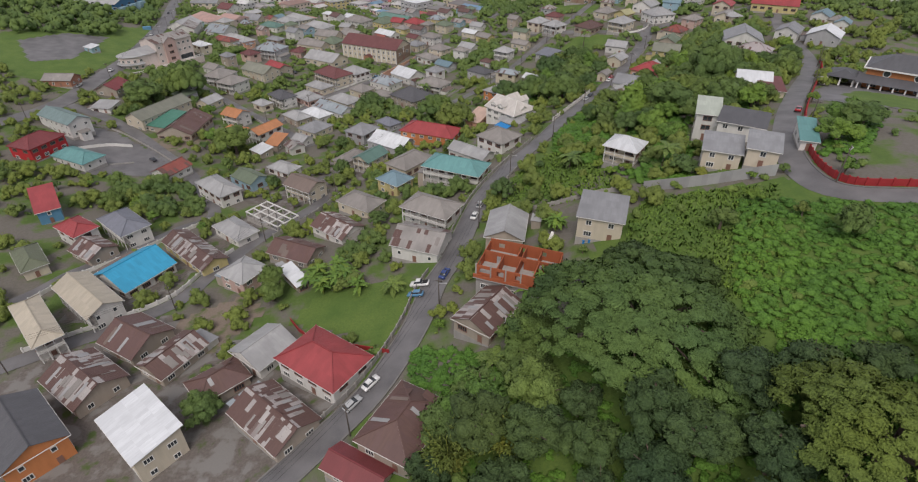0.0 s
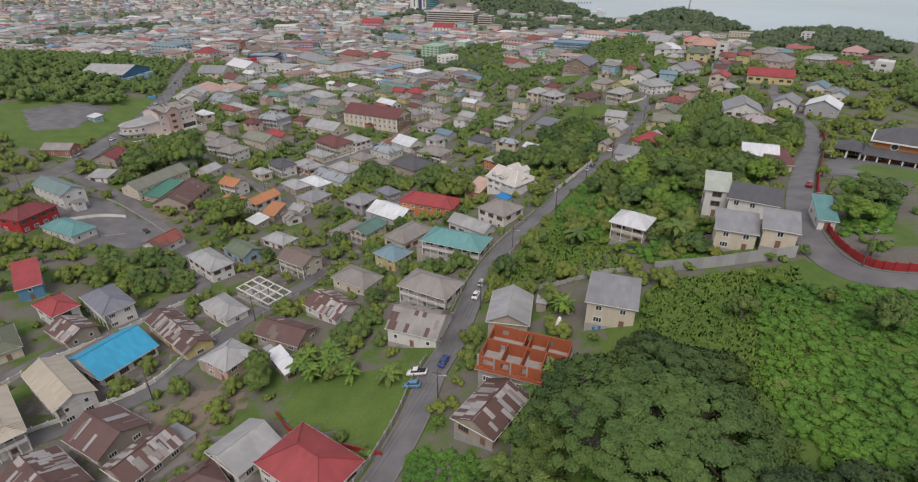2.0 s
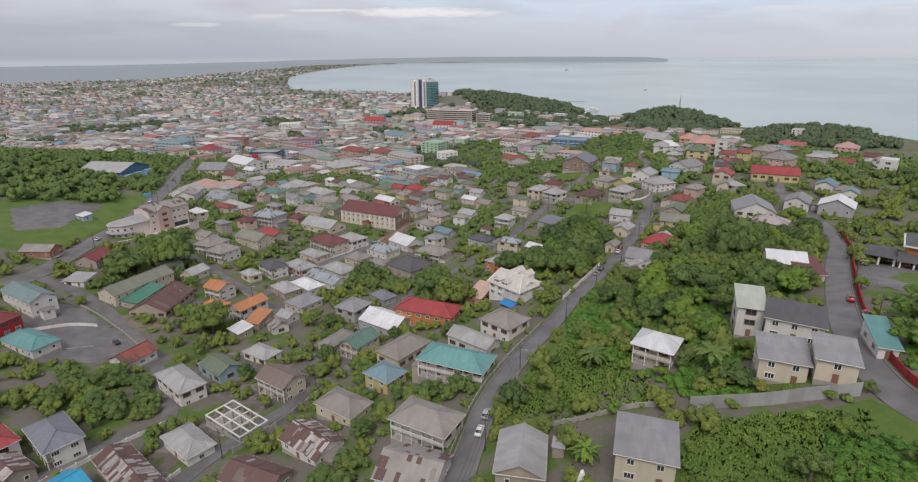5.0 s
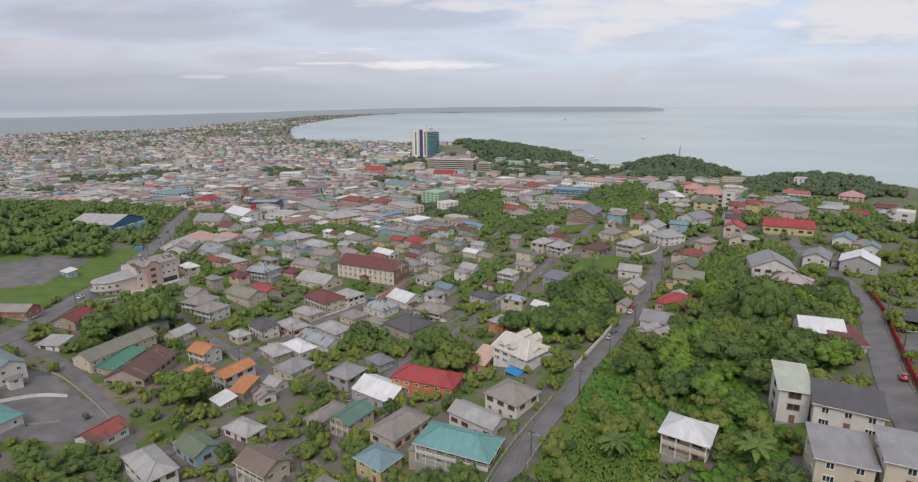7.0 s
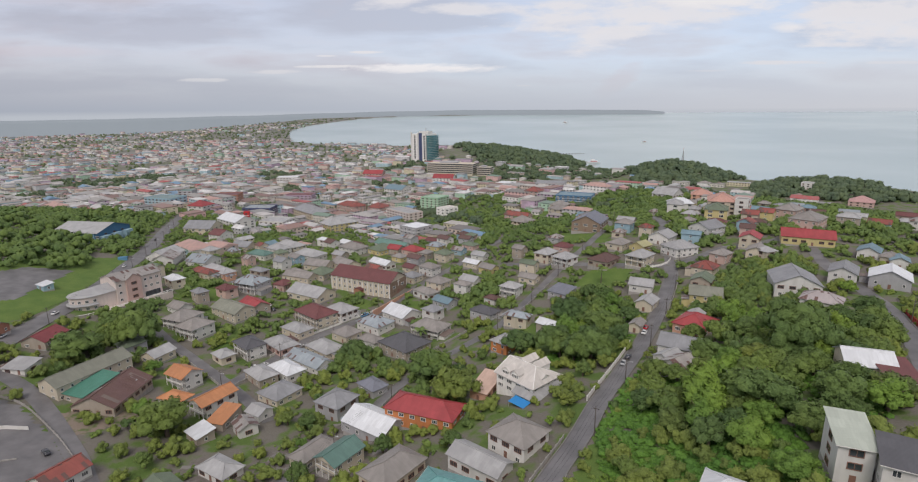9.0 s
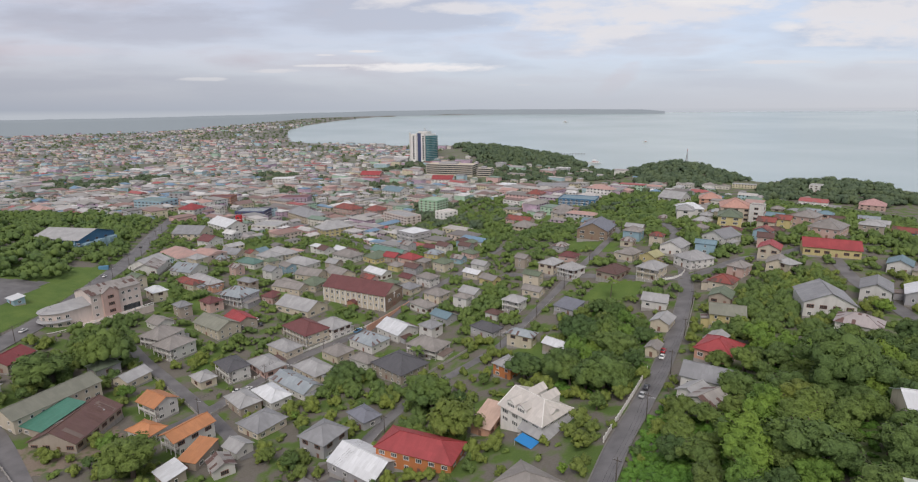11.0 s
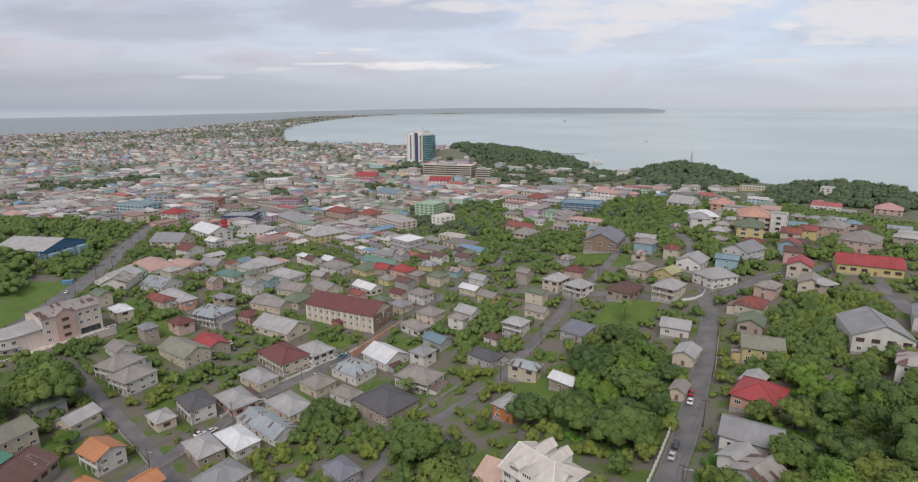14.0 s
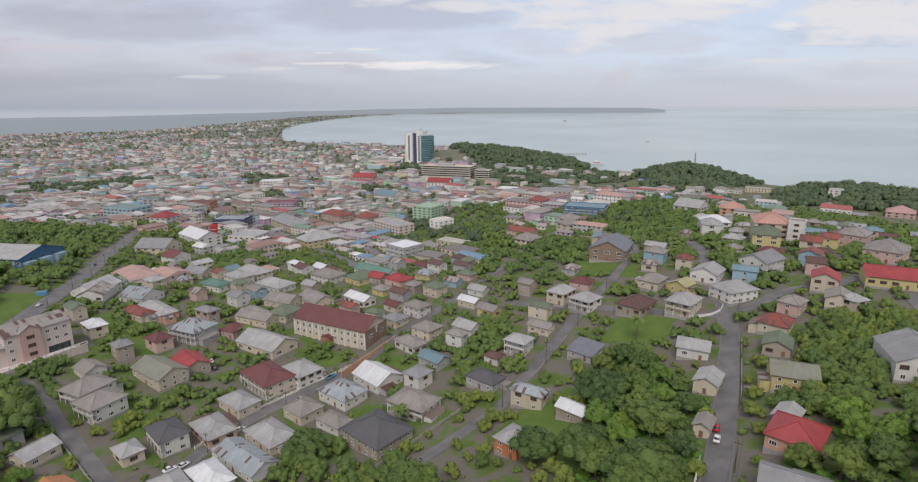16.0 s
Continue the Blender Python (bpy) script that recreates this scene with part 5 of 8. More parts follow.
def villa(x, y, w, d, rot):
    """A tall white mansion: cross-gabled upper floor with dormers, a pyramid roof and a lower verandah."""
    root, low = at_ground("mansion", x, y, w, d, rot)
    root.matrix_world = root.matrix_world @ Matrix.Diagonal((1.0, 1.0, 0.84, 1))
    W, D = w - 2, d - 2
    bm = bmesh.new()
    box(bm, -W / 2, W / 2, -D / 2 + 1, D / 2 - 1, low, 6.6)
    part("wall", bm, WALL["bright"], root)
    # long main roof with the ridge along the front, hipped towards the road
    hx, hy, rz = W / 2 + 0.7, (D - 2) / 2 + 0.7, 4.6
    planes = [((-hx, -hy, 6.6), (hx, -hy, 6.6), (hx - 5.5, 0, 6.6 + rz), (-hx + 0.3, 0, 6.6 + rz)), ((hx, hy, 6.6), (-hx, hy, 6.6), (-hx + 0.3, 0, 6.6 + rz), (hx - 5.5, 0, 6.6 + rz)),
              ((hx, -hy, 6.6), (hx, hy, 6.6), (hx - 5.5, 0, 6.6 + rz)), ((-hx, hy, 6.6), (-hx, -hy, 6.6), (-hx + 0.3, 0, 6.6 + rz))]
    piece("roof", roof_mesh(planes, ROOF["offwhite"]), root)
    bm = bmesh.new()
    for a, b in ridge_lines(planes):
        beam(bm, Vector(a) + Vector((0, 0, 0.06)), Vector(b) + Vector((0, 0, 0.06)), 0.13)
    part("ridge_cap", bm, WHITE_TRIM, root)
    for k in (-4.4, -0.2):
        gabled_block(root, "dormer", "offwhite", WALL["bright"], k - 1.7, k + 1.7, -D / 2 + 1.6, -D / 2 + 6.0, 6.4, 8.9, 1.3, False, 0.25)
        for j in (-1.05, -0.35, 0.35, 1.05):
            piece("window", WINDOWS[3], root, pose(k + j, -D / 2 + 1.58, 8.0) @ Matrix.Diagonal((0.6, 1, 1.1, 1)))
    for k in (-3.5, 1.6):
        gabled_block(root, "dormer", "offwhite", WALL["bright"], k - 1.8, k + 1.8, 0.5, D / 2 - 0.6, 6.6, 9.9, 1.9, False, 0.25)
    gabled_block(root, "dormer", "offwhite", WALL["bright"], W / 2 - 5.2, W / 2 - 0.6, -1.6, 1.8, 6.5, 8.2, 1.2, True, 0.25)
    ver = [((W / 2 + 4.0, -D / 2 - 1.6, 3.2), (W / 2 + 4.0, D / 2 - 1, 3.2), (W / 2 - 0.1, D / 2 - 1, 5.2), (W / 2 - 0.1, -D / 2 + 1.2, 5.2)),
           ((1.0, -D / 2 - 1.6, 3.2), (W / 2 + 4.0, -D / 2 - 1.6, 3.2), (W / 2 - 0.1, -D / 2 + 1.2, 5.2), (1.0, -D / 2 + 1.2, 5.2))]
    piece("verandah_roof", roof_mesh(ver, ROOF["pale"]), root)
    for k in range(6):
        bm = bmesh.new()
        box(bm, W / 2 + 3.4, W / 2 + 3.65, -D / 2 - 1.2 + k * (D - 0.3) / 5, -D / 2 - 0.95 + k * (D - 0.3) / 5, low, 3.2)
        part("post", bm, WHITE_TRIM, root)
    bm = bmesh.new()
    box(bm, 1, W / 2 + 3.8, -D / 2 - 1.4, D / 2 - 1.0, low, 0.5)
    part("terrace", bm, CONCRETE, root)
    for s, z in ((0, 2.0), (1, 5.0)):
        for k in range(4):
            for j in (-0.75, 0, 0.75):
                piece("window", WINDOWS[3], root, pose(-W / 2 + 2.0 + k * 4.0 + j, -D / 2 + 1, z) @ Matrix.Diagonal((0.65, 1, 1.35, 1)))
        for k in range(4):
            piece("window", WINDOWS[1], root, pose(W / 2, -D / 2 + 2.6 + k * 3.4, z, 0, 0, 90))
    tagged(root, "large white mansion with steep white roofs and dormers", "house")
    aw = [((3.5, -D / 2 - 5.8, 2.3), (10.0, -D / 2 - 5.8, 2.3), (10.0, -D / 2 - 1.9, 3.0), (3.5, -D / 2 - 1.9, 3.0))]
    tarp = new("awning")
    tarp.matrix_world = root.matrix_world.copy()
    piece("canopy", roof_mesh(aw, BLUE_TARP, 0.06), tarp)
    for px, py in ((3.7, -5.6), (9.8, -5.6), (3.7, -2.1), (9.8, -2.1)):
        bm = bmesh.new()
        box(bm, px - 0.06, px + 0.06, -D / 2 + py - 0.06, -D / 2 + py + 0.06, low, 2.4)
        part("post", bm, STEEL, tarp)
    tagged(tarp, "blue tarpaulin awning on posts beside the mansion", "awning")


def church(x, y, w, d, rot):
    """A long cream hall: buttresses and tall windows along its side, maroon roof, dark brick end with a cross."""
    root, low = at_ground("church", x, y, w, d, rot)
    W, D = w - 1.2, d - 1.6
    gabled_block(root, "nave", "maroon", WALL["cream"], -W / 2, W / 2, -D / 2, D / 2, low, 8.6, 0.27 * D, True, 0.8)
    bm = bmesh.new()
    box(bm, W / 2 - 0.1, W / 2 + 0.25, -D / 2 - 0.1, D / 2 + 0.1, low, 8.6)
    part("brick_front", bm, WALL["brownwall"], root)
    n = 11
    for k in range(n + 1):
        c = -W / 2 + k * W / n
        for sgn in (-1, 1):
            bm = bmesh.new()
            y0, y1 = sorted((sgn * D / 2, sgn * (D / 2 + 0.5)))
            box(bm, c - 0.28, c + 0.28, y0, y1, low, 8.4)
            part("buttress", bm, WHITE_TRIM, root)
        if k < n:
            for z, zs in ((2.4, 1.4), (5.9, 1.6)):
                piece("window", WINDOWS[1], root, pose(c + W / n / 2, -D / 2, z) @ Matrix.Diagonal((1, 1, zs, 1)))
    bm = bmesh.new()
    box(bm, W / 2 + 0.3, W / 2 + 0.5, -0.2, 0.2, 5.2, 9.2)
    box(bm, W / 2 + 0.3, W / 2 + 0.5, -1.2, 1.2, 7.6, 8.0)
    part("cross", bm, WHITE_TRIM, root)
    for c in (-D / 4, D / 4):
        piece("window", WIDE[0], root, pose(W / 2 + 0.27, c, 5, 0, 0, 90))
    piece("door", DOOR, root, pose(W / 2 + 0.27, 0, 0.1, 0, 0, 90) @ Matrix.Diagonal((2.2, 1, 1.4, 1)))
    gabled_block(root, "porch", "maroon", WALL["brick"], -2.5, 2.5, -D / 2 - 3, -D / 2, low, 2.8, 1.0, False, 0.4)
    tagged(root, "long cream church hall with maroon roof and buttresses", "church")
    wall_ = new("boundary_wall")
    wall_.matrix_world = root.matrix_world.copy()
    bm = bmesh.new()
    box(bm, W / 2 + 6, W / 2 + 6.3, -D / 2 - 26, D / 2 + 4, low - 2, 1.6)
    part("wall_panel", bm, WALL["peachwall"], wall_)
    tagged(wall_, "peach-painted boundary wall beside the church yard", "wall")


def arena(x, y, w, d, rot):
    """A sports hall: broad pale roof, deep blue front with lighter entrance boxes."""
    root, low = at_ground("sports_hall", x, y, w, d, rot)
    W, D = w - 1.5, d - 1.5
    gabled_block(root, "hall", "pale", WALL["bluewall"], -W / 2, W / 2, -D / 2, D / 2, low, 6.2, 0.15 * min(W, D), W >= D, 1.2)
    for k in range(7):
        c = -W / 2 + (k + 0.5) * W / 7
        bm = bmesh.new()
        box(bm, c - 0.3, c + 0.3, -D / 2 - 0.5, -D / 2, low, 6.0)
        part("column", bm, WALL["lightblue"], root)
        piece("window", WIDE[0], root, pose(c + W / 14, -D / 2, 3.2))
    for c in (-W / 3, W / 3):
        bm = bmesh.new()
        box(bm, c - 4, c + 4, -D / 2 - 5, -D / 2 - 0.02, low, 3.2)
        part("entrance", bm, WALL["lightblue"], root)
    bm = bmesh.new()
    box(bm, W / 2, W / 2 + 0.25, -D / 2, D / 2, low, 3.0)
    part("lower_wall", bm, WALL["lightblue"], root)
    for c in (-D / 3, 0, D / 3):
        bm = bmesh.new()
        box(bm, W / 2, W / 2 + 4, c - 3.5, c + 3.5, low, 3.4)
        part("entrance", bm, WALL["lightblue"], root)
    for c in (-D / 4, 0, D / 4):
        piece("window", WIDE[1], root, pose(W / 2, c, 4, 0, 0, 90))
    tagged(root, "broad blue sports hall with pale grey metal roof", "sports hall")


def pink_house(x, y, rot):
    """A stepped cream and pink building on a corner terrace with balustrades and a rounded end."""
    root, low = at_ground("civic_building", x, y, 50, 20, rot, 2)
    root.matrix_world = root.matrix_world @ Matrix.Diagonal((1.22, 1.2, 1.12, 1))
    gabled_block(root, "main", "weathered", WALL["pinkwhite"], -4, 16, -6, 7, low, 11.5, 2.6, True, 0.5)
    gabled_block(root, "bay", "weathered", WALL["pink"], 0, 6.5, -6.9, 2, low, 11.4, 2.4, False, 0.25)
    # rounded lower wing
    V, F = [], []
    arc = [(-4, -5.2)] + [(-12 + 7.5 * math.cos(a), 0.8 + 6.4 * math.sin(a)) for a in np.linspace(-math.pi / 2, -1.5 * math.pi, 11)] + [(-4, 7)]
    for z in (low, 7.6):
        V += [(px, py, z) for px, py in arc]
    k = len(arc)
    F += [(i, i + k, i + k + 1, i + 1) for i in range(k - 1)] + [tuple(range(2 * k - 1, k - 1, -1))]
    me = raw_mesh("wall", V, F, WALL["pinkwhite"])
    piece("wall", me, root)
    top = [(-4, 0.9, 10.4), (-12, 0.8, 9.9)]
    planes = []
    for (ax, ay), (bx, by) in zip(arc[:-1], arc[1:]):
        ex = lambda px, py: (-12 + (px + 12) * 1.1, 0.8 + (py - 0.8) * 1.1, 7.6)
        tip = top[1] if max(ax, bx) < -11 else top[0]
        planes.append((ex(bx, by), ex(ax, ay), tip)[::-1] if False else (ex(ax, ay), ex(bx, by), tip)[::-1])
    planes += [(arc[0] + (7.6,), top[0], top[1], (-12, -5.6, 7.6)), (arc[-1] + (7.6,), (-12, 7.2, 7.6), top[1], top[0])]
    piece("roof", roof_mesh(planes, ROOF["pale"]), root)
    for a in np.linspace(-1.7, -4.4, 8):
        px, py = -12 + 7.55 * math.cos(a), 0.8 + 6.45 * math.sin(a)
        for z in (2.2, 5.4):
            piece("window", WINDOWS[1], root, pose(px, py, z, 0, 0, math.degrees(a) + 90))
    ledge = [(-12 + 8.8 * math.cos(a), 0.8 + 7.7 * math.sin(a), 3.8) for a in np.linspace(-math.pi / 2, -1.5 * math.pi, 11)]
    ring = [(-12 + 7.4 * math.cos(a), 0.8 + 6.3 * math.sin(a), 4.5) for a in np.linspace(-math.pi / 2, -1.5 * math.pi, 11)]
    piece("canopy_roof", roof_mesh([(ledge[i], ring[i], ring[i + 1], ledge[i + 1]) for i in range(10)], ROOF["pale"]), root)
    for s in range(3):
        for c in (-2.4, 8.6, 11.2, 14):
            piece("window", WINDOWS[1], root, pose(c, -6, 2.2 + s * 3.5))
        piece("window", WINDOWS[2], root, pose(3.2, -6.9, 2.6 + s * 3.3))
        for c in (-3, 0.5, 4):
            piece("window", WINDOWS[3], root, pose(16, c, 2.2 + s * 3.5, 0, 0, 90))
    # dark panel on the wall in place of the shade inside the garage
    bm = bmesh.new()
    box(bm, 8, 15, -6.1, -5.9, 0.1, 2.9)
    part("garage_dark_panel", bm, GLASS, root)
    # terrace and its balustrade
    V, F = [], []
    rim = [(19, -9), (-8, -10)] + [(-13 + 14 * math.cos(a), -0.5 + 9.5 * math.sin(a)) for a in np.linspace(-math.pi / 2, -1.4 * math.pi, 9)]
    for z in (low - 1, 0.3):
        V += [(px, py, z) for px, py in rim]
    k = len(rim)
    F += [(i, i + k, i + k + 1, i + 1) for i in range(k - 1)] + [tuple(range(2 * k - 1, k - 1, -1))]
    piece("terrace", raw_mesh("terrace", V, F, WALL["pinkwhite"]), root)
    for (ax, ay), (bx, by) in zip(rim[:-1], rim[1:]):
        n_ = max(1, int(math.hypot(bx - ax, by - ay) / 2.6))
        for i in range(n_):
            f = i / n_
            bm = bmesh.new()
            px, py = ax + (bx - ax) * f, ay + (by - ay) * f
            box(bm, px - 0.16, px + 0.16, py - 0.16, py + 0.16, 0.3, 1.5)
            part("baluster", bm, WHITE_TRIM, root)
        bm = bmesh.new()
        beam(bm, (ax, ay, 1.4), (bx, by, 1.4), 0.12)
        beam(bm, (ax, ay, 0.55), (bx, by, 0.55), 0.1)
        part("handrail", bm, WHITE_TRIM, root)
    tagged(root, "cream and pink civic building with rounded end", "building")


def shell(x, y, w, d, rot, height):
    """A roofless block shell: outer and inner clay walls with openings, slab and grey ground floor."""
    root, low = at_ground("unfinished_house", x, y, w, d, rot)
    W, D = w / 2, d / 2
    bm = bmesh.new()
    box(bm, -W, W, -D, D, low - 2, height - 3.4)
    part("ground_storey", bm, CONCRETE, root, "grey concrete ground storey")
    z0, z1, t = height - 3.4, height - 0.2, 0.2
    bm = bmesh.new()
    box(bm, -W - 0.5, W + 0.3, -D - 0.9, D + 0.3, z0 + 0.004, z0 + 0.25)
    part("floor_slab", bm, CONCRETE, root)

    def wall_run(ax, ay, bx, by, holes, top):
        L = math.hypot(bx - ax, by - ay)
        m = pose(ax, ay, 0, 0, 0, math.degrees(math.atan2(by - ay, bx - ax)))
        bm = bmesh.new()
        c = 0.0
        for h0, h1, sill, head in sorted(holes) + [(L, L, 0, 0)]:
            if h0 > c:
                box(bm, c, h0, -t / 2, t / 2, z0 + 0.25, top)
            if h1 > h0:
                if sill > 0:
                    box(bm, h0, h1, -t / 2, t / 2, z0 + 0.25, z0 + 0.25 + sill)
                if top > z0 + 0.25 + head:
                    box(bm, h0, h1, -t / 2, t / 2, z0 + 0.25 + head, top)
            c = h1
        bmesh.ops.remove_doubles(bm, verts=bm.verts, dist=0.002)
        bm.transform(m)
        part("block_wall", bm, CLAY, root)

    wall_run(-W, -D, W, -D, [(0.8, 3.2, 1.0, 2.2), (4.8, 6.4, 0.9, 2.3), (9.0, 10.4, 1.0, 2.3), (13.2, 15.0, 0.8, 2.2)], z1)
    wall_run(-W, D, W, D, [(2, 3.4, 1, 2.2), (7, 8.4, 1, 2.2), (12, 13.4, 1, 2.2)], z1 + 0.2)
    wall_run(-W, -D, -W, D, [(2, 3.2, 1, 2.2), (6, 7.4, 1, 2.2)], z1 - 0.5)
    wall_run(W, -D, W, D, [(1.5, 3, 0.9, 2.2), (6.5, 8, 0.9, 2.2)], z1)
    wall_run(-W, 0.4, W, 0.4, [(3.0, 4.0, 0, 2.1), (8.4, 9.4, 0, 2.1), (12.5, 13.5, 0, 2.1)], z1 + 0.1)
    for cx, a, b in ((-W * 0.45, -D, 0.4), (0.2, -D, D), (W * 0.5, -D, 0.4), (-W * 0.1, 0.4, D), (W * 0.45, 0.4, D)):
        wall_run(cx, a, cx, b, [(1.4, 2.3, 0, 2.1)], z1 - 0.1)
    wall_run(-W - 0.4, -D - 0.8, W * 0.9, -D - 0.8, [(2, 4.5, 0.6, 1.0), (7, 8.6, 0.5, 1.0), (12.2, 14, 0.5, 1.0)], z0 + 1.2)
    for px in np.linspace(-W, W, 6):
        bm = bmesh.new()
        box(bm, px - 0.16, px + 0.16, -D - 0.16, -D + 0.16, z0 + 0.25, z1 + 0.25)
        part("column", bm, CONCRETE, root)
    for px, pz in ((-W + 2, 1.2), (0, 1.2), (W - 3, 1.2)):
        piece("window", WINDOWS[0], root, pose(px, -D, pz))
    tagged(root, "roofless orange clay-block house under construction", "house")


def ring_frame(x, y, w, d, rot, height):
    """A concrete frame: columns and a grid of ring beams over low block walls."""
    root, low = at_ground("concrete_frame", x, y, w, d, rot)
    xs, ys = np.linspace(-w / 2, w / 2, 5), np.linspace(-d / 2, d / 2, 4)
    for px in xs:
        for py in ys:
            bm = bmesh.new()
            box(bm, px - 0.16, px + 0.16, py - 0.16, py + 0.16, low, height - 0.2)
            part("column", bm, CONCRETE, root)
    for py in ys:
        bm = bmesh.new()
        box(bm, -w / 2 - 0.2, w / 2 + 0.2, py - 0.15, py + 0.15, height - 0.2, height + 0.2)
        part("beam", bm, WHITE_TRIM, root)
    for px in xs:
        bm = bmesh.new()
        box(bm, px - 0.14, px + 0.14, -d / 2, d / 2, height - 0.18, height + 0.18)
        part("beam", bm, WHITE_TRIM, root)
    for (ax, ay), (bx, by) in (((-w / 2, -d / 2), (w / 2, -d / 2)), ((w / 2, -d / 2), (w / 2, d / 2)), ((-w / 2, 0), (w / 2, 0)), ((-w / 2, -d / 2), (-w / 2, d / 2))):
        bm = bmesh.new()
        x0, x1, y0, y1 = min(ax, bx) - 0.1, max(ax, bx) + 0.1, min(ay, by) - 0.1, max(ay, by) + 0.1
        box(bm, x0, x1, y0, y1, low, 1.4)
        part("block_wall", bm, CONCRETE, root)
    bm = bmesh.new()
    box(bm, -w / 2 - 0.3, w / 2 + 0.3, -d / 2 - 0.3, d / 2 + 0.3, low, 0.1)
    part("floor_slab", bm, CONCRETE, root)
    tagged(root, "bare concrete frame of an unfinished house", "building frame")


def tower(x, y, rot):
    """A high office block: pale corner piers, dark window strips and a bowed teal glass front."""
    root, low = at_ground("office_tower", x, y, 36, 30, rot)
    H = 56.0
    bm = bmesh.new()
    box(bm, -17, 10, -14, 14, low, H - 3)
    part("wall", bm, WALL["bright"], root)
    V, F = [], []
    arc = [(10 + 9 * math.cos(a), 15 * math.sin(a)) for a in np.linspace(-1.45, 1.45, 13)]
    for k in range(15):
        V += [(px, py, low + (H - 6 - low) * k / 14) for px, py in arc]
    F = [(r * 13 + i, r * 13 + i + 1, (r + 1) * 13 + i + 1, (r + 1) * 13 + i) for r in range(14) for i in range(12)] + [tuple(range(14 * 13, 15 * 13))]
    piece("glass_front", raw_mesh("glass_front", V, F, TEALGLASS), root)
    for s in range(14):
        z = 2 + s * (H - 8) / 14
        bm = bmesh.new()
        pts = [(10 + 9.15 * math.cos(a), 15.15 * math.sin(a), z) for a in np.linspace(-1.45, 1.45, 9)]
        for a, b in zip(pts[:-1], pts[1:]):
            beam(bm, a, b, 0.22)
        part("spandrel", bm, STEEL, root)
        for c in (-11.0, 6.2):
            bm = bmesh.new()
            box(bm, c - 1.3, c + 1.3, -14.12, -13.9, z + 0.7, z + 3.2)
            part("window", bm, GLASS, root)
        for c in (-8, 0, 8):
            bm = bmesh.new()
            box(bm, -17.12, -16.9, c - 2, c + 2, z + 0.7, z + 3.2)
            part("window", bm, GLASS, root)
    bm = bmesh.new()
    box(bm, -3.4, 2.2, -14.3, -13.8, low, H - 1)
    part("window_strip", bm, WALL["navy"], root)
    for px in (-17, -4.6, 9.5):
        bm = bmesh.new()
        box(bm, px - 0.9, px + 0.9, -15, -13.7, low, H)
        part("pier", bm, WALL["white"], root)
    bm = bmesh.new()
    box(bm, -8, 8, -6, 6, H - 3.1, H + 2)
    part("plant_room", bm, WALL["white"], root)
    bm = bmesh.new()
    beam(bm, (0, 0, H + 2), (0, 0, H + 9), 0.3)
    beam(bm, (3, 0, H + 2), (3, 0, H + 6), 0.2)
    part("mast", bm, STEEL, root)
    root.matrix_world = root.matrix_world @ Matrix.Diagonal((1.4, 1.4, 1.03, 1))
    tagged(root, "tall cream office tower with teal glass front", "office tower")


def slab_block(x, y, w, d, rot, floors, label):
    root, low = at_ground("office_block", x, y, w, d, rot)
    h = floors * 3.8
    bm = bmesh.new()
    box(bm, -w / 2, w / 2, -d / 2, d / 2, low, h)
    part("wall", bm, WALL["cream"], root)
    for s in range(floors):
        bm = bmesh.new()
        box(bm, -w / 2 + 1, w / 2 - 1, -d / 2 - 0.1, d / 2 + 0.1, s * 3.8 + 1.2, s * 3.8 + 2.8)
        box(bm, -w / 2 - 0.1, w / 2 + 0.1, -d / 2 + 1, d / 2 - 1, s * 3.8 + 1.25, s * 3.8 + 2.75)
        part("window_strip", bm, GLASS, root)
        bm = bmesh.new()
        box(bm, -w / 2 - 0.7, w / 2 + 0.7, -d / 2 - 0.7, d / 2 + 0.7, s * 3.8 + 3.3, s * 3.8 + 3.7)
        part("sunshade", bm, WALL["greywall"], root)
    bm = bmesh.new()
    box(bm, -w / 4, w / 8, -d / 4, d / 4, h - 0.1, h + 3)
    part("plant_room", bm, WALL["greywall"], root)
    tagged(root, label, "office block")


def light_mast(x, y, h, label):
    z = float(ground(x, y))
    root = new("mast")
    root.matrix_world = pose(x, y, z)
    bm = bmesh.new()
    for i, j in ((-1, -1), (1, -1), (1, 1), (-1, 1)):
        beam(bm, (i * 2, j * 2, -1), (i * 0.3, j * 0.3, h), 0.18)
    for k in range(9):
        f = k / 9
        r = 2 - 1.7 * f
        q = [(i * r, j * r, f * h) for i, j in ((-1, -1), (1, -1), (1, 1), (-1, 1))]
        r2 = 2 - 1.7 * (k + 1) / 9
        q2 = [(i * r2, j * r2, (k + 1) / 9 * h) for i, j in ((-1, -1), (1, -1), (1, 1), (-1, 1))]
        for i in range(4):
            beam(bm, q[i], q[(i + 1) % 4], 0.1)
            beam(bm, q[i], q2[(i + 1) % 4], 0.1)
    part("lattice", bm, STEEL, root)
    bm = bmesh.new()
    beam(bm, (0, 0, h), (0, 0, h + 5), 0.15)
    part("aerial", bm, RED_PAINT, root)
    tagged(root, label, "mast")


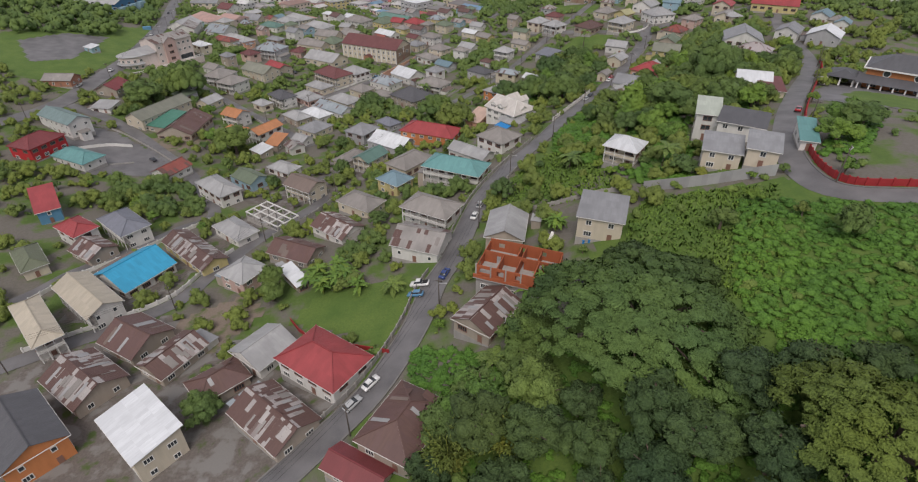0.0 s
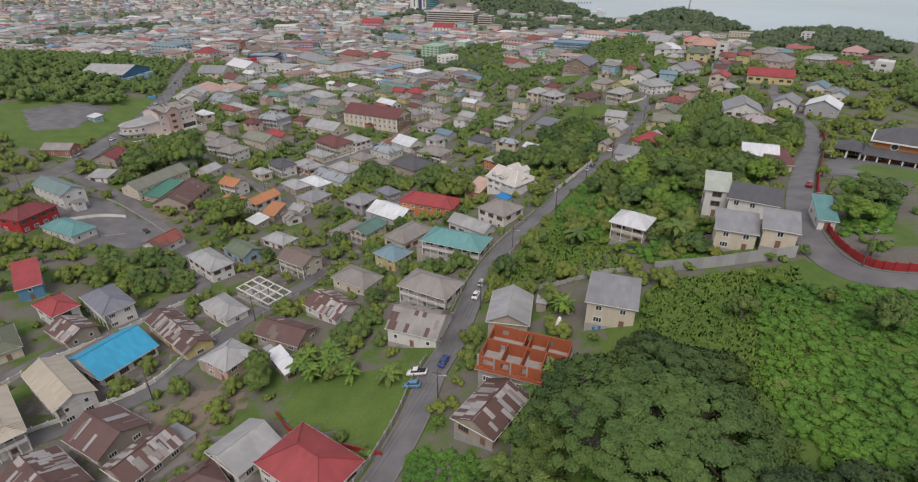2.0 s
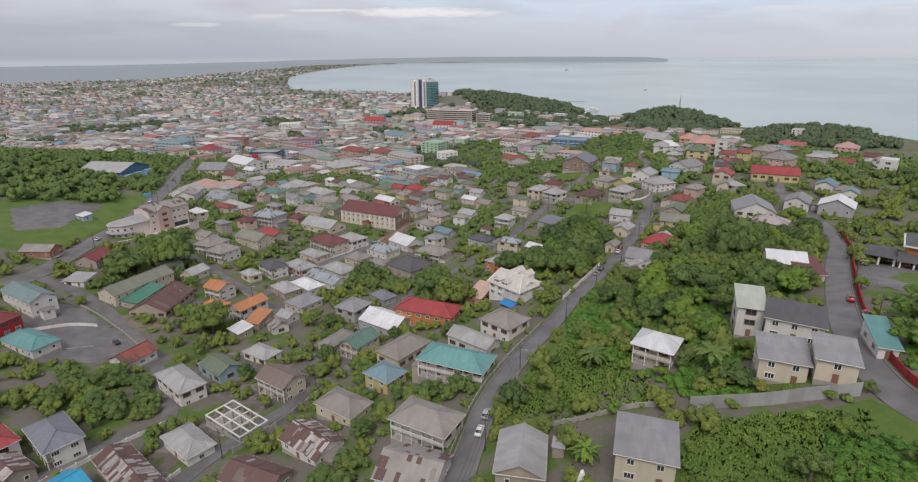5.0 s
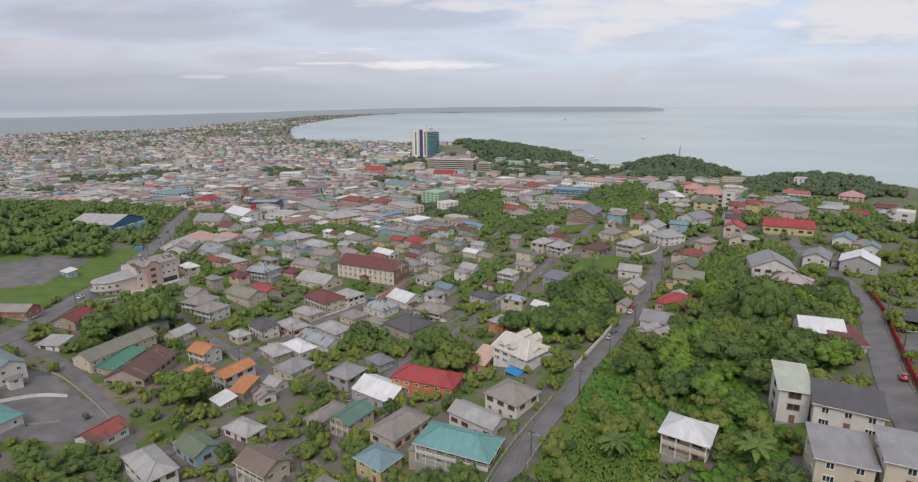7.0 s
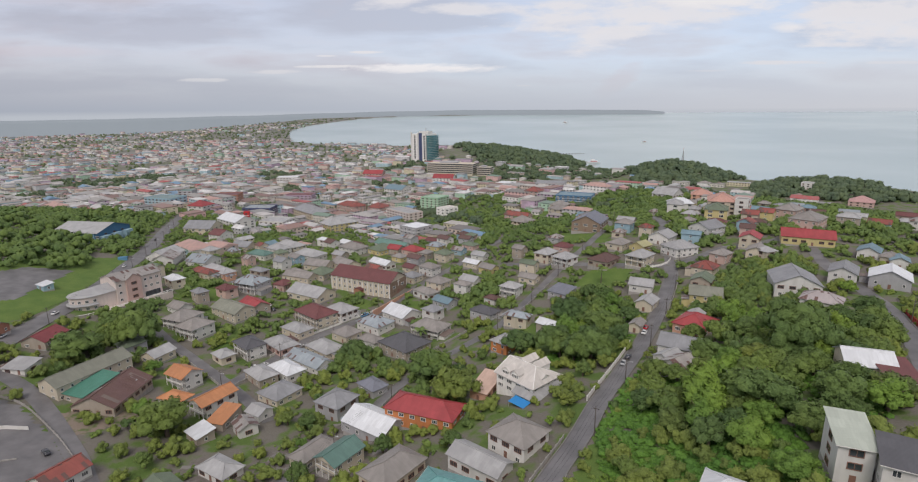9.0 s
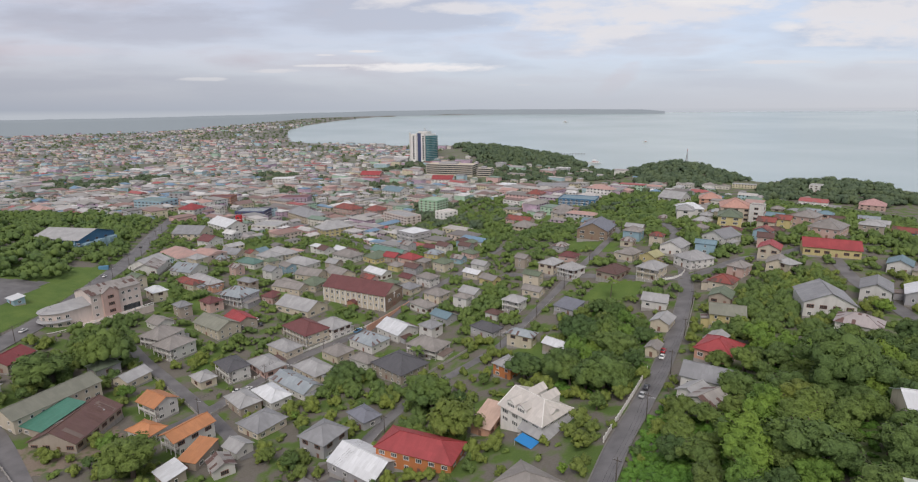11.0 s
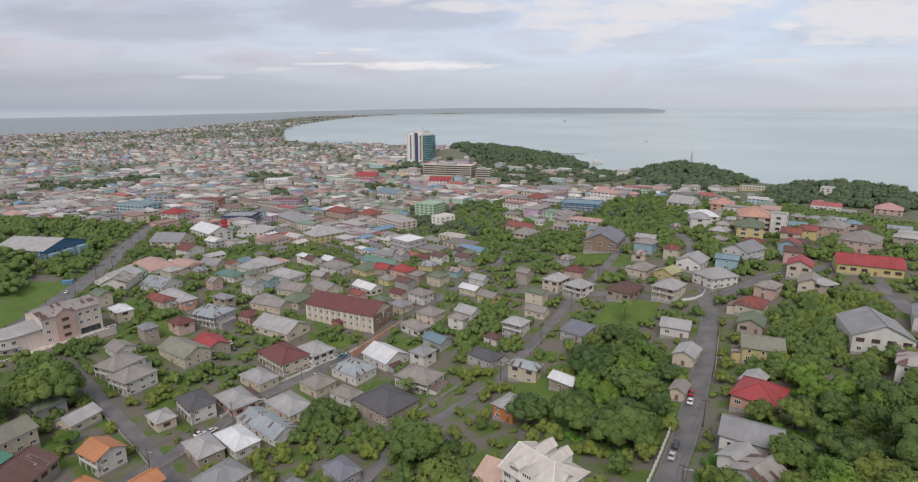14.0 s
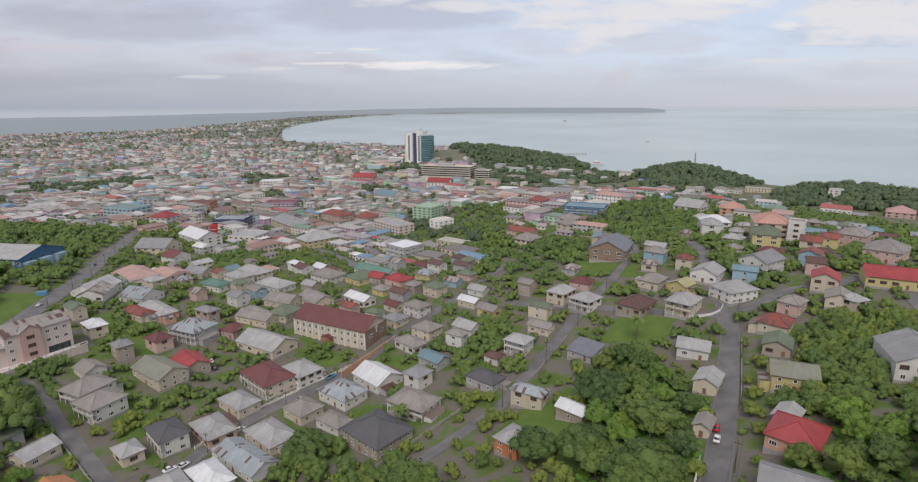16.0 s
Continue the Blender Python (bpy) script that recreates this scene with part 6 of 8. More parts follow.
ring_frame(-65.9, 170.3, 16.4, 8.7, -37, 3)
villa(22.5, 244.3, 18.3, 18.4, -49)
arena(-280, 492, 39, 35, -10)
church(-54.3, 399.5, 44.4, 19.6, -28)
shell(9.9, 108.8, 17.1, 10.8, -22, 7)
pink_house(-184, 359, 58)
tower(-47, 1262, -32)
slab_block(8, 1140, 92, 34, -20, 5, "long cream office block with dark window bands")
slab_block(70, 1118, 26, 20, -20, 4, "small cream office block beside the long one")
light_mast(437, 1085, 28, "grey steel lattice radio mast with red aerial on the wooded hill")

# ---- infill houses of the town ----
FILL_ROOF = ("pale", "tan", "grey", "pale", "tan", "weathered", "white", "redrust", "steel", "moss", "rust", "pale", "maroon", "steelblue")
FILL_WALL = ("white", "cream", "white", "pink", "greywall", "cream", "tan", "yellow", "lightblue")
WOODS = (
    ((-14, 72), (1, 82), (16, 89), (24, 92), (34, 89), (47, 80), (44, 68), (62, 66), (100, 40), (80, -10), (0, -10), (-24, 40)),
    ((56, 172), (44, 196), (52, 214), (62, 232), (84, 262), (92, 268), (120, 262), (146, 250), (126, 220), (104, 190), (92, 176), (76, 172)),
    ((34, 262), (44, 252), (62, 262), (84, 300), (72, 334), (54, 330), (40, 300)),
    ((-232, 400), (-236, 470), (-262, 520), (-300, 620), (-420, 640), (-460, 400), (-300, 370)),
    ((36, 436), (70, 430), (98, 470), (104, 545), (60, 600), (20, 560)),
    ((60, 1240), (230, 1190), (300, 1250), (150, 1600), (-60, 1560)),
    ((318, 985), (415, 935), (505, 1000), (500, 1160), (360, 1180)),
    ((400, 800), (520, 740), (585, 738), (615, 850), (600, 960), (480, 900)),
    ((260, 440), (330, 470), (420, 560), (430, 700), (360, 720), (300, 560)),
    ((205, 190), (260, 180), (330, 300), (300, 420), (235, 300)),
)


def wooded(x, y):
    return any(inside(x, y, p) for p in WOODS)


filled = 0
THICK = (((19, 595), (48, 626), (91, 555), (122, 603), (83, 453), (73, 427), (21, 472)), ((171, 678), (211, 692), (232, 643), (184, 527), (131, 442), (131, 537), (123, 577)), ((5, 680), (15, 784), (68, 762), (63, 658), (37, 633)))
for _ in range(4200):
    x, y = rng.uniform(-330, 300), rng.uniform(90, 520)
    if abs(x + 5) > 0.86 * (y + 25) or filled > 95 or wooded(x, y) or any(inside(x, y, p) for p in THICK):
        continue
    if y < 300 or (y < 380 and (x > 60 or rng.random() < 0.5)):
        continue
    if x < -190 and y < 520:
        continue
    if x > 190 and rng.random() < 0.4:
        continue
    w, d = rng.uniform(8, 13), rng.uniform(7, 10.5)
    if y > 520:
        w, d = w * 1.3, d * 1.2
    if not free(x, y, 0.5 * min(w, d) + 1.5) or not free(x, y, 3.0):
        continue
    c_, s_ = math.cos(radians(-38)), math.sin(radians(-38))
    if not all(free(x + (i * w / 2) * c_ - (j * d / 2) * s_, y + (i * w / 2) * s_ + (j * d / 2) * c_, 1.0) for i in (-1, 1) for j in (-1, 1)):
        continue
    house(rng.choice(FILL_ROOF), rng.choice(FILL_WALL), x, y, w, d, -38 + rng.uniform(-7, 7), rng.choice((3.6, 3.8, 5.8, 6.2)) + (2 if y > 560 and rng.random() < 0.4 else 0), rng.choice("hhgg" if y < 560 else "hgfg"), True)
    filled += 1


def grove(x, y):
    """Where trees crowd out the houses of the far town."""
    return noise.noise(Vector((x * 0.0075, y * 0.0042, 2.5))) + 0.4 * noise.noise(Vector((x * 0.02, y * 0.012, 0))) > (0.24 if y < 1500 else 0.14)


STREETS = (((-140, 600), (-120, 612), (-92, 602), (-52, 523), (-62, 500), (-104, 498), (-142, 529)), ((-200, 552), (-175, 592), (-142, 545), (-150, 522), (-179, 520)), ((-190, 690), (-150, 660), (-130, 690), (-160, 712)), ((-70, 655), (-36, 650), (-10, 664), (-30, 690)))


def far_town():
    """The town beyond, too many houses to count: walls, window strips and roofs, each joined."""
    r = random.Random(11)
    WV, WF, RV, RF, GV, GF = [], [], [], [], [], []

    def add_box(V, F, m, x0, x1, y0, y1, z0, z1):
        o = len(V)
        for p in ((x0, y0, z0), (x1, y0, z0), (x1, y1, z0), (x0, y1, z0), (x0, y0, z1), (x1, y0, z1), (x1, y1, z1), (x0, y1, z1)):
            V.append(tuple(m @ Vector(p)))
        F.extend([tuple(o + i for i in f) for f in ((4, 5, 6, 7), (0, 1, 5, 4), (1, 2, 6, 5), (2, 3, 7, 6), (3, 0, 4, 7))])

    y = 470.0
    while y < 3500:
        gap = 14.0 + (y - 470) * 0.0075
        x = -0.90 * y
        while x < 0.62 * y:
            x += gap * r.uniform(0.8, 1.4)
            px, py = x + r.uniform(-4, 4), y + r.uniform(-5, 5)
            if inland(px, py) < 60 or wooded(px, py) or (py > 600 and grove(px, py)) or any(inside(px, py, p) for p in THICK) or r.random() < 0.16 + max(0.0, (py - 1500) / 6000) or (px > 240 and r.random() < 0.6):
                continue
            if py > 1000 and 30 < px and r.random() < 0.5:
                continue
            if py < 1400 and not free(px, py, 6.0) or (py < 640 and px < -215) or (py < 800 and px > 170 and r.random() < 0.5):
                continue
            if any(inside(px, py, p) for p in STREETS):
                continue
            big = r.random() < (0.10 if py < 640 else 0.34 if py < 1400 else 0.14)
            w, d, h = r.uniform(8, 14), r.uniform(7, 10.5), r.choice((3.2, 3.4, 3.6, 6.0))
            if big:
                w, d, h = r.uniform(16, 34), r.uniform(11, 17), r.choice((5, 6, 7, 9))
            m = pose(px, py, float(ground(px, py)), 0, 0, (-38 if py < 1200 else -20) + r.choice((0, 0, 90)) + r.uniform(-6, 6))
            add_box(WV, WF, m, -w / 2, w / 2, -d / 2, d / 2, -5, h)
            if big and r.random() < 0.5:
                add_box(RV, RF, m, -w / 2 - 0.2, w / 2 + 0.2, -d / 2 - 0.2, d / 2 + 0.2, h + 0.02, h + 0.7)
            else:
                o = len(RV)
                hip = r.choice((0.0, d * 0.4))
                rise = r.uniform(0.14, 0.24) * d
                for p in ((-w / 2 - 0.5, -d / 2 - 0.5, h), (w / 2 + 0.5, -d / 2 - 0.5, h), (w / 2 + 0.5, d / 2 + 0.5, h), (-w / 2 - 0.5, d / 2 + 0.5, h), (-w / 2 + hip, 0, h + rise), (w / 2 - hip, 0, h + rise)):
                    RV.append(tuple(m @ Vector(p)))
                RF.extend([tuple(o + i for i in f) for f in ((0, 1, 5, 4), (2, 3, 4, 5), (1, 2, 5), (3, 0, 4), (3, 2, 1, 0))])
            if py < 950:
                for s in range(max(1, int(h / 3))):
                    z = s * 3.1 + 1.9
                    n_ = max(2, int(w / 4))
                    for k in range(n_):
                        c = (k + 0.5 - n_ / 2) * w / n_
                        for yy in (-d / 2,):
                            add_box(GV, GF, m, c - 0.8, c + 0.8, yy - 0.06, yy + 0.06, z - 0.6, z + 0.6)
                    for k in (-d / 4, d / 4):
                        for xx in (w / 2,):
                            add_box(GV, GF, m, xx - 0.06, xx + 0.06, k - 0.7, k + 0.7, z - 0.6, z + 0.6)
        y += gap * 0.95
    root = tagged(new("far_town"), "distant town of low pale houses under many roofs", "town", kind="stuff")
    for name, V, F, mat in (("wall", WV, WF, TOWN_WALL), ("roof", RV, RF, TOWN_ROOF), ("window", GV, GF, GLASS)):
        ob = piece(name, raw_mesh(name, V, F, mat), root)
        tagged(ob, kind="stuff")


far_town()

# ---- trees ----


def ico(level):
    bm = bmesh.new()
    bmesh.ops.create_icosphere(bm, subdivisions=level, radius=1.0)
    V = np.array([v.co[:] for v in bm.verts])
    F = np.array([[v.index for v in f.verts] for f in bm.faces])
    bm.free()
    return V, F


ICO = {1: ico(1), 2: ico(2)}


def clump_shape(C, R, leaves, leaf, r, level=1, squash=1.0, lift=0.42):
    """Leafy clumps at C with radii R: a lumpy mass each, broken up by leaf sprays standing out of it."""
    IV, IF = ICO[level]
    V, N, inner, quads, n = [], [], [], [], 0
    for c, q in zip(C, R):
        lump = r.uniform(0.80, 1.16, (len(IV), 1)) * (1, 1, squash)
        v = IV * q * 0.86 * lump + c
        V.append(v)
        N.append(IV * (1, 1, 1.1) + c * 0.35 + (0, 0, lift))
        inner.append(IF + n)
        n += len(v)
    for c, q in zip(C, R):
        d = r.normal(size=(leaves, 3))
        d /= np.linalg.norm(d, axis=1)[:, None]
        d[:, 2] = np.where(d[:, 2] < -0.3, -d[:, 2], d[:, 2])
        p = c + d * (1, 1, squash) * q * r.uniform(0.80, 1.16, (leaves, 1))
        nrm = d * 0.9 + r.normal(size=(leaves, 3)) * 0.5 + (0, 0, 0.3)
        nrm /= np.linalg.norm(nrm, axis=1)[:, None]
        a = np.cross(nrm, r.normal(size=(leaves, 3)))
        a /= np.linalg.norm(a, axis=1)[:, None]
        b = np.cross(nrm, a)
        s = leaf * r.uniform(0.6, 1.3, (leaves, 1))
        V.append(np.stack([p - a * s, p - b * s * 0.6, p + a * s, p + b * s * 0.6], 1).reshape(-1, 3))
        N.append(np.repeat(d * (1, 1, 1.1) + c * 0.35 + (0, 0, lift) + r.normal(size=(leaves, 3)) * 0.30, 4, axis=0))
        quads.append(np.arange(leaves * 4).reshape(-1, 4) + n)
        n += leaves * 4
    N = np.concatenate(N)
    return np.concatenate(V), np.concatenate(inner), np.concatenate(quads), N / np.linalg.norm(N, axis=1)[:, None]


def crown_data(seed, clumps, leaves, leaf, spread=0.42, flatness=0.75, level=1):
    """Unit crown of leafy clumps. Returns vertices, mass triangles, leaf quads and normals."""
    r = np.random.RandomState(seed)
    C = r.normal(size=(clumps, 3))
    C /= np.linalg.norm(C, axis=1)[:, None]
    C[:, 2] = np.abs(C[:, 2]) * 1.1 - 0.28
    C *= r.uniform(0.42, 0.80, (clumps, 1))
    C[:, 2] *= flatness
    C[0] = (0, 0, 0.1)
    R = r.uniform(0.62, 1.15, clumps) * spread
    R[0] = 0.5
    return clump_shape(C, R, leaves, leaf, r, level)


def crown_mesh(seed, tone, clumps, leaves, leaf, spread=0.42, flatness=0.75, level=1):
    V, tris, quads, N = crown_data(seed, clumps, leaves, leaf, spread, flatness, level)
    return quick_mesh("crown", V, tris, quads, LEAF[tone], LEAF[tone], normals=N)


def trunk_mesh(seed):
    """Tapered trunk of unit height with limbs that fork into the crown."""
    r = random.Random(seed)
    V, F = [], []

    def limb(points, radii):
        o = len(V)
        for (p, q) in zip(points, radii):
            for k in range(6):
                a = k * math.pi / 3
                V.append((p[0] + q * math.cos(a), p[1] + q * math.sin(a), p[2]))
        for i in range(len(points) - 1):
            for k in range(6):
                F.append((o + i * 6 + k, o + i * 6 + (k + 1) % 6, o + (i + 1) * 6 + (k + 1) % 6, o + (i + 1) * 6 + k))

    limb([(0, 0, -0.1), (0.01, 0, 0.3), (0.03, 0.02, 0.62), (0.05, 0.03, 0.95)], [0.075, 0.055, 0.045, 0.02])
    for k in range(5):
        a = k * 1.26 + r.uniform(-0.3, 0.3)
        z = r.uniform(0.38, 0.6)
        e = r.uniform(0.3, 0.5)
        limb([(0.02, 0.01, z), (e * 0.5 * math.cos(a), e * 0.5 * math.sin(a), z + 0.16), (e * math.cos(a), e * math.sin(a), z + 0.34)], [0.032, 0.022, 0.008])
    return smooth(raw_mesh("trunk", V, F, BARK))


TRUNKS = [trunk_mesh(k) for k in range(3)]
CROWNS = {
    "small": [crown_mesh(20 + k, t, 14, 34, 0.075, 0.34, 0.95) for k, t in enumerate(("mid", "fresh", "deep", "mid", "yellowish", "fresh"))],
    "tree": [crown_mesh(40 + k, t, 38, 44, 0.050, 0.27, 0.85) for k, t in enumerate(("mid", "deep", "mid", "fresh", "deep", "mid"))],
    "dark": [crown_mesh(80 + k, "dark", 38, 44, 0.050, 0.27, 0.85) for k in range(2)],
    "great": [crown_mesh(60 + k, t, 85, 64, 0.030, 0.21, 0.62) for k, t in enumerate(("deep", "mid", "deep"))],
}
TREEWORD = {"dark": "dark green broad-leaved tree in the shady wood", "small": "small leafy garden tree with bushy green crown", "tree": "broad-leaved green tree with rounded uneven crown", "great": "huge spreading tree with dense green canopy"}
tree_count = 0


def tree(kind, x, y, r, height, pick=None, group="trees"):
    global tree_count
    z = float(ground(x, y))
    root = new("tree")
    root.matrix_world = pose(x, y, z, 0, 0, rng.uniform(0, 360))
    ob = piece("trunk", TRUNKS[tree_count % 3], root)
    ob.matrix_basis = Matrix.Diagonal((height * 0.8, height * 0.8, height * 0.85, 1))
    crowns = CROWNS[kind]
    me = crowns[pick if pick is not None else rng.randrange(len(crowns))]
    rise = {"small": 0.95, "tree": 0.85, "dark": 0.85, "great": 0.62}[kind]
    tall = max(height * 0.62, r * 0.7)
    ob = piece("crown", me, root, Matrix.Translation((0, 0, height - tall * 0.80)) @ Matrix.Diagonal((r * rng.uniform(0.95, 1.15), r * rng.uniform(0.9, 1.1), tall / rise * 0.80, 1)))
    tagged(root, TREEWORD[kind], "tree", group)
    tree_count += 1
    return root


def frond_mesh(length, droop, pairs, leaf, tone):
    V, F = [], []
    mid = [(t * length, 0, 0.35 * length * t - droop * length * t * t) for t in np.linspace(0, 1, pairs + 1)]
    for i in range(pairs):
        a, b = Vector(mid[i]), Vector(mid[i + 1])
        w = leaf * math.sin(math.pi * (0.12 + 0.85 * (i + 0.5) / pairs))
        for s in (-1, 1):
            o = len(V)
            V += [tuple(a), tuple(b), tuple(b + Vector((0.35 * w, s * w, -0.35 * w))), tuple(a + Vector((0.25 * w, s * w, -0.35 * w)))]
            F.append((o, o + 1, o + 2, o + 3) if s < 0 else (o + 3, o + 2, o + 1, o))
    return raw_mesh("frond", V, F, LEAF[tone])


PALM_FROND = frond_mesh(3.6, 0.75, 10, 0.75, "mid")
BANANA_LEAF = frond_mesh(2.6, 0.85, 5, 0.48, "fresh")


def palm(x, y, h):
    root = new("palm_tree")
    root.matrix_world = pose(x, y, float(ground(x, y)))
    V, F = [], []
    for i in range(9):
        f = i / 8
        for k in range(7):
            a = k * math.tau / 7
            q = 0.24 - 0.10 * f
            V.append((0.5 * f * f + q * math.cos(a), q * math.sin(a), -0.5 + (h + 0.5) * f))
    for i in range(8):
        for k in range(7):
            F.append((i * 7 + k, i * 7 + (k + 1) % 7, (i + 1) * 7 + (k + 1) % 7, (i + 1) * 7 + k))
    piece("trunk", smooth(raw_mesh("trunk", V, F, BARK)), root)
    for k in range(14):
        piece("frond", PALM_FROND, root, pose(0.5, 0, h, 0, rng.uniform(-35, 20), k * 137.5))
    tagged(root, "palm tree with arching green fronds", "palm", "palms")


def banana(x, y, h):
    root = new("banana_plant")
    root.matrix_world = pose(x, y, float(ground(x, y)))
    for s in range(rng.randrange(2, 5)):
        dx, dy, hh = rng.uniform(-1.3, 1.3), rng.uniform(-1.3, 1.3), h * rng.uniform(0.7, 1.1)
        bm = bmesh.new()
        beam(bm, (dx, dy, -0.3), (dx, dy, hh), 0.11)
        part("stem", bm, LEAF["yellowish"], root)
        for k in range(8):
            piece("leaf", BANANA_LEAF, root, pose(dx, dy, hh, 0, rng.uniform(-50, 5), k * 137.5))
    tagged(root, "clump of banana plants with broad torn leaves", "banana plant", "banana plants")


tree("tree", 9.1, 86.8, 7.1, 10.6)
tree("tree", 0.1, 72.8, 7.7, 11.5, 3)
tree("tree", -7.2, 72.2, 5.0, 8.0, 4)
tree("tree", -53.4, 126.2, 4.7, 9.4)
tree("tree", -52.8, 122.7, 4.1, 8.3)
tree("tree", -57.1, 84.6, 4.5, 7.1)
banana(-36.8, 124.9, 3.7)
banana(-32.4, 126.1, 3.7)
banana(-42.5, 130.0, 3.9)
banana(-28.6, 120.4, 3.0)
banana(-35.6, 130.8, 3.8)
banana(-38.7, 123.1, 3.4)
banana(-43.2, 126.5, 3.5)
palm(-20.7, 117.5, 2.9)
palm(31.2, 163.0, 3.8)
palm(2.0, 84.6, 3.5)
for hx, hy, hr in ((57, 131, 2.2), (61, 128.5, 1.8), (66, 124.5, 1.6), (73, 124, 1.7), (63, 148, 2.4), (60, 153, 2.6), (40, 149, 1.8), (44, 147.5, 2.0), (49, 148.5, 1.9), (38.5, 155, 2.2), (52, 152, 2.0), (25, 113, 1.5), (37, 116, 1.6)):
    tree("small", hx, hy, hr, hr * 1.5, group="garden trees")
banana(15.1, 102.6, 3.5)
banana(11.6, 103.2, 2.8)
banana(21.3, 126.7, 3.3)
palm(52.0, 143.0, 6.3)
palm(31.5, 161.8, 4.5)
tree("great", 47.3, 255.7, 11.2, 13.5, 0)
tree("great", 37.9, 274.5, 10.0, 11.9, 2)
tree("great", 50.4, 257.3, 9.9, 10.9, 0)
tree("tree", 60.0, 284.5, 9.3, 11.2, 2)
tree("tree", 38.5, 267.1, 7.5, 9.8, 0)
tree("great", 51.4, 308.9, 10.3, 12.4, 2)
tree("tree", 24.7, 281.0, 8.0, 11.2, 1)
tree("tree", -2.4, 245.0, 10.4, 15.6, 0)
tree("tree", -10.8, 270.9, 9.8, 13.8, 1)
tree("great", -148.7, 308.0, 12.0, 19.1, 1)
tree("tree", -162.3, 288.5, 10.9, 15.3, 2)
tree("tree", -101.5, 239.7, 9.6, 14.4, 1)
tree("tree", 60.4, 194.0, 8.9, 13.3, 3)
tree("tree", 68.5, 187.3, 9.0, 13.6, 2)
tree("great", 98.4, 219.8, 12.3, 18.5, 0)
palm(-18.9, 318.8, 6.2)
palm(-100.4, 395.1, 5.9)
palm(76.2, 345.3, 10.2)
tree("tree", -107.0, 342.0, 4.0, 7.0)
tree("tree", -47.5, 303.3, 8.3, 11.6)
tree("tree", 91.2, 135.4, 5.8, 7.0, 3)
tree("tree", 102.8, 143.5, 6.3, 7.6, 1)
tree("tree", 101.2, 148.7, 5.5, 6.6, 3)
tree("tree", 54.5, 136.2, 4.2, 5.9, 1)
tree("tree", 60.6, 159.9, 4.9, 6.8, 3)


def canopy_tree(x, y, z, radius, rise, count, q0, q1, tone, seed, label):
    """A wide umbrella crown of flat leafy sprays on spreading limbs; z: the height of its top."""
    r = np.random.RandomState(seed)
    zg = float(ground(x, y))
    root = new("tree")
    root.matrix_world = pose(x, y, zg)
    C, R = [], []
    while len(C) < count:
        a, f = r.uniform(0, math.tau), math.sqrt(r.uniform(0, 1))
        edge = 1 + 0.14 * math.sin(3 * a + seed) + 0.09 * math.sin(7 * a + 2 * seed)
        px, py = radius * edge * f * math.cos(a), radius * edge * f * math.sin(a)
        swell = 0.8 * noise.noise(Vector((px * 0.13, py * 0.13, seed)))
        C.append((px, py, z - zg - rise * f**2.6 + swell - r.uniform(0, 0.8)))
        R.append(r.uniform(q0, q1) * (1.0 - 0.2 * f))
    V, tris, quads, N = clump_shape(np.array(C), np.array(R), 50, 0.24, r, 1, 0.42, 0.6)
    N = N + (0, 0, 0.4)
    N /= np.linalg.norm(N, axis=1)[:, None]
    piece("crown", quick_mesh("crown", V, tris, quads, LEAF[tone], LEAF[tone], normals=N), root)
    bm = bmesh.new()
    fork = Vector((0, 0, 0.35 * (z - zg)))
    beam(bm, (0, 0, -1.0), fork, 0.7)
    for k in range(9):
        a = k * 0.7
        mid = Vector((0.45 * radius * math.cos(a), 0.45 * radius * math.sin(a), z - zg - 0.30 * rise - 2.6))
        tip = Vector((0.85 * radius * math.cos(a + 0.12), 0.85 * radius * math.sin(a + 0.12), z - zg - 0.75 * rise - 1.0))
        beam(bm, fork, mid, 0.28)
        beam(bm, mid, tip, 0.14)
    part("trunk", bm, BARK, root)
    tagged(root, label, "tree", "wood")


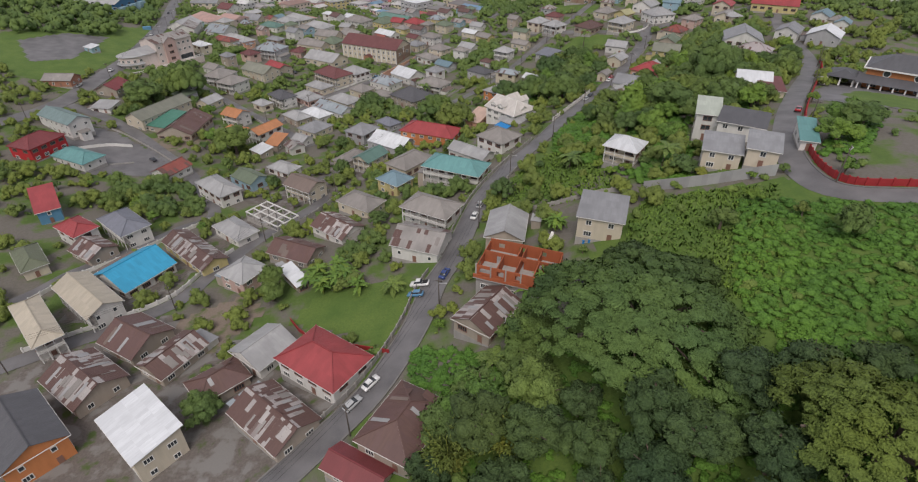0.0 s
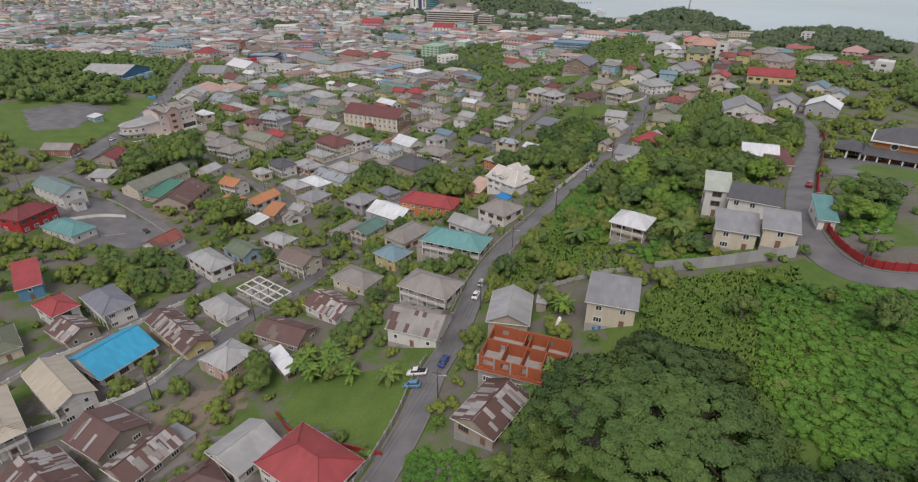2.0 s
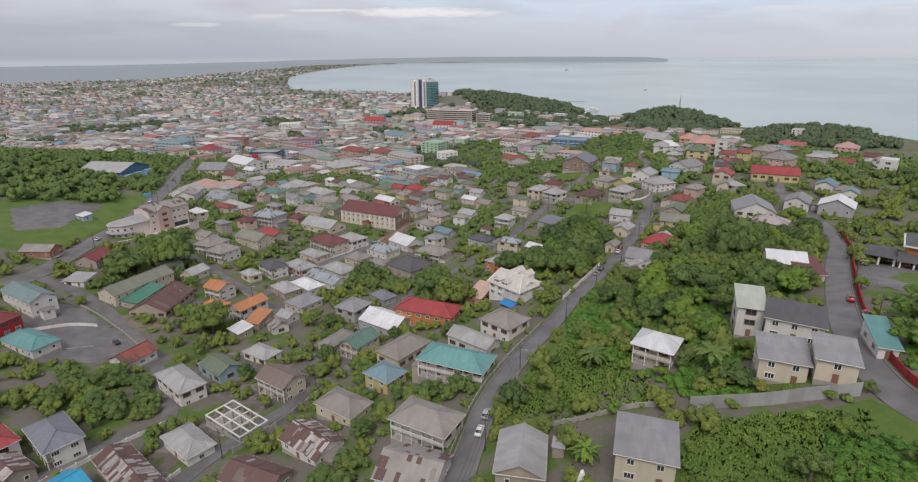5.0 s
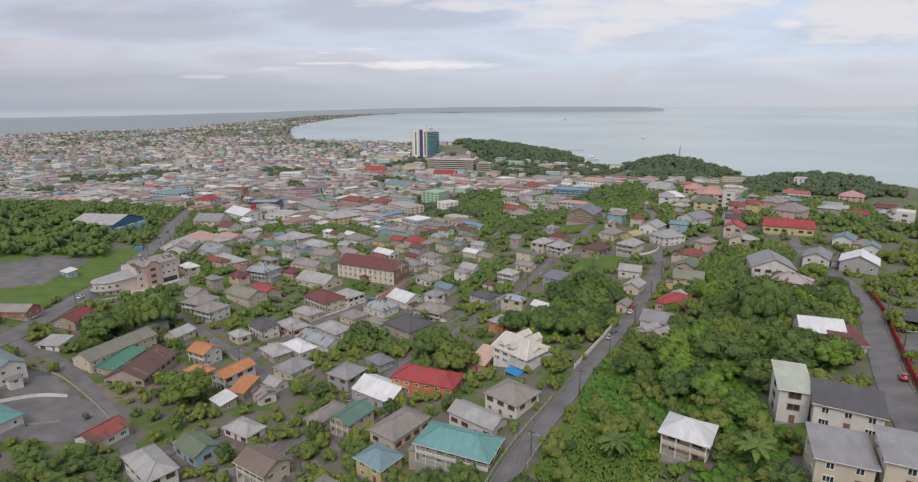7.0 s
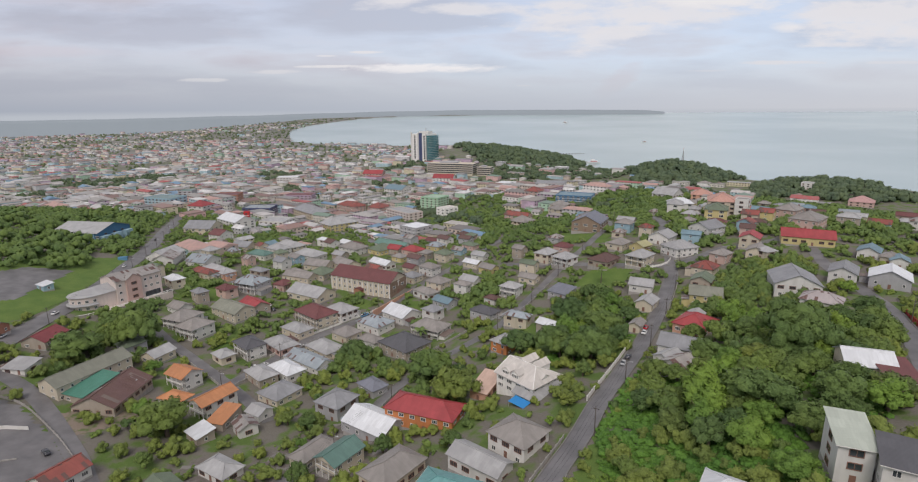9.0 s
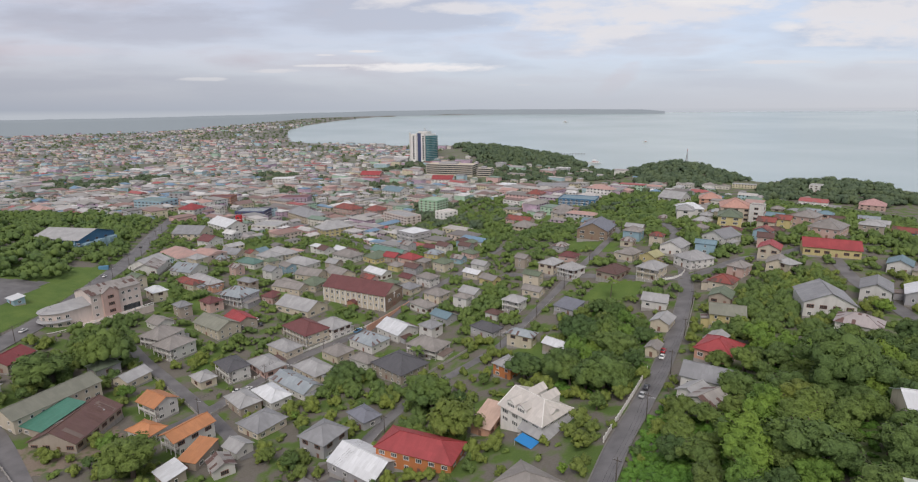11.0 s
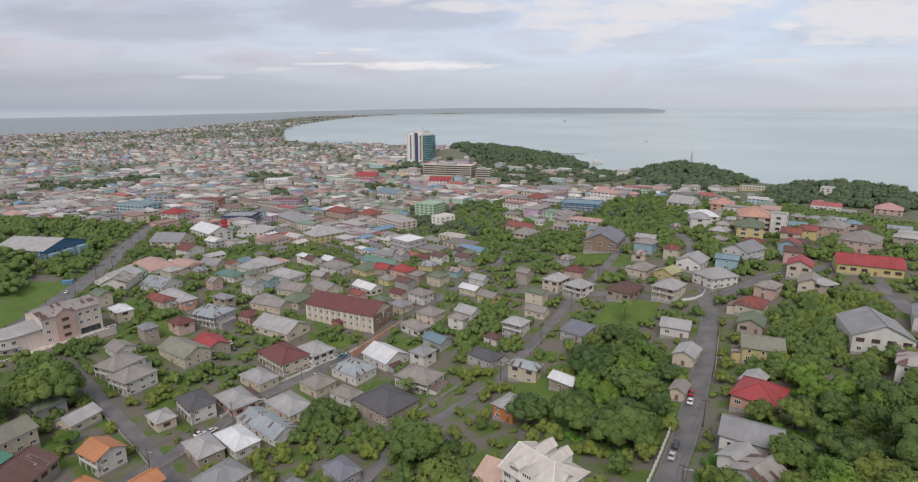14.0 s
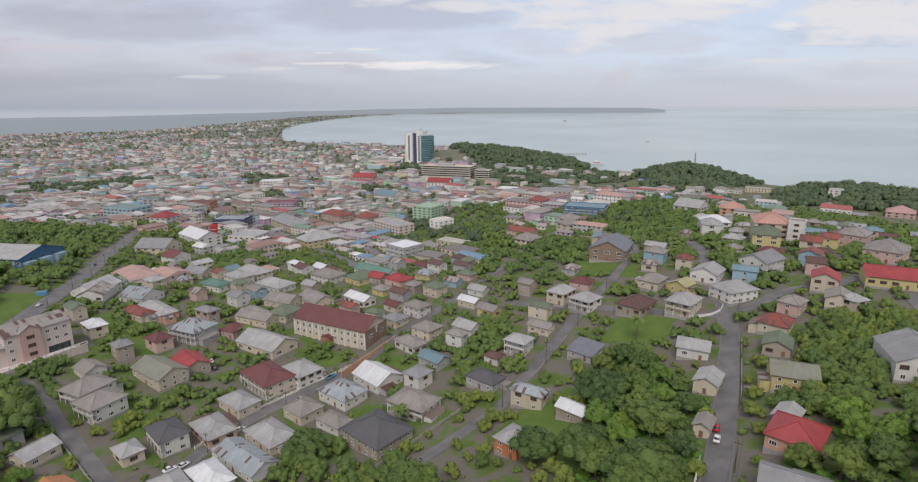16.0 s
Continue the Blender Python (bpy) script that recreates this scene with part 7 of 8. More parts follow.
def bamboo(x, y, h, culms, seed):
    """A clump of arching bamboo: thin culms that lean outwards, each with its narrow leaf sprays."""
    r = np.random.RandomState(seed)
    root = new("bamboo_clump")
    root.matrix_world = pose(x, y, float(ground(x, y)))
    for _ in range(culms):
        a, lean, hh = r.uniform(0, math.tau), r.uniform(0.15, 0.75), h * r.uniform(0.7, 1.1)
        c, s_ = math.cos(a), math.sin(a)
        line = [Vector((c * (0.5 + lean * hh * f * f), s_ * (0.5 + lean * hh * f * f), hh * (f - 0.30 * lean * f**4) - 0.3)) for f in np.linspace(0, 1, 6)]
        bm = bmesh.new()
        for p0, p1 in zip(line[:-1], line[1:]):
            beam(bm, p0, p1, 0.06)
        culm = part("culm", bm, LEAF["yellowish"], root)
        f = r.uniform(0.25, 1.0, 110)
        P = np.array([[np.interp(v, np.linspace(0, 1, 6), [q[k] for q in line]) for k in range(3)] for v in f]) + r.normal(size=(110, 3)) * 0.5
        along = r.normal(size=(110, 3)) * 0.6 + (c * 0.5, s_ * 0.5, -0.35)
        along /= np.linalg.norm(along, axis=1)[:, None]
        across = np.cross(along, r.normal(size=(110, 3)))
        across /= np.linalg.norm(across, axis=1)[:, None]
        across *= np.where(np.cross(along, across)[:, 2:] < 0, 1, -1)
        V = np.stack([P, P + along * 0.4 + across * 0.13, P + along * 0.95, P + along * 0.4 - across * 0.13], 1).reshape(-1, 3)
        N = np.repeat(np.array((c * 0.4, s_ * 0.4, 0.9)) + r.normal(size=(110, 3)) * 0.2, 4, axis=0)
        piece("leaves", quick_mesh("leaves", V, np.zeros((0, 3), int), np.arange(440).reshape(-1, 4), LEAF["yellowish"], LEAF["yellowish"], normals=N / np.linalg.norm(N, axis=1)[:, None]), culm)
    tagged(root, "tall clump of yellow-green arching bamboo", "bamboo", "bamboo clumps")


canopy_tree(29.0, 83.5, 48.6, 20.0, 6.0, 620, 1.2, 2.3, "canopy", 5, "huge spreading tree with a broad dense green canopy")
canopy_tree(50.0, 52.0, 54.0, 13.0, 5.0, 330, 1.1, 2.0, "olive", 8, "wide umbrella-shaped tree with olive-green crown")
bamboo(-1.5, 68.5, 9.5, 26, 3)
bamboo(-6.5, 64.5, 8.0, 20, 4)
bamboo(4.0, 65.0, 8.5, 22, 6)
# woods: dense trees, the near ones as trees of their own
for poly, spacing, r0, r1, cap in ((WOODS[0], 7.5, 4.2, 7.0, 90), (WOODS[1], 6.5, 3.6, 6.0, 80), (WOODS[2], 8.0, 4.2, 6.2, 22)):
    xs, ys = zip(*poly)
    made, spots = 0, []
    for _ in range(6000):
        x, y = rng.uniform(min(xs), max(xs)), rng.uniform(max(min(ys), 28), max(ys))
        if made >= cap:
            break
        if (x - 29) ** 2 + (y - 83.5) ** 2 < 19**2 or (x - 50) ** 2 + (y - 52) ** 2 < 12**2:
            continue
        if not inside(x, y, poly) or not free(x, y, 2.2) or any((x - a) ** 2 + (y - b) ** 2 < spacing**2 for a, b in spots):
            continue
        spots.append((x, y))
        r = rng.uniform(r0, r1)
        tree("dark" if poly is WOODS[0] and y < 72 else "tree", x, y, r, r * rng.uniform(1.35, 1.9), group="wood")
        made += 1

OPEN = (
    ((108, 172), (122, 196), (138, 204), (168, 182), (156, 158), (134, 155), (116, 160)), ((-120, 70), (-60, 55), (-36, 72), (-46, 96), (-78, 100), (-108, 106)),
    ((-21, 97), (-12, 118), (-17, 124), (-40, 122), (-46, 112), (-30, 104)),
    ((-215, 300), (-205, 330), (-206, 395), (-222, 440), (-270, 420), (-290, 360), (-260, 310)),
    ((76, 629), (96, 674), (112, 668), (95, 600)), ((66, 428), (78, 450), (84, 440), (104, 416), (94, 406)),
    ((-178, 236), (-176, 256), (-160, 252), (-137, 236), (-122, 222), (-128, 210), (-150, 208)),
    ((-44, 356), (-62, 374), (-76, 366), (-58, 350)), ((12, 300), (30, 318), (52, 300), (40, 280), (26, 284)), ((62, 352), (78, 370), (98, 358), (86, 338)),
)


def clear(x, y):
    return not any(inside(x, y, p) for p in OPEN)


# garden trees between the near houses
made, spots = 0, []
for _ in range(6000):
    x, y = rng.uniform(-190, 190), rng.uniform(70, 290)
    if made >= 85 or abs(x + 5) > 0.9 * (y + 10):
        continue
    r = rng.choice((1.8, 2.2, 2.6, 3.2, 4.0))
    if not free(x, y, 0.55 * r + 0.6) or wooded(x, y) or not clear(x, y) or any((x - a) ** 2 + (y - b) ** 2 < 40 for a, b in spots):
        continue
    spots.append((x, y))
    tree("small" if r < 3 else "tree", x, y, r, r * rng.uniform(1.5, 2.1), group="garden trees")
    made += 1


def joined_leaves(name, label, data, spots, tone, sink=0.45, category="trees", tall=1.0):
    """Many crowns joined into one mesh: spots of x, y, radius."""
    r = random.Random(len(spots))
    D, tris, quads, N = data
    S = np.array(spots)
    Z = ground(S[:, 0], S[:, 1])
    VV, TT, QQ, NN = [], [], [], []
    for k, (x, y, q) in enumerate(spots):
        a = r.uniform(0, 6.28)
        c, s = math.cos(a), math.sin(a)
        P = D * (q, q * r.uniform(0.8, 1.1), q * tall * r.uniform(0.8, 1.15))
        VV.append(np.stack([P[:, 0] * c - P[:, 1] * s + x, P[:, 0] * s + P[:, 1] * c + y, P[:, 2] + Z[k] + q * sink], 1))
        NN.append(np.stack([N[:, 0] * c - N[:, 1] * s, N[:, 0] * s + N[:, 1] * c, N[:, 2]], 1))
        TT.append(tris + k * len(D))
        QQ.append(quads + k * len(D))
    me = quick_mesh(name, np.concatenate(VV), np.concatenate(TT), np.concatenate(QQ), LEAF[tone], LEAF[tone], normals=np.concatenate(NN))
    return tagged(new(name, me), label, category, kind="stuff")


def scatter(poly, count, step, r0, r1, gap, r, test=None):
    xs, ys = zip(*poly)
    grid, out = {}, []
    for _ in range(count):
        x, y = r.uniform(min(xs), max(xs)), r.uniform(min(ys), max(ys))
        k = (int(x / step), int(y / step))
        if k in grid or not inside(x, y, poly):
            continue
        if test and not test(x, y):
            continue
        q = r.uniform(r0, r1)
        if y < 1200 and not free(x, y, gap * q):
            continue
        grid[k] = 1
        out.append((x, y, q))
    return out


THICKETS = (
    ((19, 595), (48, 626), (91, 555), (122, 603), (83, 453), (73, 427), (21, 472)), ((5, 680), (15, 784), (68, 762), (63, 658), (37, 633)), ((-7, 349), (22, 341), (29, 377), (10, 400), (-7, 376)), ((171, 678), (211, 692), (232, 643), (184, 527), (131, 442), (131, 537), (123, 577)),
    ((134, 376), (146, 369), (169, 407), (163, 427)), ((-173, 322), (-154, 333), (-167, 361), (-180, 352)), ((-161, 275), (-146, 288), (-134, 307), (-145, 332), (-168, 330), (-173, 298)),
    ((116, 282), (127, 253), (168, 315), (159, 338), (128, 324)), ((-55, 291), (-36, 288), (-37, 308), (-54, 314)), ((-32, 277), (-14, 272), (-17, 295), (-35, 295)), ((91, 277), (116, 271), (146, 302), (147, 328), (126, 310)),
    ((-21, 247), (1, 223), (5, 259), (-12, 285)), ((-127, 186), (-98, 173), (-92, 188), (-116, 205), (-135, 203)), ((-35, 135), (-23, 131), (-25, 146), (-35, 150)), ((-29, 175), (-19, 171), (-28, 198), (-37, 202)), ((-14, 168), (0, 161), (0, 173), (-11, 179)),
)
rg = random.Random(21)
TREE_D = crown_data(3, 13, 17, 0.080, 0.36, 0.9)
MID_D = crown_data(6, 9, 9, 0.105, 0.40, 0.9)
BUSH_D = crown_data(8, 4, 10, 0.16, 0.55, 0.8)
FAR_D = crown_data(4, 3, 6, 0.2, 0.6, 0.9)
HEAD_D = crown_data(14, 7, 7, 0.12, 0.46, 0.95)
VIEW = ((-330, 380), (-60, 60), (60, 60), (330, 380), (330, 690), (-330, 690))
mid_trees = []
for k in (3, 8, 9):
    mid_trees += scatter(WOODS[k], 1500, 10.0, 4.5, 8.5, 0.5, rg)
for p in THICKETS:
    far_off = p[0][1] > 400
    mid_trees += scatter(p, 900, 10.5 if far_off else 6.0, 2.4, 7.4 if far_off else 5.6, 0.35, rg, clear)
garden = scatter(((-330, 690), (-330, 300), (-200, 140), (-60, 80), (40, 120), (190, 240), (330, 420), (330, 690)), 10500, 6.6, 1.8, 4.8, 0.42, rg, lambda x, y: clear(x, y) and not wooded(x, y))
garden += scatter(((110, 392), (260, 362), (330, 600), (205, 640)), 1500, 8.0, 2.4, 6.0, 0.4, rg, clear)
for far_side, data in ((False, TREE_D), (True, MID_D)):
    joined_leaves("wood", "dark green wood on the hillside", data, [q for q in mid_trees if (q[1] > 360) == far_side], "mid")
    joined_leaves("garden_trees", "garden trees and bushes between the houses", data, [q for q in garden if (q[1] > 330) == far_side], "mid")
joined_leaves("shrubs", "low green shrubs and weeds between the houses", BUSH_D, scatter(VIEW, 4200, 4.6, 0.5, 2.1, 0.7, rg, lambda x, y: clear(x, y)), "mid", 0.25, "shrubs")
# creepers and tall growth on the open slopes
SLOPES = (((46, 86), (60, 116), (78, 105), (96, 98), (122, 84), (122, 60), (80, 50), (54, 62)), ((30, 180), (34, 198), (52, 226), (72, 250), (74, 200), (68, 169), (66, 152), (58, 132), (47, 133), (42, 151)), ((-15, 94), (2, 90), (3, 80), (-14, 76)), ((104, 152), (112, 150), (92, 126), (84, 130)))
vines = []
for k, p in enumerate(SLOPES):
    vines += scatter(p, 5200, 1.5, 1.1, 1.9 if k != 1 else 2.4, 0.5, rg)
vines += scatter(((-14, 72), (1, 82), (10, 86), (47, 80), (62, 66), (100, 40), (80, 0), (0, 0), (-24, 40)), 3000, 2.4, 1.2, 2.4, 0.6, rg)
for p in WOODS[1:3]:
    vines += scatter(p, 2600, 2.6, 1.2, 2.6, 0.6, rg)
joined_leaves("creepers", "bright green creepers and tall growth on the slope", BUSH_D, vines, "slope", 0.12, "shrubs", 0.6)


def tufts(name, label, polys, step, h0, h1, tone):
    """Tall grass: crossed narrow blades in dense tufts."""
    r = np.random.RandomState(9)
    V, Q, n = [], [], 0
    for poly in polys:
        spots = scatter(poly, 9000, step, h0, h1, 0.3, rg)
        for x, y, h in spots:
            z = float(ground(x, y))
            for k in range(9):
                a, lean = r.uniform(0, 6.28), r.uniform(0.15, 0.7)
                ox, oy = r.uniform(-0.6, 0.6, 2)
                c, s = math.cos(a), math.sin(a)
                hh = h * r.uniform(0.6, 1.1)
                w = 0.2
                V += [(x + ox - s * w, y + oy + c * w, z), (x + ox + s * w, y + oy - c * w, z), (x + ox + s * w * 0.5 + c * hh * lean, y + oy - c * w * 0.5 + s * hh * lean, z + hh), (x + ox - s * w * 0.5 + c * hh * lean, y + oy + c * w * 0.5 + s * hh * lean, z + hh)]
                Q.append((n, n + 1, n + 2, n + 3))
                n += 4
    me = quick_mesh(name, V, np.zeros((0, 3), int), np.array(Q), LEAF[tone], LEAF[tone], normals=np.tile((0.0, -0.2, 0.98), (len(V), 1)))
    return tagged(new(name, me), label, "grass", kind="stuff")


tufts("tall_grass", "tall yellow-green grass on the slope beside the road", (((9, 143), (16, 168), (30, 179), (41, 152), (40, 141), (27, 139)), ((24, 92), (36, 118), (44, 128), (69, 119), (54, 84), (34, 90))), 1.15, 0.4, 0.85, "fresh")
far_trees = []
for k, step in ((5, 14), (6, 12), (7, 14)):
    far_trees += scatter(WOODS[k], 2600, step, 4.5, 13.5, 0.3, rg, lambda x, y: inland(x, y) > 10)
far_trees += scatter(((90, 1110), (330, 1060), (345, 1190), (60, 1250)), 900, 12, 4.0, 8.5, 0.5, rg)
far_trees += scatter(((-600, 650), (330, 650), (500, 1250), (-1050, 1250)), 1500, 12, 3.0, 6.5, 0.7, rg, lambda x, y: inland(x, y) > 30)
far_trees += scatter(((-560, 600), (330, 600), (500, 1250), (-1050, 1250)), 4500, 10, 4.5, 8.0, 0.7, rg, lambda x, y: inland(x, y) > 30 and grove(x, y))
# both far masses use the leaf tone that has haze in its colour
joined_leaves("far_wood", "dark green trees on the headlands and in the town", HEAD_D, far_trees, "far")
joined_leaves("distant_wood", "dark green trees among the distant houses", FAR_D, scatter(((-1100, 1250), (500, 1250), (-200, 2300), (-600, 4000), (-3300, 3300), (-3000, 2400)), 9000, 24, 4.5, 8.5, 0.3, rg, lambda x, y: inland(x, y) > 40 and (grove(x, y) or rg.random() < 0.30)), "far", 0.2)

# far hills along the skyline, haze put in by their glow: nearer behind the plain, farther across the bay
V, F = [], []
for i, a in enumerate(np.linspace(-52, 21.2, 144)):
    far_ = float(np.interp(a, (-52, -24, -12, 0, 20), (3550, 3700, 4200, 4560, 4640)))
    top = float(np.interp(a, (-52, -37.4, -27.4, -20.2, -14.9, -9.4, -3.6, 2.3, 8.1, 13.9, 19.5, 21.2), (58, 65, 70, 77, 83, 92, 98, 104, 104, 102, 97, 86)))
    top += 3 * noise.noise(Vector((a * 0.25, 3.0, 0))) + 1.5 * noise.noise(Vector((a * 1.6, 1.0, 0)))
    for back, z in ((-160, SEA - 20), (-60, 0.75 * top), (0, top), (60, SEA)):
        V.append(((far_ + back) * math.sin(radians(a)), (far_ + back) * math.cos(radians(a)), z))
    if i:
        for k in range(3):
            o = (i - 1) * 4 + k
            F.append((o, o + 4, o + 5, o + 1))
tagged(new("backdrop", smooth(raw_mesh("backdrop", V, F, HAZED_WOOD))), "low wooded hills along the far shore", kind="structure")

# ---- vehicles ----
bm = bmesh.new()
bmesh.ops.create_cone(bm, cap_ends=True, segments=14, radius1=0.32, radius2=0.32, depth=0.22, matrix=Matrix.Rotation(radians(90), 4, "Y"))
bmesh.ops.bevel(bm, geom=[e for e in bm.edges if abs(e.verts[0].co.x - e.verts[1].co.x) < 1e-4], offset=0.04, segments=1, affect="EDGES")
TYRE_MESH = bpy.data.meshes.new("tyre")
bm.to_mesh(TYRE_MESH)
bm.free()
TYRE_MESH.materials.append(TYRE)
bm = bmesh.new()
bmesh.ops.create_cone(bm, cap_ends=True, segments=12, radius1=0.19, radius2=0.17, depth=0.25, matrix=Matrix.Rotation(radians(90), 4, "Y"))
RIM_MESH = bpy.data.meshes.new("rim")
bm.to_mesh(RIM_MESH)
bm.free()
RIM_MESH.materials.append(STEEL)


def loft(name, sections, mat, parent):
    """A body lofted through rounded cross sections (y, half width, bottom, top)."""
    V, F, k = [], [], 8
    for y, w, z0, z1 in sections:
        c = min(0.14, (z1 - z0) * 0.3)
        for px, pz in ((-w, z0 + c), (-w * 0.92, z0), (w * 0.92, z0), (w, z0 + c), (w, z1 - c), (w * 0.86, z1), (-w * 0.86, z1), (-w, z1 - c)):
            V.append((px, y, pz))
    for i in range(len(sections) - 1):
        for j in range(k):
            F.append((i * k + j, i * k + (j + 1) % k, (i + 1) * k + (j + 1) % k, (i + 1) * k + j))
    F += [tuple(range(k - 1, -1, -1)), tuple(range((len(sections) - 1) * k, len(sections) * k))]
    return piece(name, smooth(raw_mesh(name, V, F, mat)), parent)


def car(kind, paint, x, y, heading, label):
    z = float(ground(x, y)) + 0.2
    gx, gy = -math.sin(radians(heading)), math.cos(radians(heading))
    pitch = math.degrees(math.atan2(float(ground(x + gx * 2, y + gy * 2)) - float(ground(x - gx * 2, y - gy * 2)), 4))
    root = new("car" if kind != "pickup" else "pickup_truck")
    root.matrix_world = pose(x, y, z, 0, 0, heading) @ pose(0, 0, 0, pitch)
    m = PAINT[paint]
    if kind == "pickup":
        loft("body", ((-2.5, 0.82, 0.45, 0.95), (-2.4, 0.88, 0.35, 1.0), (-0.6, 0.9, 0.3, 1.02), (1.0, 0.9, 0.3, 1.08), (2.3, 0.86, 0.35, 0.98), (2.5, 0.78, 0.45, 0.85)), m, root)
        loft("cabin", ((-0.75, 0.78, 1.0, 1.1), (-0.55, 0.74, 1.0, 1.68), (0.75, 0.72, 1.0, 1.68), (1.35, 0.78, 1.0, 1.1)), GLASS, root)
        bm = bmesh.new()
        box(bm, -0.68, 0.68, -0.5, 0.7, 1.66, 1.73)
        part("cabin_roof", bm, m, root)
        bm = bmesh.new()
        box(bm, -0.74, 0.74, -2.3, -0.8, 1.0, 1.05)
        part("load_bed", bm, TYRE, root)
        axle = 1.55
    else:
        loft("body", ((-2.1, 0.74, 0.42, 0.88), (-1.95, 0.83, 0.32, 0.96), (-0.8, 0.86, 0.28, 0.98), (0.9, 0.86, 0.28, 0.95), (1.9, 0.82, 0.32, 0.82), (2.12, 0.7, 0.4, 0.7)), m, root)
        back = -1.9 if kind == "estate" else -1.45
        loft("cabin", ((back, 0.72, 0.92, 1.0), (back + 0.45, 0.66, 0.92, 1.42), (0.3, 0.65, 0.92, 1.42), (1.05, 0.74, 0.9, 0.98)), GLASS, root)
        bm = bmesh.new()
        box(bm, -0.6, 0.6, back + 0.5, 0.25, 1.40, 1.46)
        part("cabin_roof", bm, m, root)
        axle = 1.3
    for sx in (-0.78, 0.78):
        for sy in (-axle, axle):
            w = piece("wheel", TYRE_MESH, root, pose(sx, sy, 0.32))
            piece("rim", RIM_MESH, w)
    bm = bmesh.new()
    for sx in (-0.55, 0.55):
        box(bm, sx - 0.14, sx + 0.14, (2.08 if kind != "pickup" else 2.46), (2.16 if kind != "pickup" else 2.54), 0.58, 0.70)
    part("headlights", bm, STEEL, root)
    tagged(root, label, "car" if kind != "pickup" else "pickup truck", "parked cars")


car("saloon", "white", -22.4, 87.2, -42, "white saloon car parked beside the road")
car("estate", "silver", -25.6, 82.6, -43, "silver estate car parked beside the road")
car("pickup", "white", -13.3, 117.5, 78, "white pickup truck parked on the grass verge")
car("estate", "light_blue", -14.2, 113.6, 76, "light blue estate car parked on the grass")
car("saloon", "blue", -7.2, 119.5, -24, "dark blue car parked beside the road")
car("saloon", "white", 1.6, 146, -18, "white saloon car on the hill road")
car("estate", "silver", 3.6, 152.5, -18, "silver car parked behind another on the road")
car("saloon", "silver", 55.5, 243.5, -32, "silver car parked beside the white wall")
car("saloon", "dark", 58.6, 248.5, -32, "dark car parked beside the white wall")
car("saloon", "white", 72.6, 271, -32, "white car on the hill road")
car("saloon", "red", 75.2, 276.5, -32, "red car parked on the hill road")
car("saloon", "red", 99, 165, -35, "red car beside the ridge road")
car("estate", "red", 94.5, 154, -30, "red estate car beside the ridge road")
for x, y, a, p in ((-199, 330, 0, "white"), (-203, 372, 8, "white"), (-215, 418, 12, "white"), (-201, 300, 0, "silver"), (-240, 505, 18, "dark"), (-132, 226, 50, "dark"), (-108, 372, 30, "white"), (-104, 366, 30, "dark"), (-60, 342, -40, "silver"), (-88, 300, -30, "white"), (127, 388, -15, "silver")):
    car("saloon", p, x, y, a, {"white": "white saloon car on the street", "silver": "silver car beside the street", "dark": "dark parked saloon car"}[p])

car("saloon", "white", -77.3, 321.1, -42, "white saloon car parked along the church street")
car("saloon", "white", -91.4, 297.7, -42, "white car parked beside a garden wall")
car("pickup", "light_blue", -51.2, 358.3, -42, "light blue pickup truck beside the churchyard")

# ---- poles, wires, walls and fences ----
WIRE, n_, l_, b_ = material("wire", 0.6)
b_.inputs["Base Color"].default_value = (0.03, 0.03, 0.03, 1)


def pole(x, y, rot, h=9.0, lamp=False):
    root = new("utility_pole")
    root.matrix_world = pose(x, y, float(ground(x, y)), 0, 0, rot)
    V, F = [], []
    for z, q in ((-0.6, 0.16), (h * 0.5, 0.14), (h, 0.10)):
        V += [(q * math.cos(k * math.pi / 4), q * math.sin(k * math.pi / 4), z) for k in range(8)]
    F = [(i * 8 + k, i * 8 + (k + 1) % 8, (i + 1) * 8 + (k + 1) % 8, (i + 1) * 8 + k) for i in range(2) for k in range(8)] + [tuple(range(16, 24))]
    piece("post", smooth(raw_mesh("post", V, F, POLE_WOOD)), root)
    bm = bmesh.new()
    box(bm, -1.0, 1.0, -0.08, 0.08, h - 0.9, h - 0.75)
    part("crossarm", bm, POLE_WOOD, root)
    for k in (-0.85, 0, 0.85):
        bm = bmesh.new()
        box(bm, k - 0.05, k + 0.05, -0.05, 0.05, h - 0.75, h - 0.55)
        part("insulator", bm, STEEL, root)
    if lamp:
        bm = bmesh.new()
        beam(bm, (0, 0, h - 1.6), (1.5, 0, h - 1.2), 0.05)
        box(bm, 1.4, 2.0, -0.14, 0.14, h - 1.26, h - 1.12)
        part("lamp_arm", bm, STEEL, root)
    tagged(root, "dark wooden utility pole with crossarm beside the road", "utility pole", "utility poles")
    return [root.matrix_world @ Vector((k, 0, h - 0.5)) for k in (-0.85, 0, 0.85)]


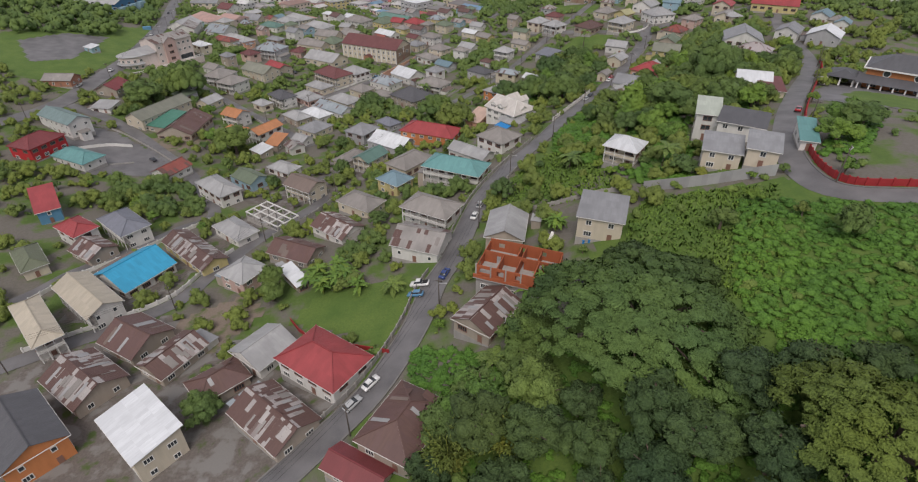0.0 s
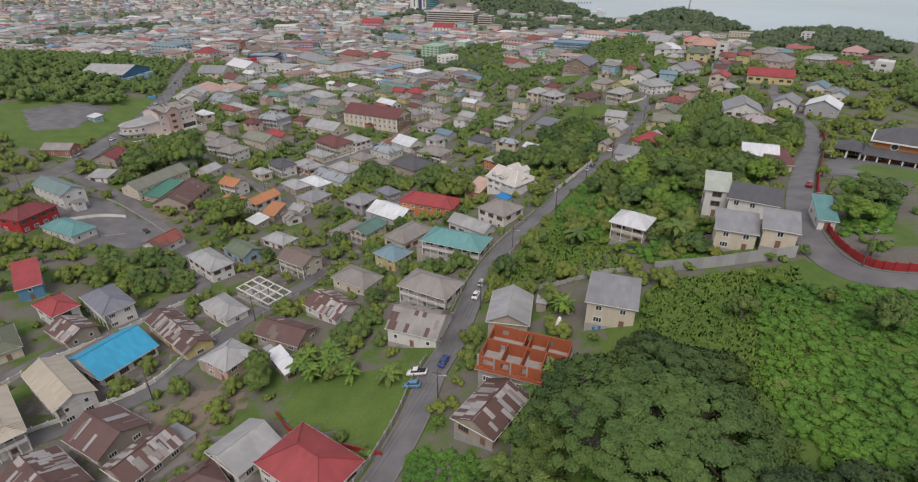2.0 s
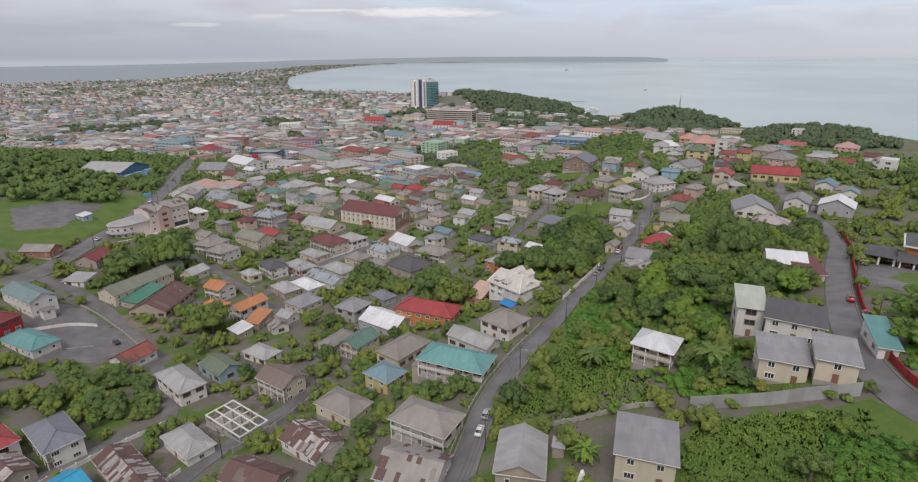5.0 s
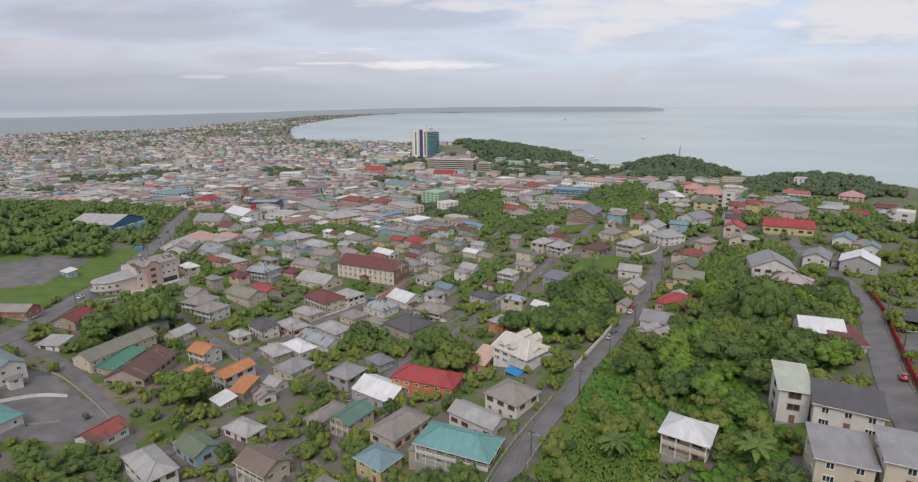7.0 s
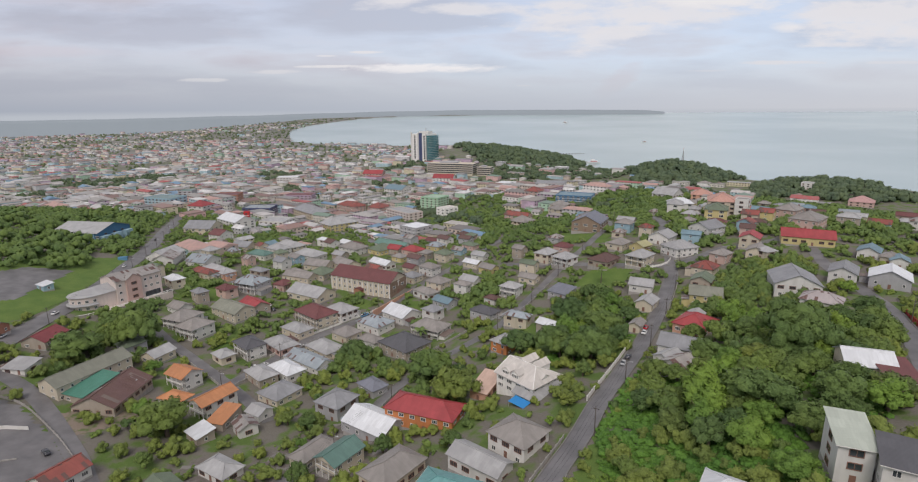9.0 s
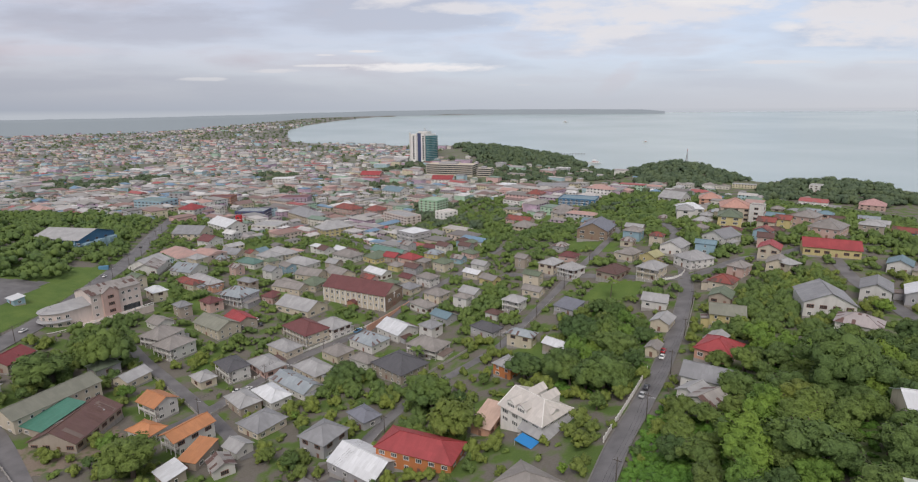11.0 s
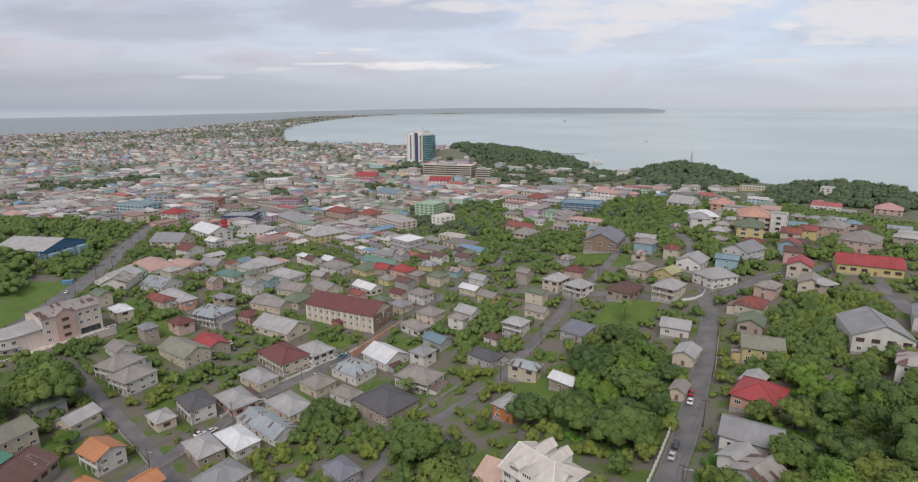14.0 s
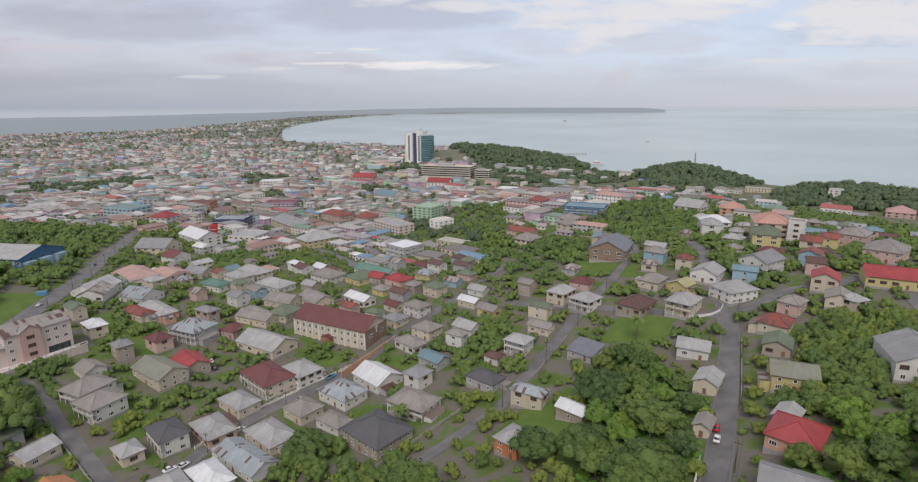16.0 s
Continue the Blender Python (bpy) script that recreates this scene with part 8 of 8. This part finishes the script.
def pole_line(points, offset, gap):
    R, A = rail(points, 1.0)
    tops = []
    for i in range(int(gap / 2), len(R), gap):
        p = R[i] + A[i] * offset
        tops.append(pole(p[0], p[1], math.degrees(math.atan2(A[i][1], A[i][0])), lamp=(i // gap) % 2 == 0))
    curve = bpy.data.curves.new("power_line", "CURVE")
    curve.dimensions, curve.bevel_depth, curve.bevel_resolution = "3D", 0.025, 0
    for a, b in zip(tops[:-1], tops[1:]):
        for k in range(3):
            s = curve.splines.new("POLY")
            s.points.add(8)
            for i in range(9):
                f = i / 8
                q = a[k].lerp(b[k], f) - Vector((0, 0, 1.1 * 4 * f * (1 - f)))
                s.points[i].co = (*q, 1)
    curve.materials.append(WIRE)
    tagged(new("power_line", curve), "thin dark overhead wires between the poles", "wires")


pole_line(MAIN, 3.9, 34)
pole_line(((-230, 215), (-205, 250), (-197, 277), (-199, 314), (-201, 349), (-210, 400), (-230, 477), (-262, 570)), 5.6, 32)
pole_line(((-125, 92), (-102, 109), (-80, 126), (-68, 156), (-52, 184), (-51, 212), (-40, 228), (-20, 281)), 3.4, 36)
pole_line(((6, 309), (32, 340), (64, 383), (89, 414), (111, 451)), 3.4, 32)
pole_line(((92, 102), (78, 110), (76, 122), (95, 163), (117, 195), (158, 257)), 3.8, 38)
pole_line(((-108, 262), (-85, 309), (-55, 352), (-27, 391), (12, 437)), 3.6, 34)


def fence(points, offset, height, mat, label, panel=3.0, posts=True, name="boundary_wall", a=0.0, b=1.0, thick=0.12):
    """Panels between posts, stepping with the ground."""
    R, A = rail(points, panel)
    lo, hi = int(a * (len(R) - 1)), int(b * (len(R) - 1))
    root = new(name)
    P = [R[i] + A[i] * offset for i in range(lo, hi + 1)]
    root.matrix_world = pose(P[0][0], P[0][1], float(ground(*P[0])))
    inv = root.matrix_world.inverted()
    for p, q in zip(P[:-1], P[1:]):
        za, zb = float(ground(*p)), float(ground(*q))
        d = Vector((q[0] - p[0], q[1] - p[1]))
        nrm = Vector((-d[1], d[0])).normalized() * thick / 2
        V = []
        for (x, y, z) in ((p[0], p[1], za), (q[0], q[1], zb)):
            for s in (-1, 1):
                V += [inv @ Vector((x + s * nrm[0], y + s * nrm[1], z - 0.4)), inv @ Vector((x + s * nrm[0], y + s * nrm[1], z + height))]
        piece("wall_panel", raw_mesh("wall_panel", V, ((0, 1, 3, 2), (4, 6, 7, 5), (0, 4, 5, 1), (2, 3, 7, 6), (1, 5, 7, 3)), mat), root)
        if posts:
            bm = bmesh.new()
            box(bm, -0.17, 0.17, -0.17, 0.17, -0.5, height + 0.22)
            bm.transform(inv @ pose(p[0], p[1], za))
            part("post", bm, mat, root)
    tagged(root, label, "wall")


fence(MAIN, -4.1, 1.2, CONCRETE, "grey concrete front wall along the hill road", a=0.30, b=0.52)
fence(MAIN, -4.2, 1.4, CONCRETE, "grey concrete block wall along the road", a=0.14, b=0.28)
fence(MAIN, -4.2, 1.6, WHITE_TRIM, "white balustrade wall beside the mansion garden", a=0.58, b=0.72, panel=2.2)
fence(MAIN, 4.0, 1.2, CONCRETE, "low grey block wall along the road", a=0.42, b=0.47)
fence(((92, 102), (78, 110), (76, 122), (82, 140), (95, 163), (117, 195), (140, 227), (158, 257)), 4.2, 1.7, RED_PAINT, "red-painted boundary wall along the ridge road", panel=2.6)
fence(((44, 133), (55, 128), (62, 126), (71, 123.5)), 0, 3.0, ROOF["pale"], "pale corrugated-sheet fence above the slope", panel=1.3, posts=False, name="fence", thick=0.08)
fence(((10, 143), (22, 140), (34, 139), (42, 135)), 0, 1.3, CONCRETE, "low grey block wall across the slope", panel=2.5)
fence(((-125, 92), (-102, 109), (-93, 115), (-80, 126), (-75, 140), (-68, 156)), -3.0, 1.3, WHITE_TRIM, "white panelled wall in front of the houses", a=0.25, b=0.95)
fence(((-123, 128), (-117, 140), (-107, 152), (-97, 167), (-89, 177)), 2.9, 1.3, WHITE_TRIM, "pale front wall with posts along the street")
fence(((-178, 256), (-160, 253), (-137, 237), (-121, 223)), 0, 1.0, CONCRETE, "low white wall round the asphalt yard")
fence(((-168, 226), (-156, 236), (-146, 238)), 0, 1.4, WHITE_TRIM, "free-standing white wall in the yard", posts=False)
fence(((-160, 222), (-148, 218), (-138, 222)), 0, 0.6, CONCRETE, "low concrete kerb wall in the yard", posts=False)
fence(((-30, 283), (-14, 300), (2, 316), (14, 328)), -3.2, 1.2, CONCRETE, "grey block wall along the lane")
fence(((98, 360), (112, 357), (121, 372)), 3.2, 1.2, WHITE_TRIM, "white garden wall at the road junction")
fence(((-47, 112), (-40, 104), (-20, 94)), -1.5, 1.2, RED_PAINT, "red fence between two plots", posts=False, name="fence")

CHURCH_STREET = ((-108, 262), (-96, 283), (-85, 309), (-75, 330), (-55, 352), (-41, 366), (-27, 391), (-15, 406))
fence(CHURCH_STREET, 3.5, 1.2, CONCRETE, "grey block wall in front of the houses", a=0.06, b=0.46)
fence(CHURCH_STREET, -3.5, 1.1, WHITE_TRIM, "pale painted front wall along the street", a=0.30, b=0.72)
fence(((-84, 267), (-100, 284), (-120, 302), (-140, 319), (-160, 337)), -3.3, 1.2, CONCRETE, "stained concrete garden wall along the side street", a=0.1, b=0.8)
fence(((-61, 168), (-52, 184), (-59, 200), (-51, 212), (-40, 228), (-31, 258), (-20, 281)), 3.2, 1.3, CONCRETE, "grey block wall beside the street", a=0.2, b=0.9)
fence(((18, 320), (32, 340), (53, 369), (64, 383), (74, 395)), 3.2, 1.2, CONCRETE, "grey stained front wall along the lane", a=0.25, b=0.6)
fence(((72, 268), (86, 292), (100, 318), (110, 337)), 4.0, 1.1, CONCRETE, "low grey wall along the upper hill road", a=0.3, b=0.95)

# ---- boats and jetty ----


def boat(x, y, length, rot, label):
    z = float(sea_level(x, y))
    root = new("boat")
    root.matrix_world = pose(x, y, z, 0, 0, rot)
    k = length / 20
    sec = [(-10, 2.2, 1.6), (-6, 2.6, 1.5), (2, 2.6, 1.7), (7, 1.6, 2.2), (10, 0.15, 2.8)]
    V, F = [], []
    for y_, w, h in sec:
        V += [(-w * k, y_ * k, h * k), (-w * 0.55 * k, y_ * k, -0.6 * k), (w * 0.55 * k, y_ * k, -0.6 * k), (w * k, y_ * k, h * k)]
    for i in range(4):
        for j in range(4):
            F.append((i * 4 + j, i * 4 + (j + 1) % 4, (i + 1) * 4 + (j + 1) % 4, (i + 1) * 4 + j))
    F.append((3, 2, 1, 0))
    piece("hull", raw_mesh("hull", V, F, PAINT["white"]), root)
    bm = bmesh.new()
    box(bm, -1.7 * k, 1.7 * k, -7 * k, 3 * k, 1.4 * k, 4.0 * k)
    box(bm, -1.2 * k, 1.2 * k, -3 * k, 2 * k, 4.0 * k, 5.8 * k)
    part("cabin", bm, PAINT["white"], root)
    bm = bmesh.new()
    box(bm, -1.75 * k, 1.75 * k, -6 * k, 2.6 * k, 2.4 * k, 3.2 * k)
    part("cabin_windows", bm, RED_PAINT, root)
    tagged(root, label, "boat")




def brick_mansion(x, y, rot):
    """Orange brick mansion: dark hipped roofs in two tiers, round windows, a white-columned verandah and a carport wing."""
    root, low = at_ground("brick_mansion", x, y, 44, 18, rot)
    bm = bmesh.new()
    box(bm, -20, 20, -5, 9, low, 7.6)
    part("wall", bm, WALL["orangewall"], root)
    up_ = [tuple((p[0], p[1] + 2, p[2] + 7.6) for p in poly) for poly in roof_planes("h", 42, 16, 4.2)]
    piece("roof", roof_mesh(up_, ROOF["charcoal"]), root)
    bm = bmesh.new()
    for a, c in (((-21, -6), (21, -6)), ((21, -6), (21, 10)), ((-21, 10), (21, 10)), ((-21, -6), (-21, 10))):
        beam(bm, (*a, 7.5), (*c, 7.5), 0.22)
    part("eaves_board", bm, WHITE_TRIM, root)
    up_ = [tuple((p[0] + 4, p[1] + 2, p[2] + 11.6) for p in poly) for poly in roof_planes("h", 14, 8, 1.8)]
    bm = bmesh.new()
    box(bm, -2.4, 10.4, -1.4, 5.4, 10.4, 11.6)
    part("lantern_wall", bm, WALL["brownwall"], root)
    piece("lantern_roof", roof_mesh(up_, ROOF["charcoal"]), root)
    ver = [((-22, -10, 3.4), (22, -10, 3.4), (22, -4.9, 5.2), (-22, -4.9, 5.2))]
    piece("verandah_roof", roof_mesh(ver, ROOF["charcoal"]), root)
    for k in range(13):
        bm = bmesh.new()
        bmesh.ops.create_cone(bm, cap_ends=True, segments=10, radius1=0.3, radius2=0.24, depth=4.4, matrix=Matrix.Translation((-21 + k * 3.5, -9.5, 1.2)))
        part("column", bm, WHITE_TRIM, root)
    bm = bmesh.new()
    box(bm, -22, 22, -10.2, -5, low, 0.4)
    part("verandah_floor", bm, RED_PAINT, root)
    for k in (-14, -5, 5, 14):
        bm = bmesh.new()
        bmesh.ops.create_cone(bm, cap_ends=True, segments=18, radius1=1.25, radius2=1.25, depth=0.2, matrix=Matrix.Translation((k, -5.05, 6.2)) @ Matrix.Rotation(radians(90), 4, "X"))
        ring = part("round_window", bm, WHITE_TRIM, root)
        bm = bmesh.new()
        bmesh.ops.create_cone(bm, cap_ends=True, segments=18, radius1=0.95, radius2=0.95, depth=0.26, matrix=Matrix.Translation((k, -5.05, 6.2)) @ Matrix.Rotation(radians(90), 4, "X"))
        part("pane", bm, GLASS, ring)
    for k in range(6):
        piece("window", WIDE[0], root, pose(-17 + k * 6.8, -5, 2.0))
    up_ = [tuple((p[0] - 26.2, p[1] - 3, p[2] + 3.6) for p in poly) for poly in roof_planes("h", 10, 12, 2.0)]
    piece("carport_roof", roof_mesh(up_, ROOF["charcoal"]), root)
    bm = bmesh.new()
    box(bm, -30.5, -22.5, 0, 2.4, low, 3.6)
    part("carport_wall", bm, WALL["white"], root)
    for px in (-30.5, -26.5, -22.5):
        bm = bmesh.new()
        box(bm, px - 0.3, px + 0.3, -8.3, -7.7, low, 3.6)
        part("carport_post", bm, WHITE_TRIM, root)
    tagged(root, "orange brick mansion with dark tiered roofs and white columns", "house")


brick_mansion(160.5, 190.5, -40)


def thing_box(name, x, y, rot, dims, mat, label, category, lid=None):
    root = new(name)
    root.matrix_world = pose(x, y, float(ground(x, y)), 0, 0, rot)
    w, d, h = dims
    bm = bmesh.new()
    box(bm, -w / 2, w / 2, -d / 2, d / 2, -0.3, h)
    bmesh.ops.bevel(bm, geom=list(bm.edges), offset=min(dims) * 0.05, segments=2, affect="EDGES")
    part("body", bm, mat, root)
    if lid:
        piece("lid", roof_mesh([((-w / 2 - 0.2, -d / 2 - 0.3, h), (w / 2 + 0.2, -d / 2 - 0.3, h), (w / 2 + 0.2, d / 2 + 0.3, h + 0.25 * d), (-w / 2 - 0.2, d / 2 + 0.3, h + 0.25 * d))], lid, 0.08), root)
    tagged(root, label, category)


def barrel(x, y, mat, label):
    root = new("barrel")
    root.matrix_world = pose(x, y, float(ground(x, y)))
    V, F, prof = [], [], ((-0.1, 0.27), (0.05, 0.29), (0.28, 0.31), (0.3, 0.29), (0.6, 0.29), (0.62, 0.31), (0.85, 0.29), (0.9, 0.27))
    for z, q in prof:
        V += [(q * math.cos(k * math.tau / 12), q * math.sin(k * math.tau / 12), z) for k in range(12)]
    F = [(i * 12 + k, i * 12 + (k + 1) % 12, (i + 1) * 12 + (k + 1) % 12, (i + 1) * 12 + k) for i in range(len(prof) - 1) for k in range(12)] + [tuple(range((len(prof) - 1) * 12, len(prof) * 12))]
    piece("drum", smooth(raw_mesh("drum", V, F, mat)), root)
    tagged(root, label, "barrel", "barrels")


for bx, by in ((26, 117), (27.2, 116.6), (28, 116.9), (33, 119), (33.8, 119.6)):
    barrel(bx, by, BLUE_TARP, "blue plastic barrel beside the house wall")
thing_box("shed", 17, 131, -18, (2.4, 2.4, 2.6), WALL["tan"], "small grey garden shed behind the house", "shed", ROOF["pale"])
thing_box("waste_skip", -225, 434, 20, (5.5, 2.6, 2.2), WALL["blue"], "blue steel waste skip beside the road", "skip")
# a heap under a pale sheet
V, F = [], []
for i in range(9):
    for k in range(14):
        f = i / 8
        q = (1.5 - 1.2 * f) * (1 + 0.22 * noise.noise(Vector((k * 0.9, i * 0.8, 2.0))))
        V.append((q * math.cos(k * math.tau / 14), q * 0.8 * math.sin(k * math.tau / 14), -0.2 + 4.2 * f))
F = [(i * 14 + k, i * 14 + (k + 1) % 14, (i + 1) * 14 + (k + 1) % 14, (i + 1) * 14 + k) for i in range(8) for k in range(14)] + [tuple(range(112, 126))]
heap = new("covered_heap", smooth(raw_mesh("covered_heap", V, F, WHITE_TRIM)))
heap.matrix_world = pose(19, 120, float(ground(19, 120)))
tagged(heap, "tall heap covered with crumpled white plastic sheet", "heap")
car("saloon", "dark", 23, 102, 70, "dark car abandoned in tall grass")
fence(((-63, 158), (-54, 170), (-46, 186)), 1.0, 1.8, CONCRETE, "grey concrete retaining wall along the street")
boat(396, 1562, 40, 80, "white ferry boat with red windows off the jetty")
boat(362, 1575, 26, 70, "small white boat beside the jetty")
boat(749, 2155, 20, 80, "small white boat far out on the water")
boat(720, 3432, 34, 40, "distant boat far out on the bay")
for k in range(9):
    bm = bmesh.new()
    box(bm, -1.0, 1.0, -1.0, 1.0, -3, 3.6)
    post_ = new("jetty_pile")
    post_.matrix_world = pose(357 + k * 9, 1794, float(sea_level(390, 1794)))
    part("pile", bm, POLE_WOOD, post_)
    tagged(post_, "dark timber jetty pile standing in the sea", "pile", "jetty piles")
